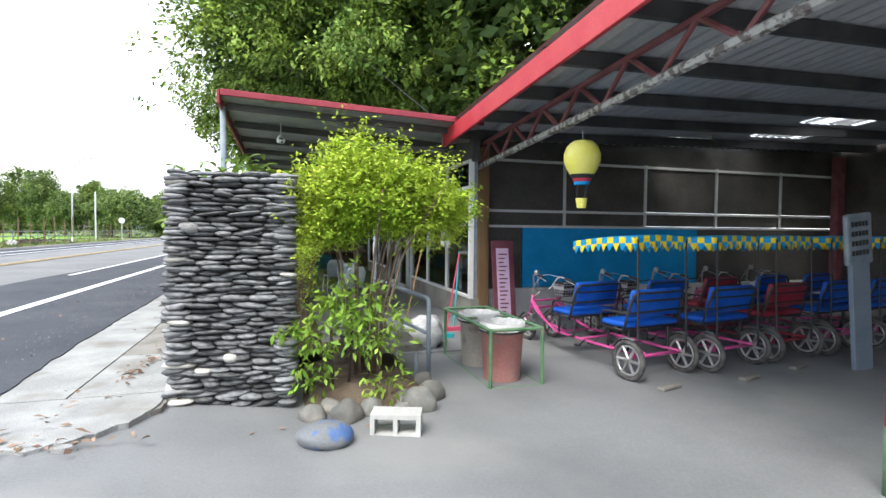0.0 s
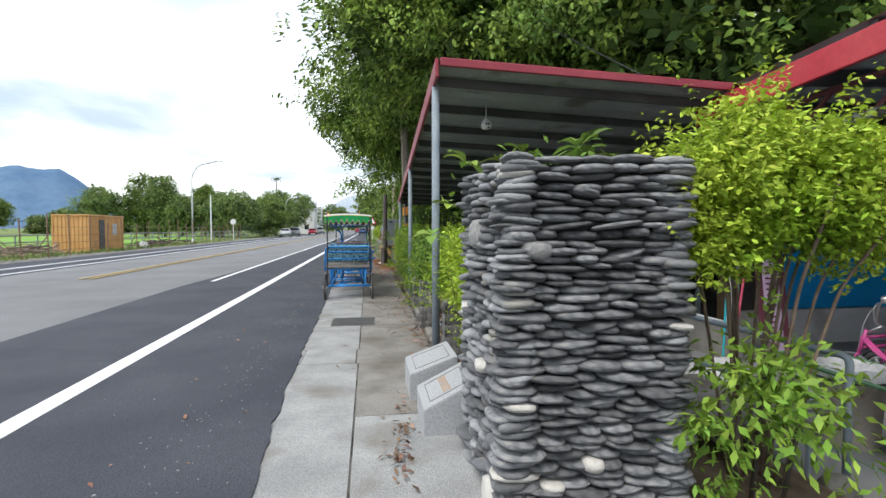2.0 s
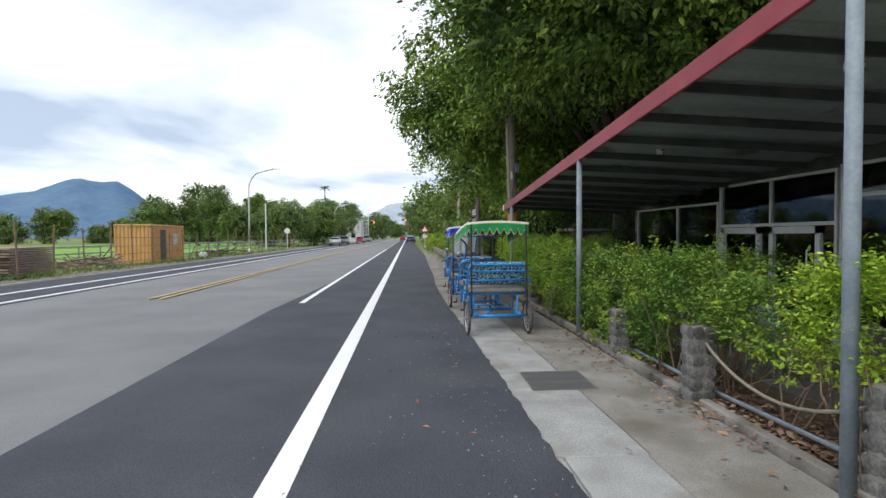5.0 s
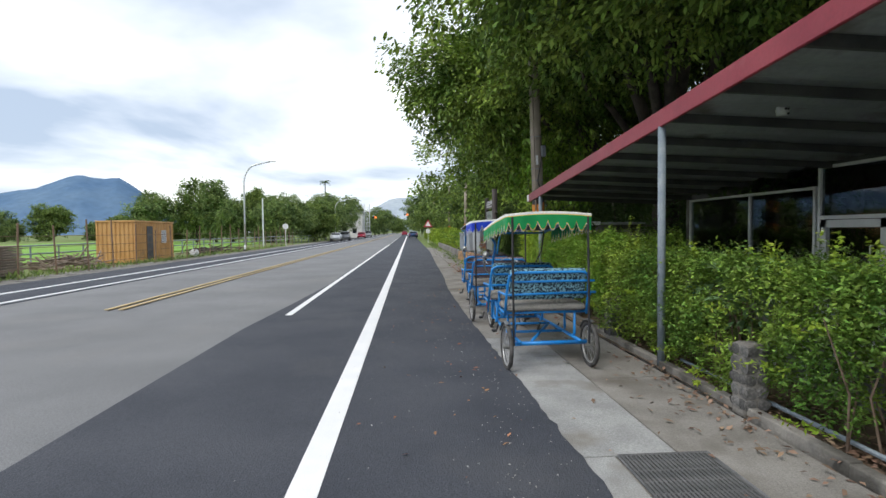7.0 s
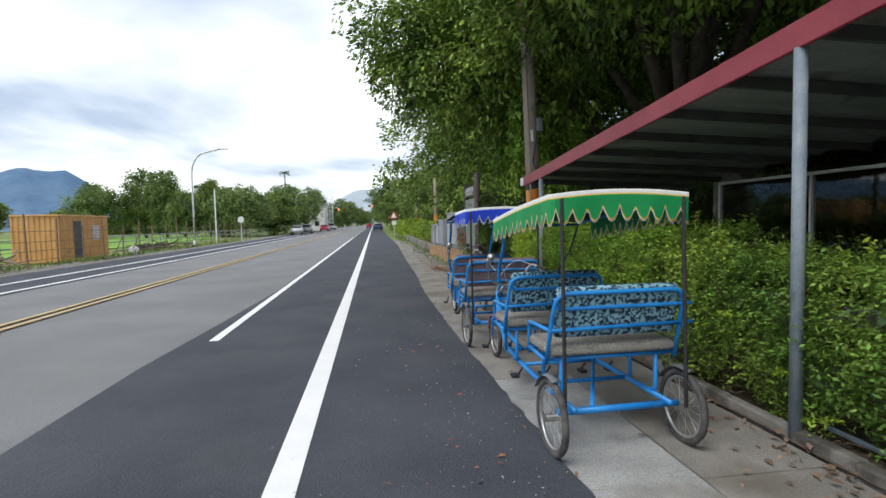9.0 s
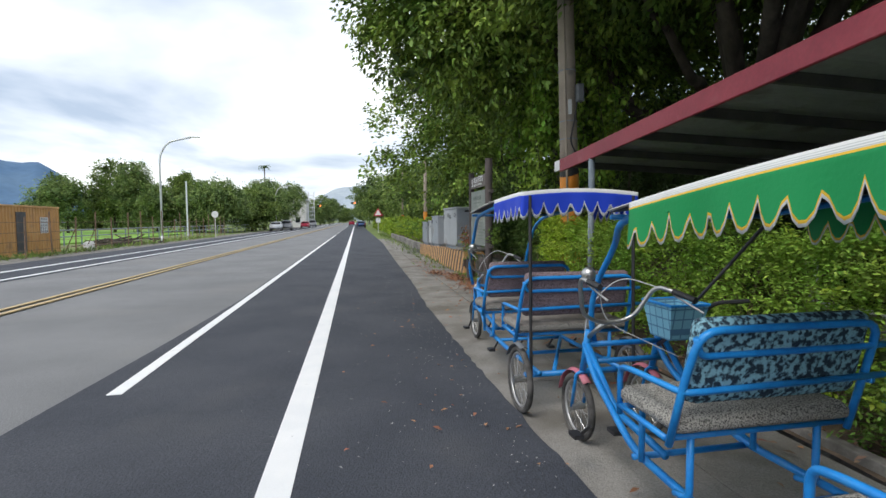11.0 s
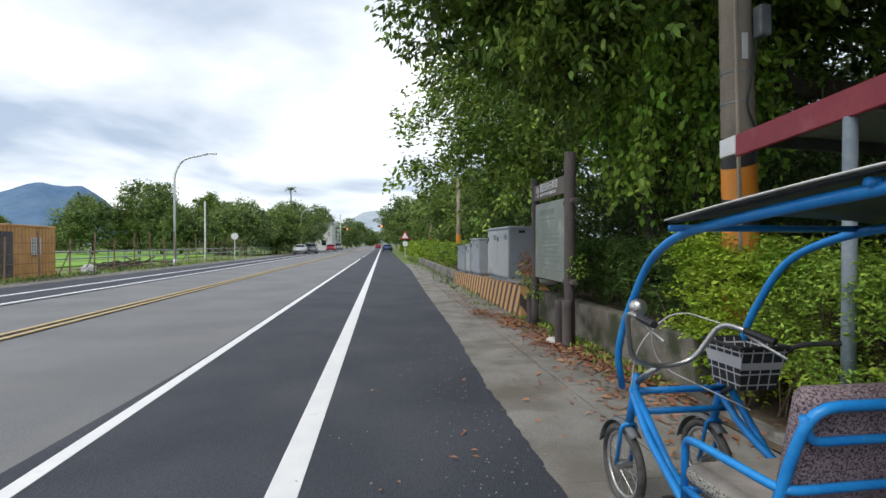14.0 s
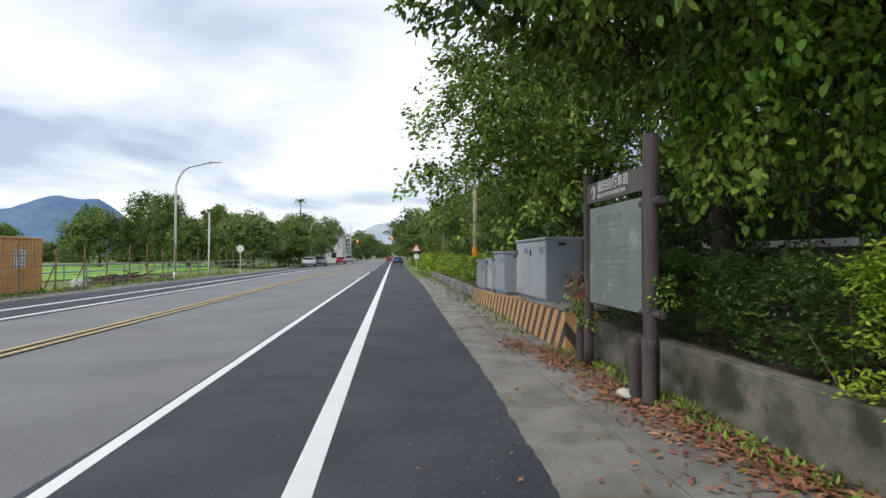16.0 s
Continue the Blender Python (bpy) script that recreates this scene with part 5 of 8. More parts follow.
    # pedals
    for y in (0.9, 2.0):
        for x in (-0.42, -0.16, 0.16, 0.42):
            bm = bmesh.new()
            tube(bm, [(x, y, 0.36), (x, y + 0.12, 0.26)], 0.01, 6)
            box(bm, x - 0.06 if x < 0 else x, x if x < 0 else x + 0.06, y + 0.08, y + 0.17, 0.245, 0.27)
            part("pedal", bm, "black", cart)
    # roof
    R0, R1, XW = -0.06, roof_end, 0.5

    def rz(x, y):
        return roof_z + 0.03 * (1 - (x / XW) ** 2) + 0.02 * math.sin(math.pi * (y - R0) / (R1 - R0)) - pitch * max(0, y)
    bm = bmesh.new()
    rows = [[bm.verts.new((x, y, rz(x, y))) for x in np.linspace(-XW, XW, 9)] for y in np.linspace(R0, R1, 13)]
    for a, b in zip(rows, rows[1:]):
        for j in range(8):
            bm.faces.new((a[j], a[j + 1], b[j + 1], b[j]))
    rf = part("canopy", bm, cloth if check else "canvas", cart, smooth=True)
    rf.modifiers.new("cloth", "SOLIDIFY").thickness = 0.006
    # Second sheet just below the cloth, added to turn the underside black.
    if not check:
        bm = bmesh.new()
        rows = [[bm.verts.new((x, y, rz(x, y) - 0.014)) for x in np.linspace(-XW + 0.01, XW - 0.01, 9)] for y in np.linspace(R0 + 0.01, R1 - 0.01, 13)]
        for a, b in zip(rows, rows[1:]):
            for j in range(8):
                bm.faces.new((a[j], a[j + 1], b[j + 1], b[j]))
        ln = part("lining", bm, "black", cart, "black sheet added under the canopy cloth", smooth=True)
        ln.modifiers.new("cloth", "SOLIDIFY").thickness = 0.003
    if check:
        valance([(XW, R1), (XW, R0), (-XW, R0), (-XW, R1)], rz, 0.2, 0.11, cart, cloth, False)
    else:
        valance([(XW + 0.004, vfront), (XW + 0.004, R0 - 0.004), (-XW - 0.004, R0 - 0.004), (-XW - 0.004, vfront)], rz, 0.225, 0.115, cart, cloth)
    bm = bmesh.new()
    for x in (-1, 1):
        e = foot if x < 0 else 0.42
        if rod and x > 0:
            part("roof_rod", tube(bmesh.new(), [(XW * 0.85, 1.6, roof_z - 0.03 - 1.6 * pitch), (0.5, 2.0, 1.3), (0.36, 2.4, 0.8)], 0.011, 7), "black", cart)
            tube(bm, [(x * XW * 0.9, R0 + 0.05, roof_z - 0.02), (x * XW * 0.88, 1.6, roof_z - 0.03 - 1.6 * pitch)], 0.016, 8)
        elif arcs:
            tube(bm, bend([(x * XW * 0.9, R0 + 0.05, roof_z - 0.02), (x * XW * 0.88, 1.2, roof_z - 0.035 - 1.2 * pitch), (x * XW * 0.8, 1.75, roof_z - 0.05 - 1.75 * pitch), (e, 2.12, roof_z - 0.15 - 2.1 * pitch), (e, 2.36, roof_z - 0.66), (e, 2.44, 0.95), (e + 0.06 * -x, 2.5, 0.74)], 0.3, 7), 0.02, 8)
        else:
            tube(bm, [(x * XW * 0.9, R0 + 0.05, roof_z - 0.02), (x * XW * 0.9, R1, rz(x * XW, R1) - 0.03)], 0.016, 8)
    for y in (R0 + 0.05, R1 * 0.5, R1):
        tube(bm, [(-XW * 0.95, y, rz(XW, y) - 0.035), (XW * 0.95, y, rz(XW, y) - 0.035)], 0.014, 6)
    part("roof_frame", bm, paint, cart, smooth=True)
    return cart


def plaid(name, base, line, k):
    m = mat(name, base, base, rough=0.8, scale=8, fine=90, bump=0.2)
    n, l = m.node_tree.nodes, m.node_tree.links
    tc = n.new("ShaderNodeTexCoord"); sp = n.new("ShaderNodeSeparateXYZ")
    l.new(tc.outputs["Object"], sp.inputs[0])
    outs = []
    for ax in (0, 1, 2):
        a = n.new("ShaderNodeMath"); a.operation = "MULTIPLY"; a.inputs[1].default_value = k
        b = n.new("ShaderNodeMath"); b.operation = "FRACT"
        c_ = n.new("ShaderNodeMath"); c_.operation = "LESS_THAN"; c_.inputs[1].default_value = 0.14
        l.new(sp.outputs[ax], a.inputs[0]); l.new(a.outputs[0], b.inputs[0]); l.new(b.outputs[0], c_.inputs[0])
        outs.append(c_)
    s1 = n.new("ShaderNodeMath"); s1.operation = "MAXIMUM"; s2 = n.new("ShaderNodeMath"); s2.operation = "MAXIMUM"
    l.new(outs[0].outputs[0], s1.inputs[0]); l.new(outs[2].outputs[0], s1.inputs[1])
    l.new(s1.outputs[0], s2.inputs[0]); l.new(outs[1].outputs[0], s2.inputs[1])
    mx = n.new("ShaderNodeMixRGB")
    mx.inputs[1].default_value, mx.inputs[2].default_value = (*base, 1), (*line, 1)
    l.new(s2.outputs[0], mx.inputs[0])
    l.new(mx.outputs[0], n["Principled BSDF"].inputs["Base Color"])
    return m


M["basket_blue"] = plaid("basket_blue", (0.18, 0.42, 0.55), (0.08, 0.2, 0.32), 15)
M["basket_black"] = plaid("basket_black", (0.02, 0.02, 0.022), (0.4, 0.4, 0.42), 17)
pedal_cart(pose(-0.17, 16.1, 0, 0, 0, 1.5), "blue_paint", "cloth_green", "speckle", "speckle", "camo", 1.82, "blue four-wheeled pedal cart with a green striped canopy and camouflage seats", "pedal carts on the pavement", basket="basket_blue", fend="fender_pink", drop=0.0, foot=-0.2, rod=True, pitch=0.115, vfront=1.48)
pedal_cart(pose(-0.18, 19.3, 0, 0, 0, 1.0), "blue_paint", "cloth_blue", "speckle", "seat_top", "speckle_purple", 1.8, "blue four-wheeled pedal cart with a blue scalloped canopy and speckled seats", "pedal carts on the pavement", basket="basket_black", vfront=0.72, drop=0.035, pitch=0.08)
CART = Matrix.Diagonal((0.86, 0.86, 0.86, 1))
hall_cart = pedal_cart(pose(5.95, 7.5, -0.235, 0, 0, 9) @ CART, "pink_paint", "cloth_check", "seat_blue", "seat_blue", "seat_blue", 1.87, "pink pedal cart with blue seats and a checked canopy", "pedal carts in the shed", check=True, mag=True, basket="basket_black", roof_end=1.1, arcs=False, back_frame="black")
for x, y, a in ((7.1, 7.55, 9), (9.3, 7.8, 9), (10.4, 7.9, 9)):
    copy_thing(hall_cart, pose(x, y, -0.235, 0, 0, a))
pedal_cart(pose(8.2, 7.7, -0.235, 0, 0, 9) @ CART, "seat_red", "cloth_check", "seat_red", "seat_red", "seat_red", 1.87, "dark red pedal cart with red seats and a checked canopy", "pedal carts in the shed", check=True, mag=True, basket="basket_black", fend="fender", roof_end=1.1, arcs=False, back_frame="black")

# ---- things along the pavement ----
def wedge(x0, x1, y0, y1, zl, zh, label):
    w = thing("granite_marker", pose(0, 0, 0), label, "marker stone", "granite markers by the pillar")
    bm = bmesh.new()
    vs = [bm.verts.new(p) for p in ((x0, y0, -0.12), (x1, y0, -0.12), (x1, y1, -0.12), (x0, y1, -0.12), (x0, y0, zl), (x1, y0, zh), (x1, y1, zh), (x0, y1, zl))]
    for f in ((0, 3, 2, 1), (4, 5, 6, 7), (0, 1, 5, 4), (1, 2, 6, 5), (2, 3, 7, 6), (3, 0, 4, 7)):
        bm.faces.new([vs[i] for i in f])
    bmesh.ops.bevel(bm, geom=bm.edges[:], offset=0.008, segments=2, affect="EDGES")
    part("block", bm, "granite", w)
    bm = bmesh.new()
    k = (zh - zl) / (x1 - x0)

    def on(u, v, dz=0.002):
        x = x0 + (x1 - x0) * u
        return (x, y0 + (y1 - y0) * v, zl + (x - x0) * k + dz)
    tube(bm, [on(0.14, 0.16), on(0.86, 0.16), on(0.86, 0.84), on(0.14, 0.84)], 0.004, 5, closed=True)
    part("groove", bm, "concrete_old", w, "thin engraved border line")
    return w, on


w1, on1 = wedge(0.62, 1.05, 9.42, 10.06, 0.235, 0.39, "pale granite marker block with a sloping engraved top")
w2, on2 = wedge(0.66, 1.06, 8.62, 9.22, 0.2, 0.4, "pale granite marker block with worn orange lettering")
M["letter_orange"] = mat("letter_orange", (0.5, 0.3, 0.17), (0.42, 0.33, 0.24), rough=0.8, scale=20, fine=60, bump=0.1)
bm = bmesh.new()
rng = np.random.default_rng(2)
for i in range(7):
    v = 0.24 + i * 0.085
    for j in range(3):
        u = 0.42 + j * 0.05 + rng.normal() * 0.008
        tube(bm, [on2(u, v), on2(u + 0.01, v + 0.05 + rng.normal() * 0.01)], 0.006, 4)
    tube(bm, [on2(0.4, v + 0.02), on2(0.55, v + 0.03)], 0.005, 4)
part("lettering", bm, "letter_orange", w2, "worn orange engraved characters")

M["rubble"] = mat("rubble", (0.085, 0.085, 0.083), (0.17, 0.165, 0.158), rough=0.85, scale=4, fine=50, bump=0.4, vary=0.35)
rub = [stone_mesh(200 + k) for k in range(5)]
for me in rub:
    me.materials[0] = M["rubble"]
rng = np.random.default_rng(31)
for (x, y, top) in ((1.2, 10.62, 0.73), (1.13, 12.55, 0.73), (1.2, 14.5, 0.62), (1.25, 17.6, 0.6), (1.3, 19.6, 0.6)):
    p = thing("stone_post", pose(x, y, 0), "short rubble stone fence post in the hedge", "post", "stone posts along the hedge")
    part("core", boxbm(-0.105, 0.105, -0.105, 0.105, -0.05, top, bevel=0.035), "concrete_old", p)
    z = 0.04
    while z < top - 0.05:
        h = rng.uniform(0.1, 0.15)
        for s in range(4):
            for q in (-0.05, 0.06):
                ob = new("rubble_stone", rub[rng.integers(5)])
                ob.parent = p
                a = s * math.pi / 2
                ob.matrix_basis = Matrix.Rotation(a, 4, "Z") @ Matrix.LocRotScale((q + rng.normal() * 0.01, -0.104, z + h / 2), Euler((0, rng.normal() * 0.3, 0)), (rng.uniform(0.1, 0.135), 0.016, h * 1.05))
        z += h
M["rope"] = mat("rope", (0.28, 0.25, 0.2), (0.2, 0.18, 0.15), rough=0.95, scale=30, fine=90, bump=0.5)
rope = bmesh.new()
tube(rope, [(1.15, 10.65 + (12.5 - 10.65) * t, 0.62 - 0.28 * 4 * t * (1 - t)) for t in np.linspace(0, 1, 12)], 0.014, 6)
tagged(part("sagging_rope", rope, "rope"), "grey rope sagging between two stone posts", "rope")
rope = bmesh.new()
tube(rope, [(1.4, 10.2, 0.12), (1.32, 12.4, 0.1), (1.4, 16, 0.08)], 0.02, 6)
tagged(part("ground_pipe", rope, "galv"), "thin grey pipe lying in the planting bed", "pipe")

# drain grate
gr = thing("drain_grate", pose(0.02, 13.4, 0), "steel bar drain grate set in the pavement", "drain grate")
# Flat black plate close under the bars, painting the shade of the hollow.
part("pit", boxbm(-0.34, 0.34, -0.35, 0.35, -0.06, -0.03), "black", gr)
M["grate_iron"] = mat("grate_iron", (0.09, 0.092, 0.095), (0.14, 0.14, 0.14), rough=0.7, scale=8, fine=60, bump=0.3)
part("rim", tube(bmesh.new(), [(-0.335, -0.345, 0.0), (0.335, -0.345, 0.0), (0.335, 0.345, 0.0), (-0.335, 0.345, 0.0)], 0.012, 4, closed=True), "grate_iron", gr)
bar = bmesh.new()
box(bar, -0.008, 0.008, -0.34, 0.34, -0.03, 0.006)
bar = part("bar", bar, "grate_iron", gr)
bar.location.x = -0.31
for k in range(1, 21):
    b = new("bar", bar.data)
    b.parent = gr
    b.location.x = -0.31 + k * 0.031
for y in (-0.2, -0.05, 0.1, 0.25):
    part("cross_bar", boxbm(-0.33, 0.33, y - 0.006, y + 0.006, -0.01, 0.004), "grate_iron", gr)


def hedge(name, x0, x1, y0, y1, top, n, size, material, label, seed, base=0.15, per=10, stems=12, bulge=0.34, lift=0.0):
    """A loose hedge: leafy sprays that stand out from an uneven mass, thin towards the ground, on bare stems."""
    rng = np.random.default_rng(seed)
    c = np.array([(x0 + x1) / 2, (y0 + y1) / 2, 0])
    t = thing(name, pose(*c), label, "hedge")
    n = int(n * 1.15)
    Y = rng.uniform(y0, y1, n)
    wave = np.array([noise.noise((y * 0.8, seed, 0)) + 0.6 * noise.noise((y * 2.6, seed, 5)) for y in Y])
    push = np.array([noise.noise((y * 1.3, seed, 9)) + 0.7 * noise.noise((y * 3.3, seed, 2)) for y in Y])
    tp = top + bulge * wave
    lo = base + lift * 0.7
    face = rng.random(n) < 0.62
    h = rng.random(n) ** 0.7
    Z = np.where(face, lo + (tp - lo) * h, tp - np.abs(rng.normal(size=n)) * 0.09)
    belly = 0.16 * np.sin(np.clip((Z - lo) / (tp - lo + 1e-6), 0, 1) * 3.1)
    X = np.where(face, x0 + 0.14 - belly - bulge * 0.5 * push + np.abs(rng.normal(size=n)) * 0.09, x0 + (x1 - x0) * rng.random(n))
    clump = np.array([noise.noise((x * 3.0, y * 3.0, z * 3.4 + seed)) for x, y, z in zip(X, Y, Z)])
    broad = np.array([noise.noise((x * 1.5, y * 1.5, z * 1.8 + seed)) for x, y, z in zip(X, Y, Z)])
    keep = 1.3 * clump + 1.0 * broad + 0.5 * np.clip((Z - lo) / 0.5, 0, 1) + rng.normal(size=n) * 0.08 > 0.14
    inner = rng.random(n) < 0.1
    X = np.where(inner, x0 + 0.2 + (x1 - x0 - 0.2) * rng.random(n), X)
    Z = np.where(inner, lo + (tp - lo) * rng.random(n) * 0.9, Z)
    Q = (np.stack([X, Y, Z], axis=1) - c)[keep | inner]
    m = len(Q)
    d = rng.normal(size=(m, 3)) * 0.7 + np.array([-0.4, 0, 0.55])
    d /= np.linalg.norm(d, axis=1)[:, None]
    L = rng.uniform(0.08, 0.24, (m, 1))
    P = np.concatenate([Q + d * L * q for q in np.linspace(-0.2, 1, per + 2)])
    out = np.tile(d, (per + 2, 1)) * 0.25
    raw("foliage", leaf_verts(P + rng.normal(size=P.shape) * 0.016, size, rng, 0.12, 0.42, out, 0.45), None, material, t)
    SP = []
    for k in range(max(8, int((y1 - y0) * 9))):
        y = rng.uniform(y0, y1)
        z = top + bulge * (noise.noise((y * 0.8, seed, 0)) + 0.6 * noise.noise((y * 2.6, seed, 5))) - 0.06
        low = rng.random() < 0.35
        b = np.array([x0 - 0.06 if low else x0 + (x1 - x0) * rng.uniform(0, 0.6), y, rng.uniform(lo, z) if low else z]) - c
        e = np.array([rng.normal() * 0.35 - (0.7 if low else 0.15), rng.normal() * 0.4, 0.35 if low else 1.0])
        L = rng.uniform(0.14, 0.42)
        for q in np.linspace(0, 1, 12):
            SP += [b + e * L * q - np.array([0, 0, 0.1 * L * q * q])] * 3
    SP = np.array(SP) + rng.normal(size=(len(SP), 3)) * 0.01
    raw("new_growth", leaf_verts(SP, size * 1.1, rng, 0.1, 0.42, None, 0.5), None, "leaf_shoot" if material != "leaf_mid" else material, t)["kind"] = "stuff"
    bm = bmesh.new()
    for k in range(int(stems * 1.2)):
        y = rng.uniform(y0, y1)
        x = rng.uniform(x0 + 0.08, x1 - 0.1)
        for q in range(3):
            e = Vector((x + rng.normal() * 0.18, y + rng.normal() * 0.25, top * rng.uniform(0.6, 0.9))) - Vector(c)
            s = Vector((x + rng.normal() * 0.02, y + rng.normal() * 0.03, -0.05)) - Vector(c)
            tube(bm, [s, s.lerp(e, 0.5) + Vector((rng.normal() * 0.05, rng.normal() * 0.05, 0)), e], [0.011, 0.008, 0.004], 5)
    part("branchwork", bm, "twig", t)["kind"] = "stuff"
    return t


M["leaf_shoot"] = leaf_mat("leaf_shoot", (0.24, 0.36, 0.035), (0.38, 0.48, 0.07), 0.25)
hedge("lime_hedge", 1.12, 2.3, 8.75, 11.4, 1.38, 1900, 0.046, "leaf_lime", "lime-green hedge beside the stone pillar", 61, base=0.35, lift=0.25)
hedge("green_hedge", 1.22, 2.4, 11.2, 13.6, 1.18, 1400, 0.048, "leaf_hedge", "loose green hedge with bare twiggy lower stems", 62, base=0.3, lift=0.3)
hedge("green_hedge", 1.2, 2.5, 13.4, 18.2, 1.26, 5200, 0.05, "leaf_hedge", "loose green hedge along the planting bed", 63, base=0.0, stems=9)
hedge("lime_hedge", 1.28, 2.7, 18.0, 23.0, 1.42, 4600, 0.047, "leaf_bright", "bright green hedge under the canopy edge", 64, base=0.1, stems=10)
hedge("lime_hedge", 1.34, 2.5, 22.7, 24.5, 1.5, 1500, 0.058, "leaf_lime", "lime-green shrub beside the retaining wall", 65, base=0.1)
hedge("dark_hedge", 1.75, 3.0, 24.4, 29.6, 1.5, 3600, 0.06, "leaf_mid", "dark green hedge behind the retaining wall", 66, base=0.55, stems=6)
M["leaf_pale"] = leaf_mat("leaf_pale", (0.13, 0.23, 0.10), (0.22, 0.34, 0.15), 0.25, 0.15)
bp = leafy("broadleaf_plant", [((1.65, 15.2, 0.85), (0.25, 0.4, 0.2))], 20, 5, 0.12, "leaf_pale", "pale broad-leaved plant growing through the hedge", "plant", 75,
           stems=(([(1.7, 15.2, -0.02), (1.65, 15.1, 0.6), (1.6, 15.2, 1.1)], 0.012), ([(1.7, 15.3, -0.02), (1.7, 15.4, 0.6), (1.6, 15.5, 1.0)], 0.012)), stem_mat="twig", spread=0.08, base=(1.7, 15.2, -0.02))
whorls("broad_foliage", [((-0.12, -0.1, 1.08), (0.14, 0.3, 0.08)), ((-0.2, 0.3, 0.98), (0.12, 0.25, 0.1))], 6, 0.2, "leaf_pale", bp, np.random.default_rng(34))["kind"] = "stuff"
rng = np.random.default_rng(8)
bm = bmesh.new()
for k in range(130):
    a = Vector((rng.uniform(1.4, 2.0), rng.uniform(11.0, 12.4), rng.uniform(0.4, 0.8)))
    b = a + Vector(rng.normal(size=3) * 0.16)
    tube(bm, [a, (a + b) / 2 + Vector(rng.normal(size=3) * 0.03), b], 0.004, 4, cap=False)
ob = part("dry_twigs", bm, "twig")
tagged(ob, "tangle of dry brown twigs in the hedge", "twigs", kind="stuff")

# fallen leaves
def litter(name, spots, size, material, label, seed):
    rng = np.random.default_rng(seed)
    P = []
    for x, y, sx, sy, n, z in spots:
        q = np.stack([rng.normal(x, sx, n), rng.normal(y, sy, n), np.full(n, z) + rng.uniform(0.003, 0.03, n)], axis=1)
        P.append(q)
    P = np.concatenate(P)
    n = len(P)
    a = rng.uniform(0, 6.283, n)
    d = np.stack([np.cos(a), np.sin(a), rng.normal(size=n) * 0.2], axis=1)
    s = np.stack([-np.sin(a), np.cos(a), rng.normal(size=n) * 0.25], axis=1)
    L = size * rng.uniform(0.5, 1.3, (n, 1))
    V = np.stack([P, P + d * L * 0.5 + s * L * 0.22 + [0, 0, 0.006], P + d * L, P + d * L * 0.5 - s * L * 0.22 + [0, 0, 0.008]], axis=1)
    V[:, :, 2] = np.maximum(V[:, :, 2], P[:, 2].min())
    tagged(raw(name, V.reshape(-1, 3), None, material), label, "leaves", kind="stuff")


spots = [(0.95, 25.6, 0.2, 0.7, 420, 0.01), (0.75, 26.9, 0.2, 0.6, 300, 0.01), (1.1, 24.6, 0.18, 0.6, 330, 0.01), (0.55, 28.6, 0.12, 0.3, 110, 0.01), (0.35, 30.2, 0.16, 0.4, 140, 0.01), (0.95, 28.6, 0.15, 0.5, 220, 0.01), (0.7, 29.4, 0.1, 0.3, 90, 0.01),
         (0.55, 23.4, 0.3, 0.9, 120, 0.01), (0.85, 21.0, 0.2, 1.5, 60, 0.01), (0.3, 32.5, 0.25, 1.5, 60, 0.01), (0.2, 25.5, 0.4, 2.0, 60, 0.01)]
litter("fallen_leaves", spots * 2, 0.084, "leaf_dry", "scattered reddish-brown fallen leaves", 21)
litter("bed_leaves", [(1.42, 12.0, 0.16, 0.9, 1500, 0.03), (1.35, 10.6, 0.1, 0.5, 300, 0.03), (1.4, 14, 0.14, 1.2, 260, 0.03), (1.4, 18, 0.14, 2.2, 300, 0.03), (0.96, 12.1, 0.05, 0.5, 60, 0.01), (0.95, 15.2, 0.06, 0.9, 60, 0.01), (0.6, 9.3, 0.08, 0.2, 18, 0.01), (0.45, 8.2, 0.06, 0.16, 26, 0.01), (0.3, 12.2, 0.3, 1.6, 22, 0.012), (0.2, 7.2, 0.3, 0.3, 16, 0.01), (0.3, 6.55, 0.35, 0.06, 40, -0.01), (0.5, 8.6, 0.05, 0.3, 30, 0.01), (1.6, 6.9, 0.5, 0.2, 14, -0.17), (0.85, 13.5, 0.12, 1.6, 90, 0.012), (0.6, 15.5, 0.2, 2.0, 50, 0.012)], 0.075, "leaf_brown", "dry brown leaves in the bed and along the kerb", 22)
litter("road_grit", [(-0.95, 10, 0.22, 4, 260, 0.018), (-1.0, 17, 0.25, 4, 260, 0.018), (-1.1, 24, 0.3, 4, 300, 0.018), (-1.9, 18, 0.6, 7, 160, 0.018)], 0.022, "concrete_pale", "pale grit and crumbs along the edge of the asphalt", 24)
litter("road_litter", [(-1.1, 21, 0.4, 3.5, 60, 0.018), (-1.2, 16, 0.5, 4, 30, 0.018), (-1.5, 12, 0.5, 3, 20, 0.018)], 0.06, "leaf_dry", "small leaves and grit on the asphalt", 23)
rngl = np.random.default_rng(24)
P = np.stack([rngl.normal(1.15, 0.16, 900), rngl.uniform(24.2, 30, 900), np.full(900, 0.01)], axis=1)
tagged(raw("weeds", leaf_verts(P, 0.11, rngl, -0.8, 0.25), None, "leaf_hedge"), "low weeds along the foot of the wall", "weeds", kind="stuff")

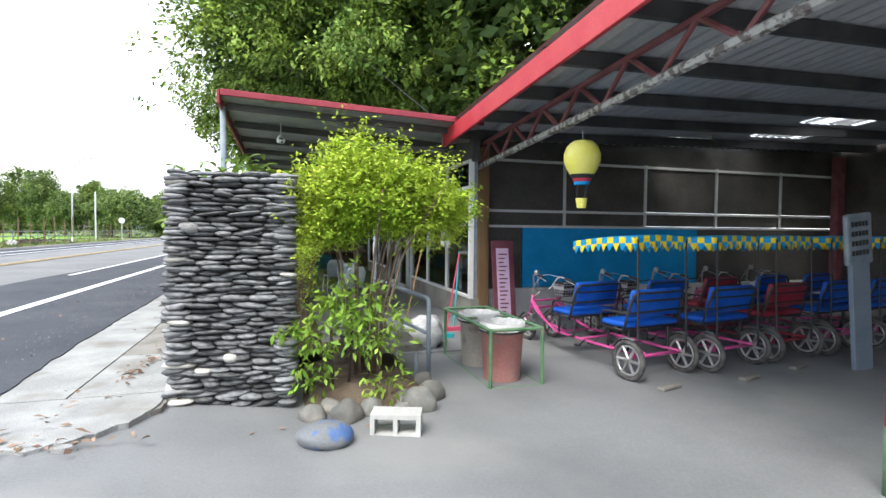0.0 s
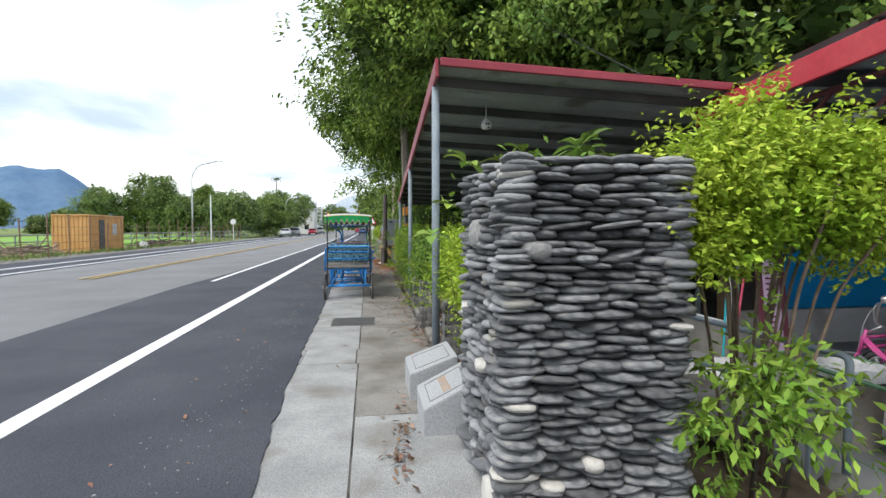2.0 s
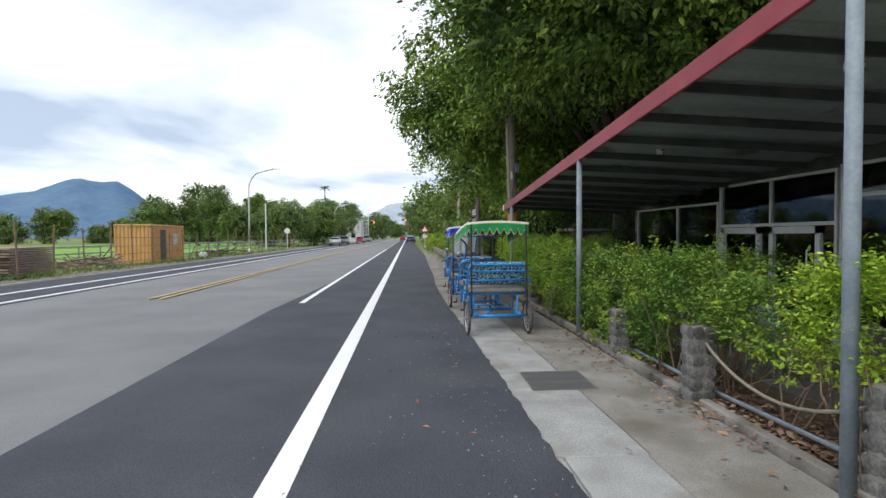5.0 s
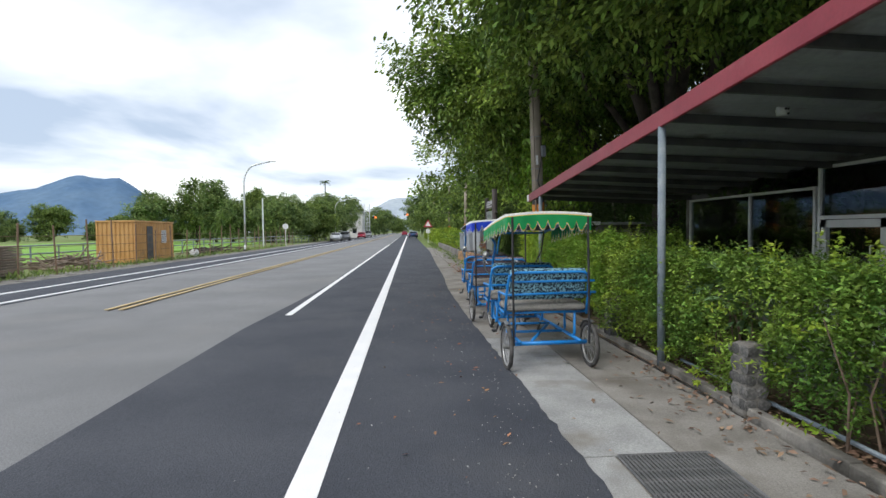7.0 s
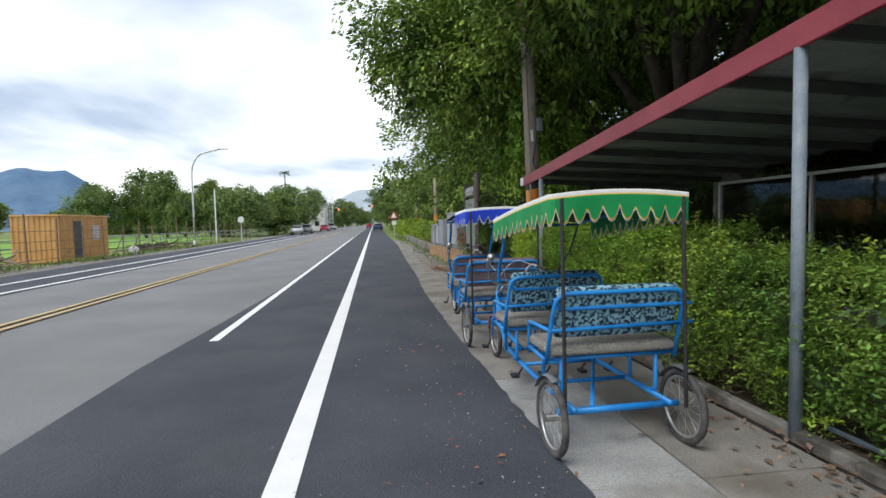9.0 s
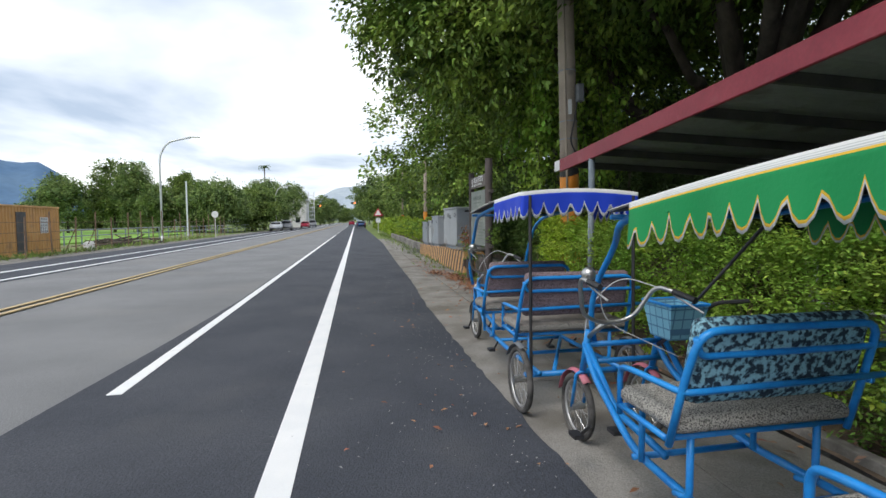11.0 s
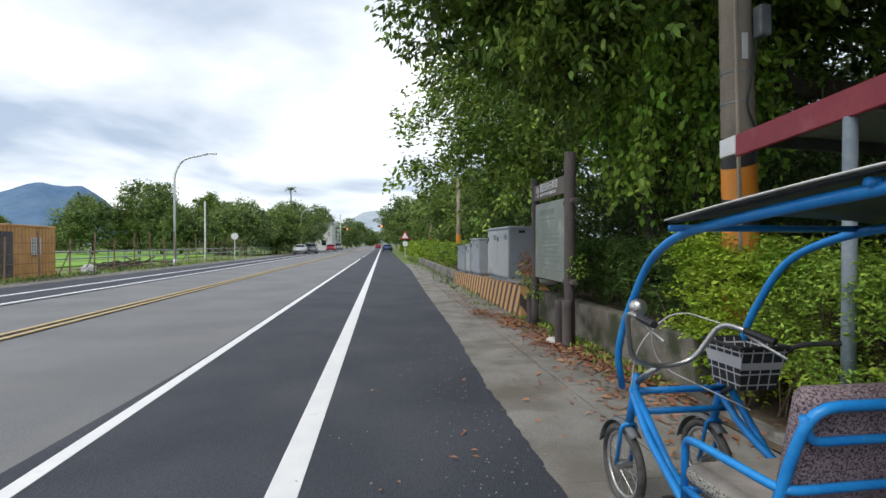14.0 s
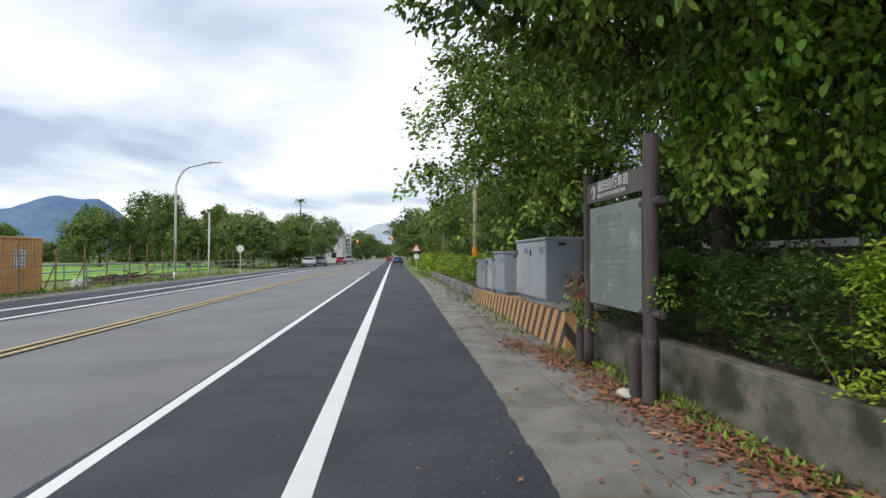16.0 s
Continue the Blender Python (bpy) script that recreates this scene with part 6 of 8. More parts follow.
# retaining wall, striped barrier and cabinets
M["concrete_mossy"] = mat("concrete_mossy", (0.12, 0.105, 0.085), (0.22, 0.20, 0.17), rough=0.95, scale=2.5, fine=40, bump=0.9, c=(0.05, 0.06, 0.032), c_scale=2.2, c_at=(0.44, 0.62))
tagged(part("wall_retaining", boxbm(1.32, 1.56, 23.9, 29.38, -0.1, 0.6, bevel=0.02), "concrete_mossy"), "stained old concrete retaining wall", "wall", kind="structure")
bm = bmesh.new()
prism(bm, [(1.56, 23.9), (9, 23.9), (9, 60), (1.75, 60), (1.75, 29.4), (1.56, 29.4)], -0.05, 0.5)
tagged(part("bank", bm, "soil"), "earth bank behind the retaining wall", "ground", kind="structure")


def stripe_mat():
    m = mat("barrier_stripes", (0.62, 0.34, 0.12), (0.55, 0.33, 0.16), rough=0.8, scale=3, fine=60, bump=0.3)
    n, l = m.node_tree.nodes, m.node_tree.links
    p = n["Principled BSDF"]
    col = p.inputs["Base Color"].links[0].from_socket
    tc = n.new("ShaderNodeTexCoord"); sp = n.new("ShaderNodeSeparateXYZ")
    l.new(tc.outputs["Object"], sp.inputs[0])
    a = n.new("ShaderNodeMath"); a.operation = "MULTIPLY_ADD"; a.inputs[1].default_value = 0.75
    l.new(sp.outputs[2], a.inputs[0]); l.new(sp.outputs[1], a.inputs[2])
    x = n.new("ShaderNodeMath"); x.operation = "ADD"
    l.new(a.outputs[0], x.inputs[0]); l.new(sp.outputs[0], x.inputs[1])
    b = n.new("ShaderNodeMath"); b.operation = "MULTIPLY"; b.inputs[1].default_value = 2.35
    f = n.new("ShaderNodeMath"); f.operation = "FRACT"
    c_ = n.new("ShaderNodeMath"); c_.operation = "LESS_THAN"; c_.inputs[1].default_value = 0.46
    l.new(x.outputs[0], b.inputs[0]); l.new(b.outputs[0], f.inputs[0]); l.new(f.outputs[0], c_.inputs[0])
    mx = n.new("ShaderNodeMixRGB")
    mx.inputs[2].default_value = (0.085, 0.065, 0.055, 1)
    l.new(c_.outputs[0], mx.inputs[0]); l.new(col, mx.inputs[1]); l.new(mx.outputs[0], p.inputs["Base Color"])
    return m


M["barrier_stripes"] = stripe_mat()
bm = bmesh.new()
vs = [bm.verts.new(p) for p in ((1.0, 29.42, -0.05), (1.72, 29.42, -0.05), (1.72, 39.4, -0.05), (1.0, 39.4, -0.05), (1.0, 29.42, 0.69), (1.72, 29.42, 0.69), (1.72, 39.4, 0.45), (1.0, 39.4, 0.45))]
for f in ((0, 3, 2, 1), (4, 5, 6, 7), (0, 1, 5, 4), (1, 2, 6, 5), (2, 3, 7, 6), (3, 0, 4, 7)):
    bm.faces.new([vs[i] for i in f])
bmesh.ops.bevel(bm, geom=bm.edges[:], offset=0.015, segments=2, affect="EDGES")
barrier = thing("cabinet_plinth", pose(0, 0, 0), "concrete plinth painted with yellow and black warning stripes", "plinth")
part("base", bm, "barrier_stripes", barrier)
part("cap_slab", boxbm(0.98, 1.75, 29.4, 30.5, 0.695, 0.76, bevel=0.01), "concrete", barrier)
M["cabinet"] = mat("cabinet", (0.26, 0.29, 0.32), (0.31, 0.34, 0.37), rough=0.5, scale=1.5, fine=40, bump=0.06, c=(0.22, 0.22, 0.21), c_scale=1.5)
M["cabinet_light"] = mat("cabinet_light", (0.36, 0.38, 0.39), (0.42, 0.44, 0.45), rough=0.5, scale=1.5, fine=40, bump=0.06, c=(0.3, 0.3, 0.29), c_scale=1.5)
for y0, y1, z1, mt, lb in ((30.65, 33.05, 1.98, "cabinet_light", "large grey metal utility cabinet on the striped plinth"), (34.3, 35.85, 1.74, "cabinet", "grey metal utility cabinet on the striped plinth"), (36.0, 36.85, 1.56, "cabinet_light", "narrow grey utility cabinet on the striped plinth"), (37.2, 38.9, 1.5, "cabinet", "dark grey utility cabinet on the striped plinth")):
    zb = 0.69 - 0.024 * (y0 - 29.4)
    c_ = thing("utility_cabinet", pose(0, 0, 0), lb, "cabinet", "utility cabinets in a row")
    part("body", boxbm(1.07, 1.78, y0 + 0.02, y1 - 0.02, zb + 0.08, z1 - 0.05, bevel=0.01), "cabinet", c_)
    part("roof", boxbm(1.03, 1.82, y0, y1, z1 - 0.05, z1, bevel=0.012), mt, c_)
    part("plinth", boxbm(1.12, 1.74, y0 + 0.06, y1 - 0.06, zb - 0.03, zb + 0.08), "galv", c_)
    nd = 2 if y1 - y0 > 2 else 1
    for k in range(nd):
        a = y0 + 0.05 + k * (y1 - y0 - 0.1) / nd
        b = a + (y1 - y0 - 0.1) / nd - 0.012
        dr = part("door", boxbm(1.052, 1.068, a, b, zb + 0.12, z1 - 0.08, bevel=0.004), mt, c_)
        part("handle", boxbm(1.03, 1.052, b - 0.14, b - 0.1, (zb + z1) / 2 + 0.3, (zb + z1) / 2 + 0.42, bevel=0.005), "black", dr)
        for q in range(6):
            part("louvre", boxbm(1.046, 1.053, a + 0.12, a + 0.4, z1 - 0.2 - q * 0.022, z1 - 0.19 - q * 0.022), "steel_dark", dr)
    part("vent", boxbm(1.3, 1.45, y0 + 0.014, y0 + 0.021, z1 - 0.16, z1 - 0.1), "black", c_)

# information board on log posts
M["log"] = mat("log", (0.055, 0.047, 0.046), (0.11, 0.092, 0.088), rough=0.9, scale=5, fine=30, bump=1.0, stretch=(1, 1, 0.2))
M["board_brown"] = mat("board_brown", (0.115, 0.10, 0.088), (0.145, 0.125, 0.11), rough=0.7, scale=4, fine=40, bump=0.2)
M["board_panel"] = mat("board_panel", (0.17, 0.195, 0.175), (0.23, 0.255, 0.23), rough=0.35, scale=2, fine=30, bump=0.05, c=(0.33, 0.35, 0.31), c_scale=3)
M["faded_ink"] = mat("faded_ink", (0.16, 0.19, 0.17), (0.2, 0.23, 0.2), rough=0.5, scale=20, fine=40, bump=0.0)
M["faded_line"] = mat("faded_line", (0.42, 0.45, 0.41), (0.36, 0.39, 0.35), rough=0.5, scale=20, fine=40, bump=0.0)
board = thing("information_board", pose(0, 0, 0), "weathered cycle path information board on brown log posts", "information board")


def log(name, x, y, z0, z1, r, parent, seed):
    bm = bmesh.new()
    pts = [(x + 0.01 * noise.noise((z * 2, seed, 0)), y + 0.01 * noise.noise((z * 2, seed, 4)), z) for z in np.linspace(z0, z1, 9)]
    tube(bm, pts, [r * (1 + 0.06 * noise.noise((z * 4, seed, 1))) for z in np.linspace(z0, z1, 9)], 14)
    return part(name, bm, "log", parent, smooth=True)


BY0, BY1 = 26.6, 28.25
log("log_post", 0.96, 26.48, -0.05, 2.95, 0.085, board, 1)
log("log_post", 1.0, 28.38, -0.05, 2.78, 0.07, board, 2)
log("short_log", 0.88, 26.38, -0.05, 0.72, 0.075, board, 3)
log("short_log", 0.84, 26.6, -0.05, 0.7, 0.07, board, 4)
log("short_log", 0.96, 28.6, -0.05, 0.6, 0.06, board, 5)
for z in (0.98, 2.2):
    part("cross_log", tube(bmesh.new(), [(0.98, 26.72, z), (0.96, 26.24, z + 0.01)], 0.045, 10), "log", board)
part("header_board", boxbm(0.955, 0.985, BY0, BY1 + 0.06, 2.36, 2.64, bevel=0.006), "board_brown", board)
pn = part("panel", boxbm(0.95, 0.965, BY0 + 0.08, BY1 - 0.05, 0.96, 2.28, bevel=0.004), "board_panel", board, "faded grey-green map panel")


def words(s, y, z, size, depth=0.002, m="paint_white", parent=None):
    cu = bpy.data.curves.new("lettering", "FONT")
    cu.body, cu.size, cu.extrude, cu.align_x = s, size, depth, "LEFT"
    ob = new("lettering", cu)
    ob.matrix_basis = Matrix.Translation((0.952, y, z)) @ Matrix(((0, 0, -1, 0), (-1, 0, 0, 0), (0, 1, 0, 0), (0, 0, 0, 1)))
    bpy.context.view_layer.update()
    me = bpy.data.meshes.new_from_object(ob)
    mb = ob.matrix_basis.copy()
    bpy.data.objects.remove(ob)
    me.materials.clear()
    me.materials.append(M[m])
    o = new("lettering", me)
    o.matrix_basis = mb
    o.parent = parent
    o["kind"] = "stuff"
    return o


words("龍田自行車道", 27.93, 2.5, 0.155, parent=board)
words("BIKE PATH OF LONGTIAN", 27.93, 2.41, 0.072, parent=board)
bm = bmesh.new()
tube(bm, [(0.952, 28.08 + 0.06 * math.cos(a), 2.5 + 0.09 * math.sin(a)) for a in np.linspace(0, 5.5, 14)], 0.007, 4)
tube(bm, [(0.952, 28.08, 2.41), (0.952, 28.06, 2.56)], 0.006, 4)
part("emblem", bm, "paint_white", board)
rng = np.random.default_rng(6)
bm = bmesh.new()
for k in range(6):
    box(bm, 0.944, 0.949, 27.85 - k * 0.13, 27.94 - k * 0.13, 2.06, 2.16)
box(bm, 0.944, 0.949, 27.15, 27.95, 1.98, 2.005)
for k in range(9):
    a = rng.uniform(26.8, 27.1); b = rng.uniform(27.6, 28.0)
    box(bm, 0.944, 0.949, a, b, 1.72 - k * 0.075, 1.735 - k * 0.075)
box(bm, 0.944, 0.949, 26.75, 27.05, 1.03, 1.04)
part("faded_print", bm, "faded_ink", pn)
bm = bmesh.new()
for k in range(7):
    y = rng.uniform(26.75, 27.6)
    z = rng.uniform(1.35, 1.75)
    tube(bm, [(0.947, y, z), (0.947, y + rng.uniform(0.1, 0.5), z + rng.normal() * 0.02)], 0.004, 4)
tube(bm, [(0.947, 26.95, 1.35), (0.947, 26.9, 1.7), (0.947, 26.85, 1.9)], 0.004, 4)
part("map_line", bm, "faded_line", pn)
leafy("climber", [((1.0, 28.45, 0.75), (0.1, 0.16, 0.25)), ((0.95, 28.65, 0.95), (0.12, 0.16, 0.16))], 40, 7, 0.08, "leaf_hedge", "green creeper at the board's post", "plant", 71, base=(1.0, 28.2, 0), spread=0.06)
leafy("dry_fern", [((0.95, 28.6, 1.15), (0.12, 0.18, 0.2))], 26, 7, 0.12, "leaf_dry", "withered brown fern hanging beside the board", "plant", 72, base=(1.0, 28.4, 0), spread=0.06, droop=0.9, wide=0.3)
leafy("climber", [((1.02, 26.38, 1.2), (0.12, 0.14, 0.16))], 24, 7, 0.07, "leaf_hedge", "small green creeper on the log post", "plant", 73, base=(1.05, 26.1, 0), spread=0.05)
bm = bmesh.new()
bmesh.ops.create_icosphere(bm, subdivisions=2, radius=0.11)
for v in bm.verts:
    v.co = Vector((v.co.x, v.co.y * 1.1, v.co.z * 0.6 + 0.05)) * (1 + 0.2 * noise.noise(v.co * 9))
ob = part("pale_rock", bm, "stone_pale", None, smooth=True)
ob.matrix_basis = pose(0.78, 26.7, 0)
tagged(ob, "pale rounded stone at the foot of the board", "stone")

hut = thing("garden_hut", pose(5.3, 28.4, 0.4), "low grey hut with a pale roof edge behind the hedge", "hut")
part("wall", boxbm(0, 2.6, 0, 3.2, -0.1, 1.38, bevel=0.01), "concrete_old", hut)
part("roof", boxbm(-0.25, 2.85, -0.3, 3.5, 1.385, 1.47, bevel=0.01), "sheet_under", hut)
part("roof_edge", boxbm(-0.27, -0.252, -0.32, 3.52, 1.37, 1.5), "alu", hut)

# utility pole with warning bands
M["pole_concrete"] = mat("pole_concrete", (0.25, 0.21, 0.17), (0.33, 0.28, 0.23), rough=0.9, scale=2, fine=50, bump=0.3, c=(0.18, 0.16, 0.14), c_scale=3)
M["band_orange"] = mat("band_orange", (0.7, 0.24, 0.02), (0.62, 0.25, 0.05), rough=0.5, scale=4, fine=40, bump=0.1)
upole = thing("utility_pole", pose(1.74, 23.72, 0, 0, -1.8, 0), "tall concrete utility pole with black and orange bands", "utility pole")
part("shaft", tube(bmesh.new(), [(0, 0, -0.1), (0, 0, 11)], [0.17, 0.1], 18), "pole_concrete", upole, smooth=True)
for k in range(6):
    z = 0.85 + k * 0.3
    r = 0.172 - 0.07 * z / 11 + 0.003
    bm = bmesh.new()
    A = []
    for j in range(19):
        a = 2 * math.pi * j / 18
        dz = 0.05 * math.sin(a + 1.0)
        A.append((bm.verts.new((r * math.cos(a), r * math.sin(a), z + dz)), bm.verts.new((r * math.cos(a), r * math.sin(a), z + 0.3 + dz))))
    for p, q in zip(A, A[1:]):
        bm.faces.new((p[0], q[0], q[1], p[1]))
    part("band", bm, "black" if k % 2 else "band_orange", upole, "orange warning band" if not k % 2 else "", smooth=True)
part("meter_box", boxbm(0.08, 0.2, -0.24, -0.12, 3.55, 3.85, bevel=0.02), "fender", upole)
part("label_plate", boxbm(-0.06, 0.0, -0.165, -0.158, 3.35, 3.6), "alu", upole)
for z in (2.95, 3.25, 4.1):
    part("clamp", tube(bmesh.new(), [(0.152 * math.cos(a), 0.152 * math.sin(a), z) for a in np.linspace(0, 6.283, 19)[:-1]], 0.008, 5, closed=True), "galv", upole)
part("conduit", tube(bmesh.new(), bend([(0.1, -0.16, 3.55), (0.02, -0.19, 3.2), (-0.05, -0.18, 2.9), (0.05, -0.17, 2.7)], 0.1, 5), 0.012, 6), "black", upole)
part("conduit", tube(bmesh.new(), [(-0.1, -0.13, 1.5), (-0.07, -0.1, 8)], 0.02, 6), "pole_concrete", upole)
ob = part("overhead_cable", tube(bmesh.new(), [(1.6, 23.6, 8.5), (3.5, 14, 5.2), (4.5, 11.5, 3.4)], 0.008, 5), "black")
tagged(ob, "thin black cable from the pole to the roof", "cable")

# under the canopy
for x, y in ((1.82, 11.64), (2.3, 15.6)):
    lamp = thing("canopy_lamp", pose(x, y, 0), "round white lamp holder hanging under the canopy", "lamp", "lamps under the canopy")
    zt = roof_z(x, y) - 0.02
    part("stem", tube(bmesh.new(), [(0, 0, zt), (0, 0, 2.98)], 0.008, 6), "alu", lamp)
    part("holder", tube(bmesh.new(), [(0, 0, 3.0), (0, 0, 2.96), (0, -0.02, 2.92), (0, -0.02, 2.86)], [0.02, 0.05, 0.07, 0.06], 16), "alu", lamp, smooth=True)
    bm = bmesh.new()
    for a in (-0.5, 0.5, 2.6):
        bmesh.ops.create_uvsphere(bm, u_segments=8, v_segments=6, radius=0.014, matrix=Matrix.Translation((0.03 * math.sin(a), -0.085, 2.89 + 0.03 * math.cos(a))))
    part("socket_hole", bm, "black", lamp)
for y in (12.0, 12.35, 13.3):
    tagged(part("paper_notice", boxbm(XF - 0.036, XF - 0.033, y, y + 0.25, 1.1, 1.45), "white_wall"), "white paper notice taped to the window", "notice")
M["chair_white"] = mat("chair_white", (0.5, 0.58, 0.6), (0.58, 0.65, 0.66), rough=0.4, scale=3, fine=30, bump=0.05)


def chair(x, y, a, m, label):
    c_ = thing("plastic_chair", pose(x, y, -0.2, 0, 0, a), label, "chair", "plastic chairs under the canopy")
    part("seat", boxbm(-0.22, 0.22, -0.22, 0.2, 0.42, 0.45, bevel=0.014), m, c_)
    bm = bmesh.new()
    rows = []
    for z, w, yy in ((0.45, 0.2, 0.2), (0.6, 0.23, 0.24), (0.75, 0.23, 0.27), (0.86, 0.16, 0.29)):
        rows.append([bm.verts.new((xx, yy - 0.25 * xx * xx, z)) for xx in np.linspace(-w, w, 7)])
    for p, q in zip(rows, rows[1:]):
        for j in range(6):
            bm.faces.new((p[j], p[j + 1], q[j + 1], q[j]))
    bk = part("backrest", bm, m, c_, smooth=True)
    bk.modifiers.new("shell", "SOLIDIFY").thickness = 0.012
    for dx, dy in ((-0.2, -0.2), (0.2, -0.2), (-0.2, 0.2), (0.2, 0.2)):
        part("leg", tube(bmesh.new(), [(dx, dy, 0.43), (dx * 1.15, dy * 1.15, 0)], 0.018, 6), m, c_)


M["chair_teal"] = mat("chair_teal", (0.05, 0.22, 0.25), (0.07, 0.27, 0.3), rough=0.4, scale=3, fine=30, bump=0.05)
for x, y, a, m in ((3.2, 13.5, 200, "chair_white"), (3.3, 14.8, 170, "chair_white"), (3.1, 16.2, 190, "chair_white"), (3.0, 19.0, 200, "chair_teal")):
    chair(x, y, a, m, "pale plastic chair under the canopy" if "white" in m else "teal plastic chair under the canopy")

# ---- things in and before the shed ----
M["balloon_yellow"] = mat("balloon_yellow", (0.75, 0.7, 0.12), (0.8, 0.74, 0.2), rough=0.5, scale=3, fine=30, bump=0.1)
M["balloon_red"] = mat("balloon_red", (0.5, 0.03, 0.06), (0.45, 0.04, 0.08), rough=0.5, scale=3, fine=30, bump=0.1)
bal = thing("balloon_lantern", pose(5.25, 8.0, 0.28) @ Matrix.Diagonal((0.82, 0.82, 0.84, 1)), "yellow hot-air-balloon lantern with a small basket", "lantern")


def lathe(prof, seg=24):
    bm = bmesh.new()
    rings = [[bm.verts.new((r * math.cos(2 * math.pi * k / seg), r * math.sin(2 * math.pi * k / seg), z)) for k in range(seg)] for r, z in prof]
    for A, B in zip(rings, rings[1:]):
        for k in range(seg):
            bm.faces.new((A[k], A[(k + 1) % seg], B[(k + 1) % seg], B[k]))
    return bm


part("envelope", lathe([(0.02, 2.66), (0.14, 2.64), (0.22, 2.57), (0.262, 2.46), (0.26, 2.36), (0.22, 2.25), (0.17, 2.17)]), "balloon_yellow", bal, smooth=True)
part("black_band", lathe([(0.172, 2.172), (0.15, 2.13), (0.14, 2.115)]), "black", bal, smooth=True)
part("red_band", lathe([(0.14, 2.115), (0.12, 2.07)]), "balloon_red", bal, smooth=True)
part("blue_band", lathe([(0.12, 2.07), (0.105, 2.03)]), "blue_board", bal, smooth=True)
bm = bmesh.new()
for k in range(4):
    a = k * math.pi / 2 + 0.4
    tube(bm, [(0.1 * math.cos(a), 0.1 * math.sin(a), 2.03), (0.07 * math.cos(a), 0.07 * math.sin(a), 1.83)], 0.007, 5)
part("rope", bm, "black", bal)
part("basket", lathe([(0.0, 1.7), (0.065, 1.7), (0.085, 1.84), (0.07, 1.84), (0.0, 1.72)], 16), "balloon_yellow", bal)
part("hook", tube(bmesh.new(), [(0, 0, 2.66), (0, 0, 2.8)], 0.006, 5), "galv", bal)
M["purple"] = mat("purple", (0.12, 0.03, 0.05), (0.16, 0.05, 0.07), rough=0.6, scale=4, fine=40, bump=0.1)
M["mauve"] = mat("mauve", (0.5, 0.36, 0.52), (0.56, 0.42, 0.57), rough=0.6, scale=4, fine=40, bump=0.1)
lean = pose(5.6, 10.9, -0.23, -8, 0, 0)
pb = thing("price_board", lean, "tall dark red board with a pale mauve notice", "notice board")
part("backing", boxbm(-0.2, 0.22, 0, 0.03, 0, 1.5, bevel=0.005), "purple", pb)
nt = part("notice", boxbm(-0.12, 0.12, -0.008, -0.001, 0.15, 1.36), "mauve", pb)
bm = bmesh.new()
for k in range(15):
    box(bm, -0.08, 0.02 + 0.06 * ((k * 7) % 3) / 2, -0.012, -0.0085, 0.22 + k * 0.073, 0.245 + k * 0.073)
part("print", bm, "purple", nt)
M["teal"] = mat("teal", (0.02, 0.35, 0.42), (0.03, 0.4, 0.46), rough=0.4, scale=4, fine=30, bump=0.05)
M["pinkred"] = mat("pinkred", (0.5, 0.06, 0.12), (0.55, 0.1, 0.16), rough=0.4, scale=4, fine=30, bump=0.05)
for (x, y, mt, hd, lb, ln) in ((4.2, 10.0, "pinkred", "teal", "broom with a red handle leaning on the glass", 0.25), (4.5, 10.5, "teal", "pinkred", "mop with a teal handle leaning on the glass", 0.12), (3.7, 10.6, "wood_post", "wood_post", "wooden broom leaning by the glass wall", 0.3)):
    b = thing("broom", pose(x, y, -0.22), lb, "broom", "brooms by the glass wall")
    part("handle", tube(bmesh.new(), [(0, 0, 0.06), (ln, 0.1, 1.3)], 0.013, 8), mt, b)
    part("head", boxbm(-0.13, 0.13, -0.03, 0.03, 0.0, 0.09, bevel=0.015), hd, b)
bm = bmesh.new()
bmesh.ops.create_icosphere(bm, subdivisions=3, radius=0.3)
for v in bm.verts:
    v.co *= 1 + 0.22 * noise.noise(v.co * 6)
    v.co.z = max(-0.2, v.co.z * 0.85)
ob = part("white_sack", bm, "bag", None, smooth=True)
ob.matrix_basis = pose(3.75, 9.6, -0.02)
tagged(ob, "bulging pale plastic sack on the floor", "sack")
side = thing("wall_side_glass", pose(0, 0, 0), "low glazed screen at the corner of the shop", "wall", kind="structure")
for y in (10.98, 11.75):
    part("mullion", boxbm(5.02, 5.08, y, y + 0.05, -0.24, 2.9), "galv", side)
part("rail", boxbm(5.02, 5.08, 11.03, 11.75, 1.0, 1.05), "alu", side)
M["sign_grey"] = mat("sign_grey", (0.16, 0.20, 0.25), (0.2, 0.24, 0.29), rough=0.5, scale=3, fine=40, bump=0.1)
gs = thing("standing_sign", pose(8.62, 7.05, -0.235, 0, -6, 0), "tall grey standing sign with a pale header panel", "sign")
part("stand", boxbm(-0.14, 0.16, -0.03, 0.03, 0, 1.35, bevel=0.01), "sign_grey", gs)
hp = part("header", boxbm(-0.2, 0.22, -0.035, 0.035, 1.3, 1.92, bevel=0.03), "galv", gs)
bm = bmesh.new()
for k in range(4):
    for j in range(5):
        box(bm, -0.14 + j * 0.058, -0.1 + j * 0.058, -0.042, -0.0355, 1.42 + k * 0.115, 1.48 + k * 0.115)
part("lettering", bm, "black", hp)
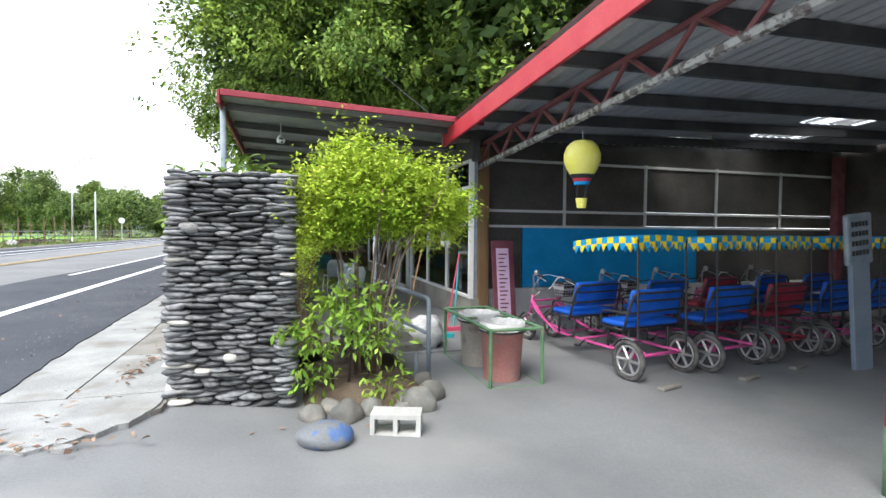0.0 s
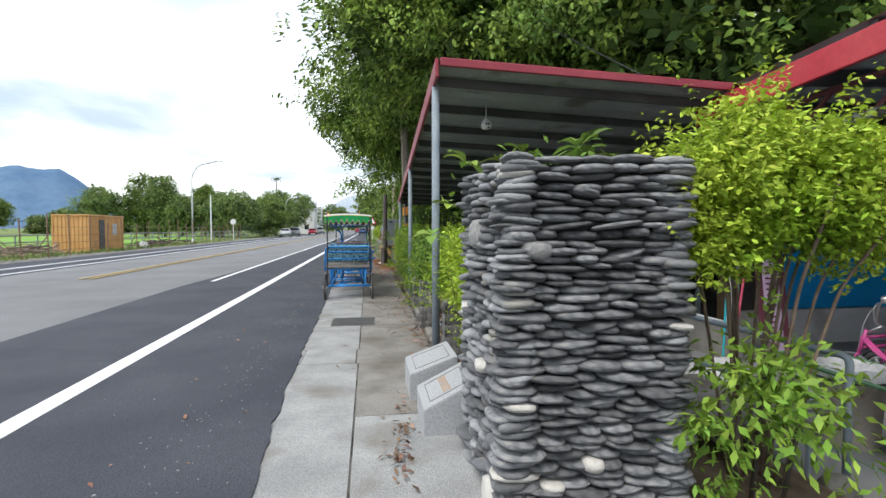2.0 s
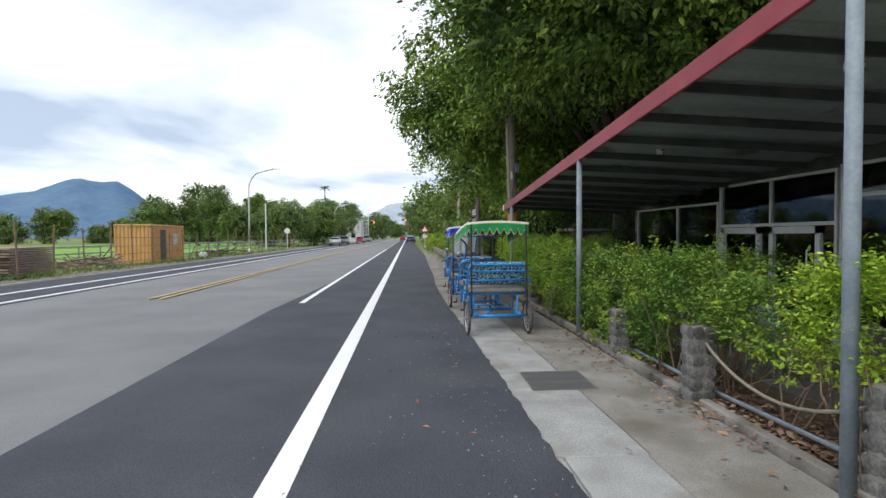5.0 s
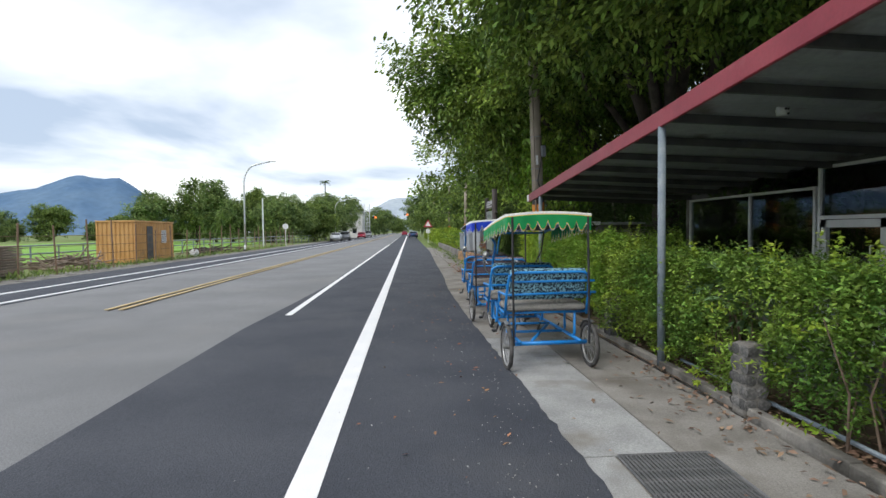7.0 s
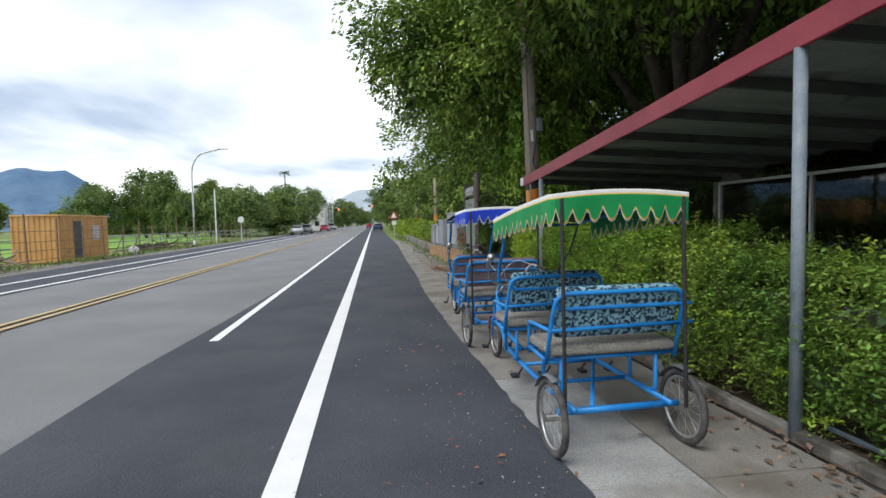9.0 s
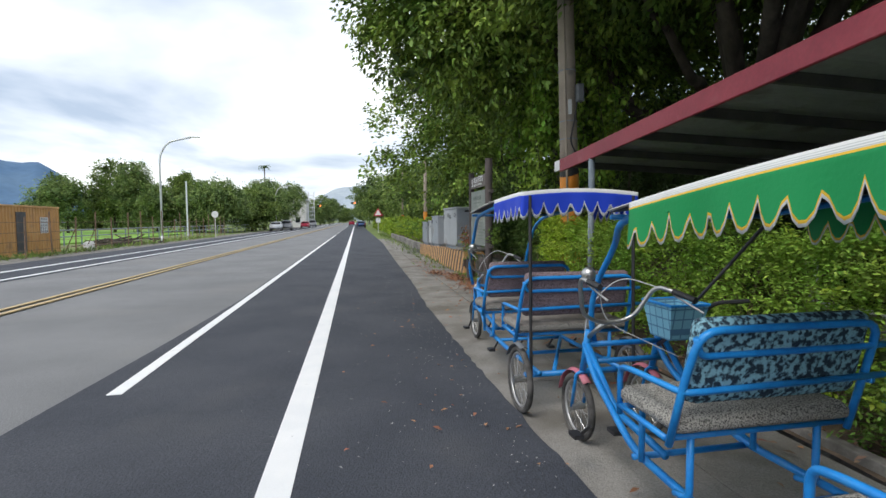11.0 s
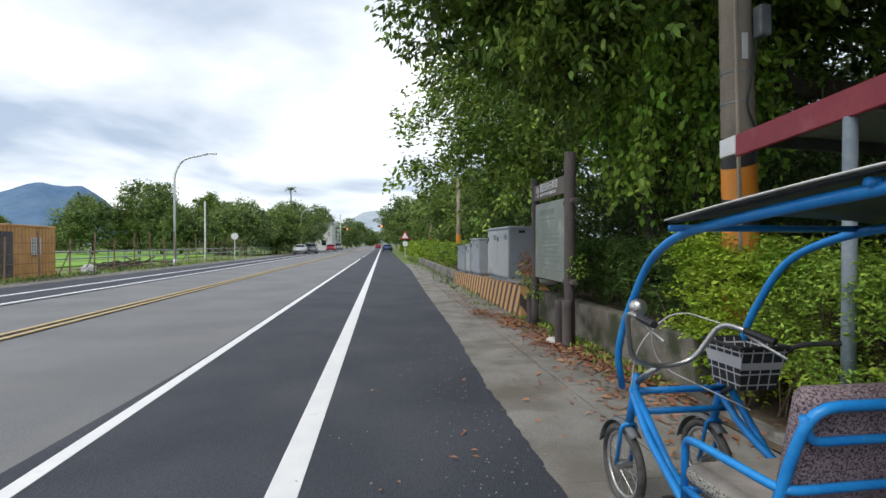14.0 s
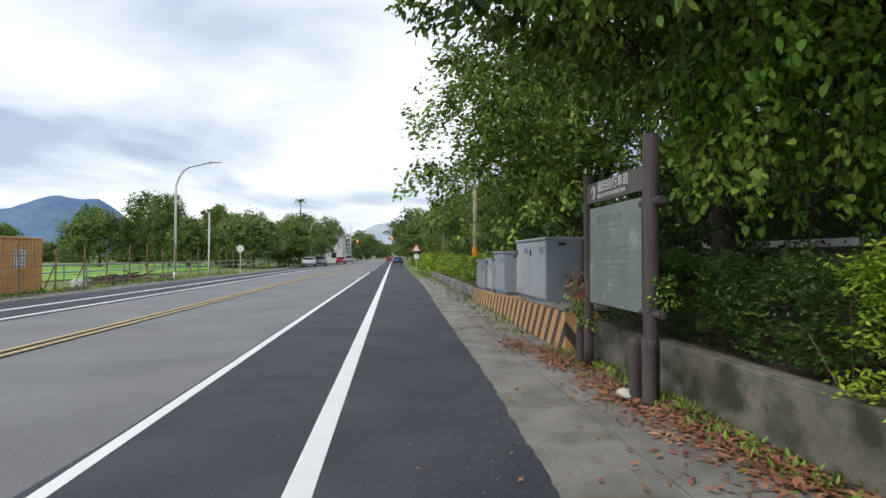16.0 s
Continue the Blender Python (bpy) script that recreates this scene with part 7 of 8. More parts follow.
for x, y in ((5.75, 7.05), (6.9, 7.1), (7.9, 7.3)):
    ob = part("wheel_chock", boxbm(-0.16, 0.16, -0.05, 0.05, 0, 0.05, bevel=0.02), "concrete_old")
    ob.matrix_basis = pose(x, y, -0.235, 0, 0, 15)
    tagged(ob, "low grey rubber wheel stop on the floor", "wheel stop", "wheel stops")
red = thing("painted_post", pose(5.5, 4.85, -0.235), "short post painted red and green with a handle", "post")
part("upper", tube(bmesh.new(), [(0, 0, 0.45), (0, 0, 0.95)], 0.034, 12), "balloon_red", red, smooth=True)
part("lower", tube(bmesh.new(), [(0, 0, 0), (0, 0, 0.45)], 0.034, 12), "green_paint", red, smooth=True)

# ---- across the road ----
M["container"] = mat("container", (0.50, 0.27, 0.095), (0.57, 0.33, 0.13), rough=0.6, scale=1.2, fine=20, bump=0.1, c=(0.4, 0.24, 0.12), c_scale=1.5)
cont = thing("shipping_container", pose(-17.5, 40.6, 0, 0, 0, 4), "ochre corrugated site container with a door and barred window", "container")
bm = bmesh.new()
L, Wc, Hc = 5.6, 2.1, 2.42


def corr(a, b, n, out):
    for i in range(n):
        p0 = Vector(a).lerp(Vector(b), i / n); p1 = Vector(a).lerp(Vector(b), (i + 0.35) / n)
        p2 = Vector(a).lerp(Vector(b), (i + 0.5) / n); p3 = Vector(a).lerp(Vector(b), (i + 0.85) / n); p4 = Vector(a).lerp(Vector(b), (i + 1) / n)
        o = Vector(out) * 0.045
        q = [p0, p1, p2 - o, p3 - o, p4]
        for s, e in zip(q, q[1:]):
            bm.faces.new([bm.verts.new((s.x, s.y, 0.12)), bm.verts.new((e.x, e.y, 0.12)), bm.verts.new((e.x, e.y, Hc - 0.1)), bm.verts.new((s.x, s.y, Hc - 0.1))])


corr((-Wc, 0, 0), (0, 0, 0), 9, (0, -1, 0))
corr((0, 0, 0), (0, L, 0), 22, (1, 0, 0))
corr((0, L, 0), (-Wc, L, 0), 9, (0, 1, 0))
corr((-Wc, L, 0), (-Wc, 0, 0), 22, (-1, 0, 0))
part("wall", bm, "container", cont)
part("roof", boxbm(-Wc - 0.02, 0.03, -0.03, L + 0.03, Hc - 0.1, Hc, bevel=0.02), "container", cont)
part("floor_frame", boxbm(-Wc - 0.02, 0.03, -0.03, L + 0.03, 0.0, 0.12), "container", cont)
part("door", boxbm(0.0, 0.03, 1.5, 2.3, 0.12, 2.1), "steel_dark", cont)
wn_ = part("window", boxbm(0.0, 0.02, 3.6, 4.3, 1.05, 1.85), "fender", cont)
bm = bmesh.new()
for k in range(5):
    box(bm, 0.02, 0.045, 3.6 + k * 0.17, 3.63 + k * 0.17, 1.05, 1.85)
for k in range(6):
    box(bm, 0.022, 0.04, 3.6, 4.31, 1.05 + k * 0.155, 1.075 + k * 0.155)
part("window_bars", bm, "paint_white", wn_)
for nm, xx, y0, y1, st, h in (("bamboo_fence", -16.35, 22.0, 76.0, 2.05, 1.95),):
    fe = thing(nm, pose(0, 0, 0), "site fence of rusty posts with wire strands", "fence")
    M["rust"] = mat("rust", (0.17, 0.11, 0.075), (0.25, 0.17, 0.12), rough=0.9, scale=6, fine=40, bump=0.3)
    y = y0
    rng = np.random.default_rng(19)
    while y < y1:
        x = xx + rng.normal() * 0.05
        part("post", tube(bmesh.new(), [(x, y, -0.1), (x + rng.normal() * 0.04, y + rng.normal() * 0.04, h + rng.uniform(-0.15, 0.5))], 0.035, 6), "rust", fe)
        if rng.random() < 0.25:
            part("brace", tube(bmesh.new(), [(x, y, 1.2), (x - 0.7, y + 0.3, -0.05)], 0.025, 6), "rust", fe)
        y += st
    for z in (0.35, 0.75, 1.15, 1.6):
        part("wire", tube(bmesh.new(), [(xx, y0, z), (xx, y1, z)], 0.012, 5), "rust", fe)
gr2 = thing("guard_rail", pose(0, 0, 0), "low grey metal railing along the field", "railing")
for z in (0.6, 1.05):
    part("rail", tube(bmesh.new(), [(-24, 8, z), (-21.5, 60, z), (-18, 112, z)], 0.045, 6), "galv", gr2)
for k in range(50):
    y = 8 + k * 2.1
    x = np.interp(y, [8, 60, 112], [-24, -21.5, -18])
    part("rail_post", tube(bmesh.new(), [(x, y, -0.1), (x, y, 1.05)], 0.045, 6), "galv", gr2)
M["rice"] = mat("rice", (0.13, 0.26, 0.03), (0.20, 0.36, 0.06), rough=1.0, scale=0.3, fine=5, bump=0.8)
tagged(part("rice_field", prism(bmesh.new(), [(-25, 5), (-70, 5), (-70, 120), (-26, 120), (-23, 62)], -0.1, 0.06), "rice"), "bright green field beyond the fence", "field", kind="structure")
M["timber"] = mat("timber", (0.20, 0.15, 0.12), (0.29, 0.23, 0.18), rough=0.9, scale=3, fine=40, bump=0.4, island=0.35)
pile = thing("timber_stack", pose(-18.6, 30.2, 0, 0, 0, 15), "stack of weathered boards on the site", "timber stack")
rng = np.random.default_rng(44)
for k in range(12):
    for j in range(2):
        part("plank", boxbm(-1.3 + j * 1.3 + rng.normal() * 0.04, -0.05 + j * 1.3, -2.2 + rng.normal() * 0.12, 2.2 + rng.normal() * 0.12, 0.05 + k * 0.1, 0.12 + k * 0.1, bevel=0.01), "timber", pile)
scrap = bmesh.new()
for k in range(60):
    c = Vector((rng.normal(-18.3, 0.6), rng.normal(36.2, 1.0), rng.uniform(0.05, 0.6)))
    d = Vector((rng.normal(), rng.normal(), rng.normal() * 0.25)).normalized() * rng.uniform(0.4, 1.2)
    tube(scrap, [c - d, c + d], rng.uniform(0.02, 0.05), 5)
tagged(part("scrap_heap", scrap, "timber"), "heap of scrap timber and pipes", "scrap heap", kind="stuff")
scrap = bmesh.new()
for k in range(50):
    c = Vector((rng.normal(-18.6, 0.8), rng.normal(54.5, 1.6), rng.uniform(0.0, 0.4)))
    d = Vector((rng.normal(), rng.normal(), rng.normal() * 0.2)).normalized() * rng.uniform(0.4, 1.0)
    tube(scrap, [c - d, c + d], rng.uniform(0.03, 0.07), 5)
tagged(part("brush_heap", scrap, "bark"), "heap of cut branches by the fence", "brush heap", kind="stuff")
for k, (x, y, s) in enumerate(((-16.9, 47.2, 0.35), (-16.7, 46.6, 0.25))):
    bm = bmesh.new()
    bmesh.ops.create_icosphere(bm, subdivisions=2, radius=s)
    for v in bm.verts:
        v.co *= 1 + 0.25 * noise.noise(v.co * 4)
        v.co.z = max(-s * 0.5, v.co.z)
    ob = part("white_bag", bm, "bag", None, smooth=True)
    ob.matrix_basis = pose(x, y, s * 0.5)
    tagged(ob, "white plastic sack by the fence", "sack", "sacks by the fence")
P = np.stack([rng.uniform(-17.2, -15.9, 2600), rng.uniform(14, 70, 2600), np.zeros(2600)], axis=1)
tagged(raw("verge_grass", leaf_verts(P, 0.32, rng, -1.2, 0.14), None, "leaf_far"), "ragged grass along the far verge", "grass", kind="stuff")

M["lamp_white"] = mat("lamp_white", (0.62, 0.65, 0.67), (0.7, 0.72, 0.73), rough=0.45, metal=0.2, scale=3, fine=30, bump=0.05)


def street_lamp(x, y, h, reach, label):
    s = thing("street_lamp", pose(x, y, 0), label, "street lamp", "street lamps")
    part("pole", tube(bmesh.new(), bend([(0, 0, -0.1), (0, 0, h * 0.82), (reach * 0.25, 0, h * 0.95), (reach, 0, h)], 1.2, 8), 0.075, 10), "lamp_white", s, smooth=True)
    part("head", boxbm(reach - 0.1, reach + 0.6, -0.11, 0.11, h - 0.03, h + 0.06, bevel=0.03), "alu", s)
    part("base", tube(bmesh.new(), [(0, 0, -0.05), (0, 0, 0.5)], 0.12, 10), "lamp_white", s, smooth=True)


street_lamp(-16.55, 57.2, 8.0, 2.3, "tall white street lamp with a curved arm across the road")
street_lamp(-16.3, 112, 8.0, 2.3, "distant white street lamp")
street_lamp(-14.6, 165, 8.0, 2.3, "distant white street lamp")
s = thing("sign_pole", pose(-17.4, 66, 0), "plain white pole beyond the lamp", "pole")
part("pole", tube(bmesh.new(), [(0, 0, -0.1), (0, 0, 5.3)], 0.07, 10), "lamp_white", s)
s = thing("round_sign", pose(-16.0, 70, 0), "round road sign seen from behind on a pole", "road sign")
part("pole", tube(bmesh.new(), [(0, 0, -0.1), (0, 0, 2.3)], 0.035, 8), "alu", s)
part("disc", tube(bmesh.new(), [(0, -0.03, 2.3), (0, 0.0, 2.3)], 0.33, 20), "alu", s)
s = thing("warning_sign", pose(0.85, 82, 0), "triangular red-edged warning sign on a pole", "road sign")
part("pole", tube(bmesh.new(), [(0, 0, -0.1), (0, 0, 2.0)], 0.04, 8), "alu", s)


def tri(r, y, m, nm):
    bm = bmesh.new()
    a = [bm.verts.new((r * math.sin(k * 2.0944), y, 2.5 + r * math.cos(k * 2.0944))) for k in range(3)]
    b = [bm.verts.new((v.co.x, y + 0.02, v.co.z)) for v in a]
    bm.faces.new(a); bm.faces.new(b[::-1])
    for k in range(3):
        bm.faces.new((a[k], a[(k + 1) % 3], b[(k + 1) % 3], b[k]))
    part(nm, bm, m, s)


tri(0.72, 0, "balloon_red", "border")
tri(0.46, -0.012, "paint_white", "field")
part("plate", boxbm(-0.28, 0.28, -0.01, 0.01, 1.3, 1.85), "paint_white", s)
for x, y, h in ((2.3, 47, 5.2), (2.6, 66, 6.5), (2.8, 105, 8)):
    p = thing("roadside_pole", pose(x, y, 0), "grey concrete roadside pole with an orange band", "utility pole", "roadside poles")
    part("shaft", tube(bmesh.new(), [(0, 0, -0.1), (0.0, 0, h)], [0.13, 0.09], 10), "pole_concrete", p, smooth=True)
    part("band", tube(bmesh.new(), [(0, 0, 1.6), (0, 0, 2.1)], 0.135, 10, cap=False), "band_orange", p)
hedge("far_hedge", 1.7, 3.6, 39.6, 62, 1.35, 2200, 0.13, "leaf_hedge", "clipped green hedge behind a low wall", 67, base=0.3, stems=2)
hedge("far_hedge", 1.7, 4.2, 62, 120, 1.5, 2200, 0.24, "leaf_hedge", "green hedge along the far pavement", 68, base=0.1, stems=2)
tagged(part("wall_low_far", boxbm(1.15, 1.4, 39.5, 62, -0.1, 0.4, bevel=0.02), "concrete_old"), "low stained wall beyond the cabinets", "wall", kind="structure")
P = np.stack([rng.normal(0.85, 0.28, 1500), rng.uniform(31, 75, 1500), np.zeros(1500)], axis=1)
tagged(raw("pavement_grass", leaf_verts(P, 0.16, rng, -0.9, 0.2), None, "leaf_far"), "dry grass creeping over the pavement", "grass", kind="stuff")


# parked vehicles far along the road
M["car_silver"] = mat("car_silver", (0.45, 0.47, 0.5), (0.5, 0.52, 0.54), rough=0.3, metal=0.4, scale=2, fine=30, bump=0.0)
M["car_grey"] = mat("car_grey", (0.2, 0.21, 0.23), (0.25, 0.26, 0.28), rough=0.3, metal=0.4, scale=2, fine=30, bump=0.0)
M["car_blue"] = mat("car_blue", (0.03, 0.06, 0.14), (0.04, 0.08, 0.18), rough=0.3, metal=0.4, scale=2, fine=30, bump=0.0)
M["car_red"] = mat("car_red", (0.4, 0.02, 0.05), (0.35, 0.03, 0.06), rough=0.3, metal=0.2, scale=2, fine=30, bump=0.0)
M["lamp_red"] = mat("lamp_red", (0.4, 0.01, 0.01), (0.35, 0.02, 0.02), rough=0.3, scale=4, fine=30, bump=0.0)
M["car_glass"] = mat("car_glass", (0.02, 0.025, 0.03), (0.03, 0.035, 0.04), rough=0.08, scale=2, fine=30, bump=0.0, spec=0.6)


def car(x, y, a, paint, label, tall=1.0):
    c_ = thing("parked_car", pose(x, y, 0, 0, 0, a), label, "car", "parked cars")
    bm = bmesh.new()
    prof = [(-2.1, 0.35), (-2.15, 0.75), (-1.9, 0.95), (-1.1, 1.0), (-0.5, 1.45 * tall), (0.9, 1.48 * tall), (1.6, 1.05), (2.05, 0.95), (2.12, 0.4)]
    sides = []
    for s in (-1, 1):
        sides.append([bm.verts.new((s * (0.85 if z < 1.1 else 0.68), yy, z)) for yy, z in prof])
    n = len(prof)
    bm.faces.new(sides[0]); bm.faces.new(sides[1][::-1])
    for k in range(n):
        bm.faces.new((sides[0][k], sides[0][(k + 1) % n], sides[1][(k + 1) % n], sides[1][k]))
    bmesh.ops.bevel(bm, geom=bm.edges[:], offset=0.06, segments=2, affect="EDGES")
    part("body", bm, paint, c_, smooth=True)
    for s in (-1, 1):
        part("side_window", boxbm(s * 0.76 - 0.02, s * 0.76 + 0.02, -0.7, 1.2, 1.03, 1.34 * tall, bevel=0.01), "car_glass", c_)
    part("windscreen", boxbm(-0.66, 0.66, -0.95, -0.55, 1.05, 1.36 * tall, bevel=0.02), "car_glass", c_)
    part("rear_window", boxbm(-0.66, 0.66, 1.05, 1.5, 1.08, 1.36 * tall, bevel=0.02), "car_glass", c_)
    for sx in (-0.8, 0.8):
        for sy in (-1.3, 1.3):
            w = part("wheel", tube(bmesh.new(), [(sx - 0.1, sy, 0.32), (sx + 0.1, sy, 0.32)], 0.32, 18), "rubber", c_)
            part("rim", tube(bmesh.new(), [(sx - 0.11, sy, 0.32), (sx + 0.11, sy, 0.32)], 0.2, 12), "rim", w)
        part("headlight", boxbm(sx * 0.85 - 0.14, sx * 0.85 + 0.14, -2.14, -2.02, 0.66, 0.8, bevel=0.02), "alu", c_)
        part("tail_light", boxbm(sx * 0.9 - 0.1, sx * 0.9 + 0.1, 2.0, 2.12, 0.72, 0.9, bevel=0.02), "lamp_red", c_)


car(-14.3, 98.5, 3, "car_silver", "silver car parked at the far roadside")
car(-13.7, 106, 3, "car_grey", "grey van parked at the far roadside", 1.15)
car(-1.0, 122, 180, "car_blue", "dark blue car at the roadside far ahead")
car(-12.6, 146, 2, "car_grey", "dark pickup parked far along the road", 1.2)
car(-3.3, 178, 180, "car_red", "red car on the road far ahead")
car(-12.7, 128, 2, "car_red", "small red car parked at the far roadside")
car(-0.4, 146, 180, "car_grey", "dark grey car at the roadside far ahead")
M["house_wall"] = mat("house_wall", (0.55, 0.55, 0.54), (0.62, 0.62, 0.6), rough=0.8, scale=0.5, fine=8, bump=0.1)
hs = thing("white_house", pose(-17.0, 144, 0), "small white building far along the road", "house")
part("wall", boxbm(-3, 3, 0, 8, 0, 6.5, bevel=0.05), "house_wall", hs)
part("roof", boxbm(-3.3, 3.3, -0.3, 8.3, 6.5, 6.8), "sheet_under", hs)
for z in (1.2, 4.2):
    for x in (-1.6, 1.0):
        part("window", boxbm(x - 0.5, x + 0.6, -0.03, 0.02, z, z + 1.3), "car_glass", hs)
mast = thing("lattice_mast", pose(-13.2, 150, 0), "white steel mast beside the road", "mast")
for x in (-0.7, 0.7):
    part("leg", tube(bmesh.new(), [(x, 0, -0.1), (x, 0, 9)], 0.12, 6), "lamp_white", mast)
for z in range(2, 9, 1):
    part("rung", tube(bmesh.new(), [(-0.7, 0, z), (0.7, 0, z)], 0.08, 5), "lamp_white", mast)

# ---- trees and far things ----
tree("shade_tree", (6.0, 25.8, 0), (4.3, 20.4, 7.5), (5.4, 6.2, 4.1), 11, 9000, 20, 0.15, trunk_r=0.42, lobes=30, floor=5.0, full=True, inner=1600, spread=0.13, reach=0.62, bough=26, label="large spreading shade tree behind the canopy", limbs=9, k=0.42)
big = [ob for ob in bpy.data.objects if ob.name.startswith("shade_tree")][0]
for pts, r0 in (([(5.8, 25.8, 3.2), (5.0, 25.9, 3.9), (4.3, 26.0, 3.85), (3.7, 26.0, 4.35), (2.95, 26.0, 4.4), (2.2, 25.8, 5.2), (1.2, 25.3, 5.9)], 0.17),
                ([(5.8, 25.7, 3.4), (5.1, 25.0, 4.4), (4.6, 24.6, 4.3), (3.8, 24.2, 5.1), (3.0, 23.6, 5.2), (2.2, 22.6, 6.4)], 0.15),
                ([(4.3, 26.0, 3.85), (3.9, 26.4, 4.9), (3.2, 26.9, 5.1), (2.9, 27.2, 6.2)], 0.09), ([(3.7, 26.0, 4.35), (3.3, 25.6, 5.2), (2.6, 25.4, 5.5)], 0.07)):
    pts = [tuple(Vector(p) - Vector((6.0, 25.8, 0))) for p in pts]
    pts = bend(pts, 0.25, 4)
    part("bough", tube(bmesh.new(), pts, [r0 * (1 - 0.75 * i / (len(pts) - 1)) for i in range(len(pts))], 8), "bark", big, smooth=True)
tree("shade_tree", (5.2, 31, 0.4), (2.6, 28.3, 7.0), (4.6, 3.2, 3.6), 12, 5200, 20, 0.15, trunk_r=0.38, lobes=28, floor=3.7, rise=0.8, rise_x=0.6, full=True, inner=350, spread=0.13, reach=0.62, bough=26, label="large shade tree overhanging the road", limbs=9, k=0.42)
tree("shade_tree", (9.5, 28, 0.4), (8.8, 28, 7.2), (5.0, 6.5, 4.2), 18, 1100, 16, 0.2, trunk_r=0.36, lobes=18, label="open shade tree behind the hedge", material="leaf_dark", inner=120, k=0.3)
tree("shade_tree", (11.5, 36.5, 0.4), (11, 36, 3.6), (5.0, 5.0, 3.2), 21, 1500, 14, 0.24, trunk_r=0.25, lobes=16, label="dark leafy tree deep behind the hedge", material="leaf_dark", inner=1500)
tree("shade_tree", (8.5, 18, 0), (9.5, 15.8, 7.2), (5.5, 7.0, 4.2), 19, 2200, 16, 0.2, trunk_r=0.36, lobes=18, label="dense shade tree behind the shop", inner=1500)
tree("roadside_tree", (5.5, 40, 0.4), (4.4, 38.5, 6.2), (5.5, 5.6, 4.2), 13, 2600, 16, 0.22, trunk_r=0.35, lobes=18, label="dense green roadside tree")
for x, y, r, ry, h, seed, low, sz in ((6.0, 52, 4.2, 7, 8.6, 14, 0.6, 0.2), (5.4, 66, 4.0, 8, 8.4, 15, 0.6, 0.24), (5.8, 84, 4.6, 9, 10, 16, 0.6, 0.28), (4.2, 106, 5.2, 10, 11.5, 17, 1.5, 0.32),
                                     (3.2, 132, 6.6, 11, 14, 20, 3.6, 0.36), (5.5, 165, 6, 14, 12.5, 22, 2, 0.42), (4.5, 215, 7, 20, 13, 23, 2, 0.5), (4.5, 290, 7, 26, 13, 24, 2, 0.6)):
    tree("roadside_tree", (x + 0.8, y, 0), (x, y, h * 0.53), (r, ry, h * 0.47), seed, 1900, 14, sz, trunk_r=0.3, lobes=20, k=0.36, label="dense green roadside tree along the pavement", material="leaf_far" if y < 120 else "leaf_hazed", floor=low, bough=8, reach=0.7, inner=260)
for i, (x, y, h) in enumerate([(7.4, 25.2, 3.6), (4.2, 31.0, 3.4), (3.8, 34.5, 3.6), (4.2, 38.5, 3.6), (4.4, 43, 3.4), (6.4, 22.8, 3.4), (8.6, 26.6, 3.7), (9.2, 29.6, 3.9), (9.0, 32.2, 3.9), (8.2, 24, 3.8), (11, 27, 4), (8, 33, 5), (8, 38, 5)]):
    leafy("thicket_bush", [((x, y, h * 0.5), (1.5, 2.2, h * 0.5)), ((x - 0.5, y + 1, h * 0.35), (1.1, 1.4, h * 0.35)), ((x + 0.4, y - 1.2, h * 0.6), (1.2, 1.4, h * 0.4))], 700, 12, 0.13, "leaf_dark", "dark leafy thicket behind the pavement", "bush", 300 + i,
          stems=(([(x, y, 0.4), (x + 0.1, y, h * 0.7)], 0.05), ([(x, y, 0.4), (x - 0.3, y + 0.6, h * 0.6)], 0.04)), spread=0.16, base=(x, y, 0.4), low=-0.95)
for i, (x, y, h, r, k, n) in enumerate([
        (-43.5, 98, 9.5, 4.6, 0.34, 20), (-38.5, 101, 12.5, 3.6, 0.3, 24), (-34.5, 99, 11.5, 3.2, 0.28, 24), (-31, 97, 8.5, 3.4, 0.34, 18), (-28.5, 101, 10.5, 2.2, 0.3, 16),
        (-24.5, 97, 8.2, 3.6, 0.4, 14), (-21, 93, 8.6, 3.8, 0.4, 16), (-18.6, 102, 8.0, 4.0, 0.42, 14), (-18.6, 114, 10.0, 5.2, 0.42, 16), (-18, 128, 11.0, 5.4, 0.42, 16), (-19, 156, 11, 6, 0.42, 14),
        (-14.6, 202, 11.8, 5.4, 0.42, 14), (-13.5, 250, 12, 6, 0.42, 12), (-11.5, 310, 12, 6.5, 0.42, 12), (-7, 400, 11, 8, 0.42, 10), (3, 415, 12, 9, 0.42, 10),
        (-97, 152, 10, 5.2, 0.42, 14), (-79, 152, 7.2, 2.8, 0.42, 12), (-107, 150, 8.2, 5, 0.42, 12), (-121, 150, 7, 6, 0.42, 12), (-136, 150, 7, 7, 0.42, 12), (-88, 160, 5, 5, 0.42, 12), (-68, 160, 4.5, 6, 0.42, 12), (-56, 150, 5, 5, 0.42, 12)]):
    tree("far_tree", (x, y, 0), (x, y, h * 0.53), (r, r, h * 0.48), 40 + i, 1300, 13, 0.34 if y < 140 else 0.46, material="leaf_far" if i % 3 == 1 else "leaf_hazed", trunk_r=0.18, lobes=n, k=k, limbs=6, spread=0.26, bough=6, reach=0.55, inner=60,
         label="tall feathery tree across the road" if k < 0.38 else "leafy round-crowned tree across the road", low=-0.95)
palm = thing("palm_tree", pose(-19.5, 120, 0), "slender palm standing above the far trees", "palm")
part("trunk", tube(bmesh.new(), [(0, 0, -0.1), (0.1, 0, 6), (0.05, 0, 12)], [0.18, 0.13, 0.1], 8), "bark", palm, smooth=True)
rng = np.random.default_rng(91)
P, o = [], []
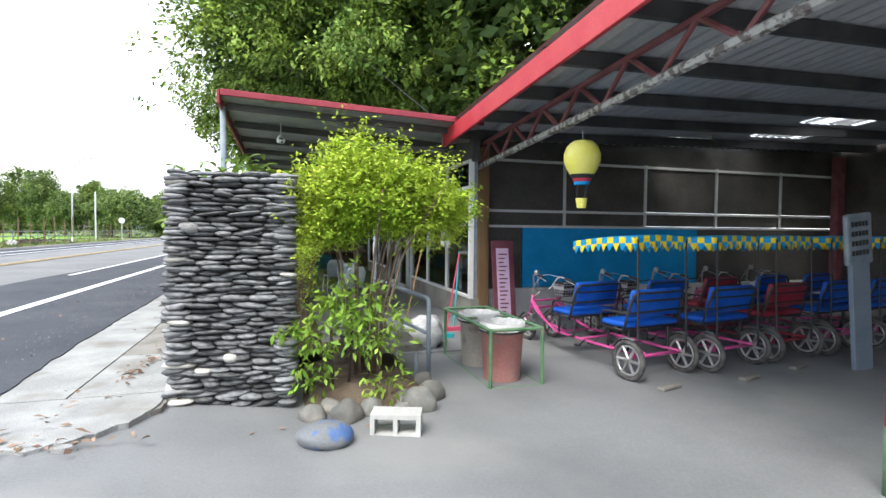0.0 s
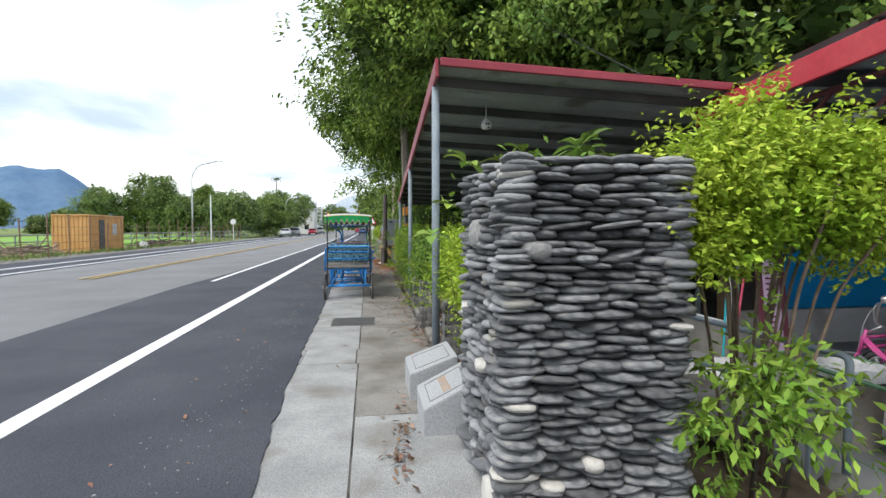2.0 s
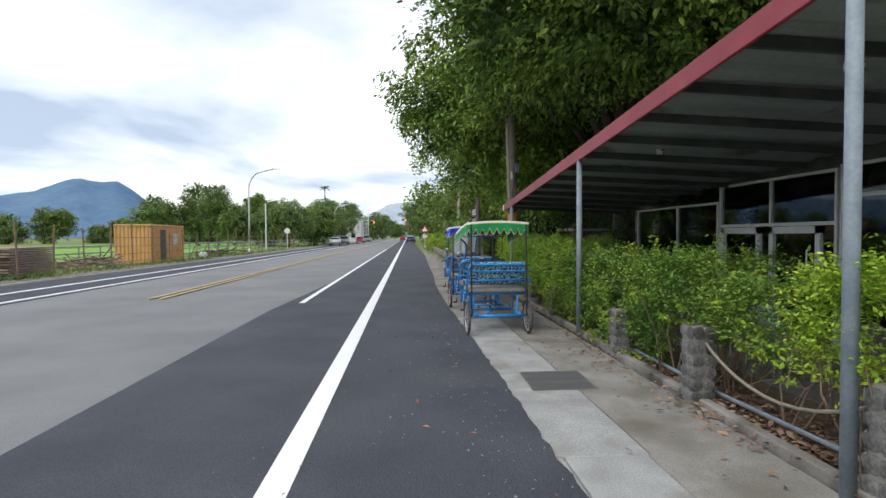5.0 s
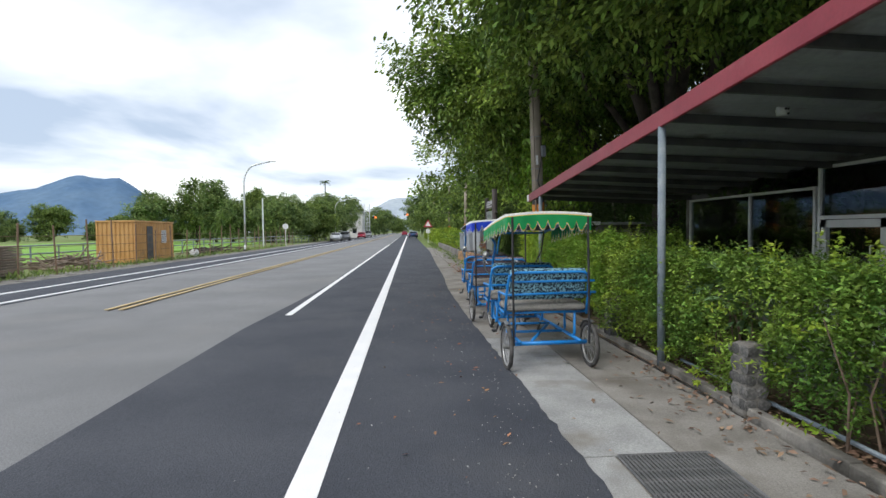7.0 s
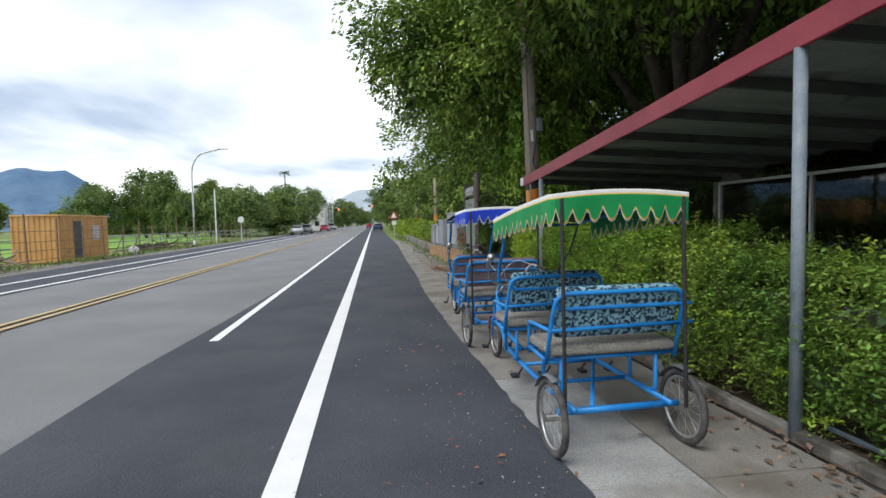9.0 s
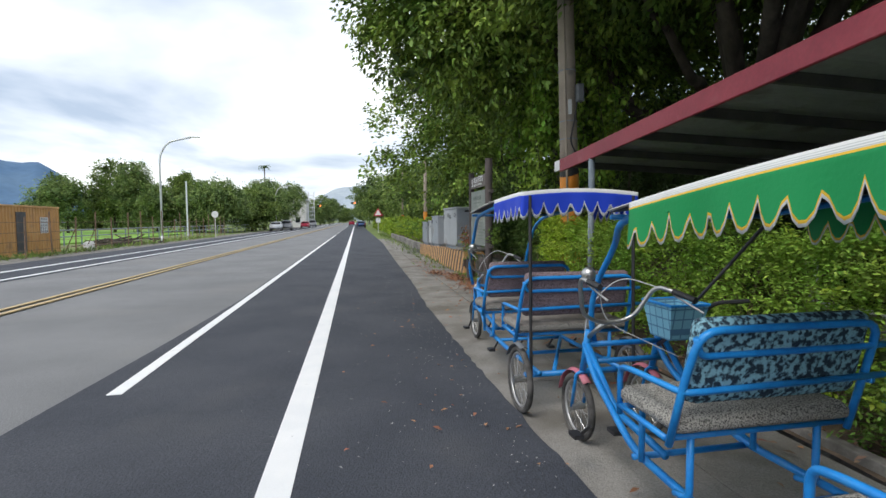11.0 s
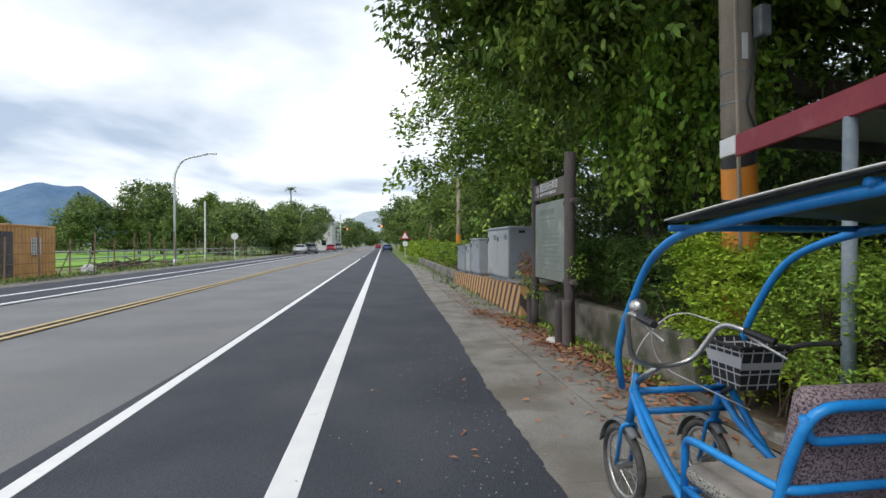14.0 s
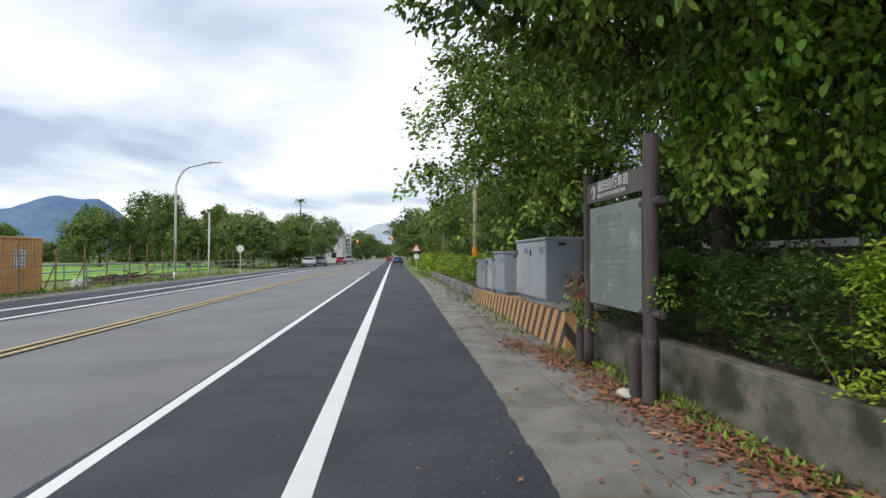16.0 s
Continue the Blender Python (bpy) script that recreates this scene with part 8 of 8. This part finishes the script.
for j in range(11):
    a = j * 0.571 + rng.normal() * 0.1
    e = rng.uniform(0.6, 1.5)
    for q in np.linspace(0.1, 1, 20):
        P += [(0.05 + math.cos(a) * q * 1.1, math.sin(a) * q * 1.1, 12 + e * q * 1.3 - 1.5 * q * q)] * 2
        o += [(-math.sin(a), math.cos(a), -0.6), (math.sin(a), -math.cos(a), -0.6)]
raw("frond", leaf_verts(np.array(P), 0.34, rng, 0.2, 0.16, np.array(o) * 2), None, "leaf_dark", palm)

# traffic signals at the far crossing
M["signal_glow"] = mat("signal_glow", (0.8, 0.16, 0.03), (0.7, 0.14, 0.03), rough=0.4, scale=4, fine=20, bump=0.0)
M["signal_glow"].node_tree.nodes["Principled BSDF"].inputs["Emission Color"].default_value = (1.0, 0.2, 0.04, 1)
M["signal_glow"].node_tree.nodes["Principled BSDF"].inputs["Emission Strength"].default_value = 3.0
for x, xa, y, z in ((1.6, -2.7, 165, 6.6), (-14.2, -12.3, 165, 5.8)):
    sg = thing("traffic_signal", pose(x, y, 0), "lit traffic signal on a white arm over the far crossing", "traffic light", "signals at the crossing")
    part("mast_arm", tube(bmesh.new(), bend([(0, 0, -0.1), (0, 0, z + 0.3), (xa - x, 0, z + 0.5)], 0.6, 5), 0.09, 8), "lamp_white", sg, smooth=True)
    hd = part("signal_head", boxbm(xa - x - 0.65, xa - x + 0.65, -0.2, 0.1, z - 0.25, z + 0.25, bevel=0.05), "black", sg)
    part("lamp", tube(bmesh.new(), [(xa - x + 0.4, -0.24, z), (xa - x + 0.4, -0.2, z)], 0.22, 14), "signal_glow", hd, "glowing orange-red lamp")

# creeper hanging from the boughs beside the board
vine = thing("hanging_vine", pose(2.6, 27.2, 0.4), "curtain of green creeper hanging from the tree", "creeper")
rng = np.random.default_rng(55)
V, bm = [], bmesh.new()
for k in range(72):
    x, y = rng.uniform(1.8, 4.2), rng.uniform(25.4, 28.2)
    z0 = rng.uniform(4.1, 5.3)
    z1 = rng.uniform(1.9, 3.6)
    pts = [np.array([x - 2.6 + 0.12 * math.sin(z * 2.3 + k), y - 27.2 + 0.1 * math.cos(z * 1.9 + k), z - 0.4]) for z in np.linspace(z0, z1, 12)]
    tube(bm, [tuple(p) for p in pts], 0.007, 4, cap=False)
    for p in pts:
        V += [p + rng.normal(size=3) * 0.09 for _ in range(9)]
tube(bm, [(0.9, 0.2, 0), (1.05, 0.1, 2.2), (0.9, 0, 4.7)], 0.016, 6)
part("branchwork", bm, "bark", vine)["kind"] = "stuff"
raw("foliage", leaf_verts(np.array(V), 0.13, rng, 0.75, 0.62, np.tile([[-0.35, -0.45, 0]], (len(V), 1)), full=True), None, "leaf_bright", vine, 6)


def ridge(name, pts, dist, material, label):
    """A far mountain: heights along a bearing in degrees, as a shell of slopes."""
    bm = bmesh.new()
    rows = []
    B = np.linspace(pts[0][0], pts[-1][0], 90)
    H = np.interp(B, [p[0] for p in pts], [p[1] for p in pts])
    for k, f in enumerate((0.0, 0.3, 0.62, 0.86, 1.0, 0.9)):
        r = []
        for b, h in zip(B, H):
            d = dist * (0.86 + 0.05 * k)
            z = h * f * (1 + (0.10 if k < 4 else 0.03) * noise.noise((b * 0.8, f * 2.2, 3)) * (1 if k else 0)) - 6
            r.append(bm.verts.new((math.sin(radians(b)) * d, math.cos(radians(b)) * d, z * d / dist)))
        rows.append(r)
    for a, b in zip(rows, rows[1:]):
        for i in range(len(a) - 1):
            bm.faces.new((a[i], a[i + 1], b[i + 1], b[i]))
    tagged(part(name, bm, material, smooth=True), label, "mountain", kind="structure")


# Both ridges carry their haze in the material colour.
ridge("backdrop_mountain", [(-70, 120), (-50, 150), (-40, 185), (-37, 206), (-34.6, 238), (-32.8, 284), (-31.5, 314), (-30.5, 298), (-29.6, 294), (-28.6, 308), (-27.6, 276), (-26.2, 208), (-25, 145), (-23, 75), (-20, 30)], 3200, "mountain", "wooded mountain in the distance, haze painted as blue")
ridge("backdrop_hills", [(-30, 40), (-12, 60), (-6, 110), (-4, 190), (-2, 270), (0, 280), (4, 330), (10, 260), (25, 200), (50, 120)], 4200, "mountain_hazed", "mountains at the road's end, haze painted as pale grey-blue")
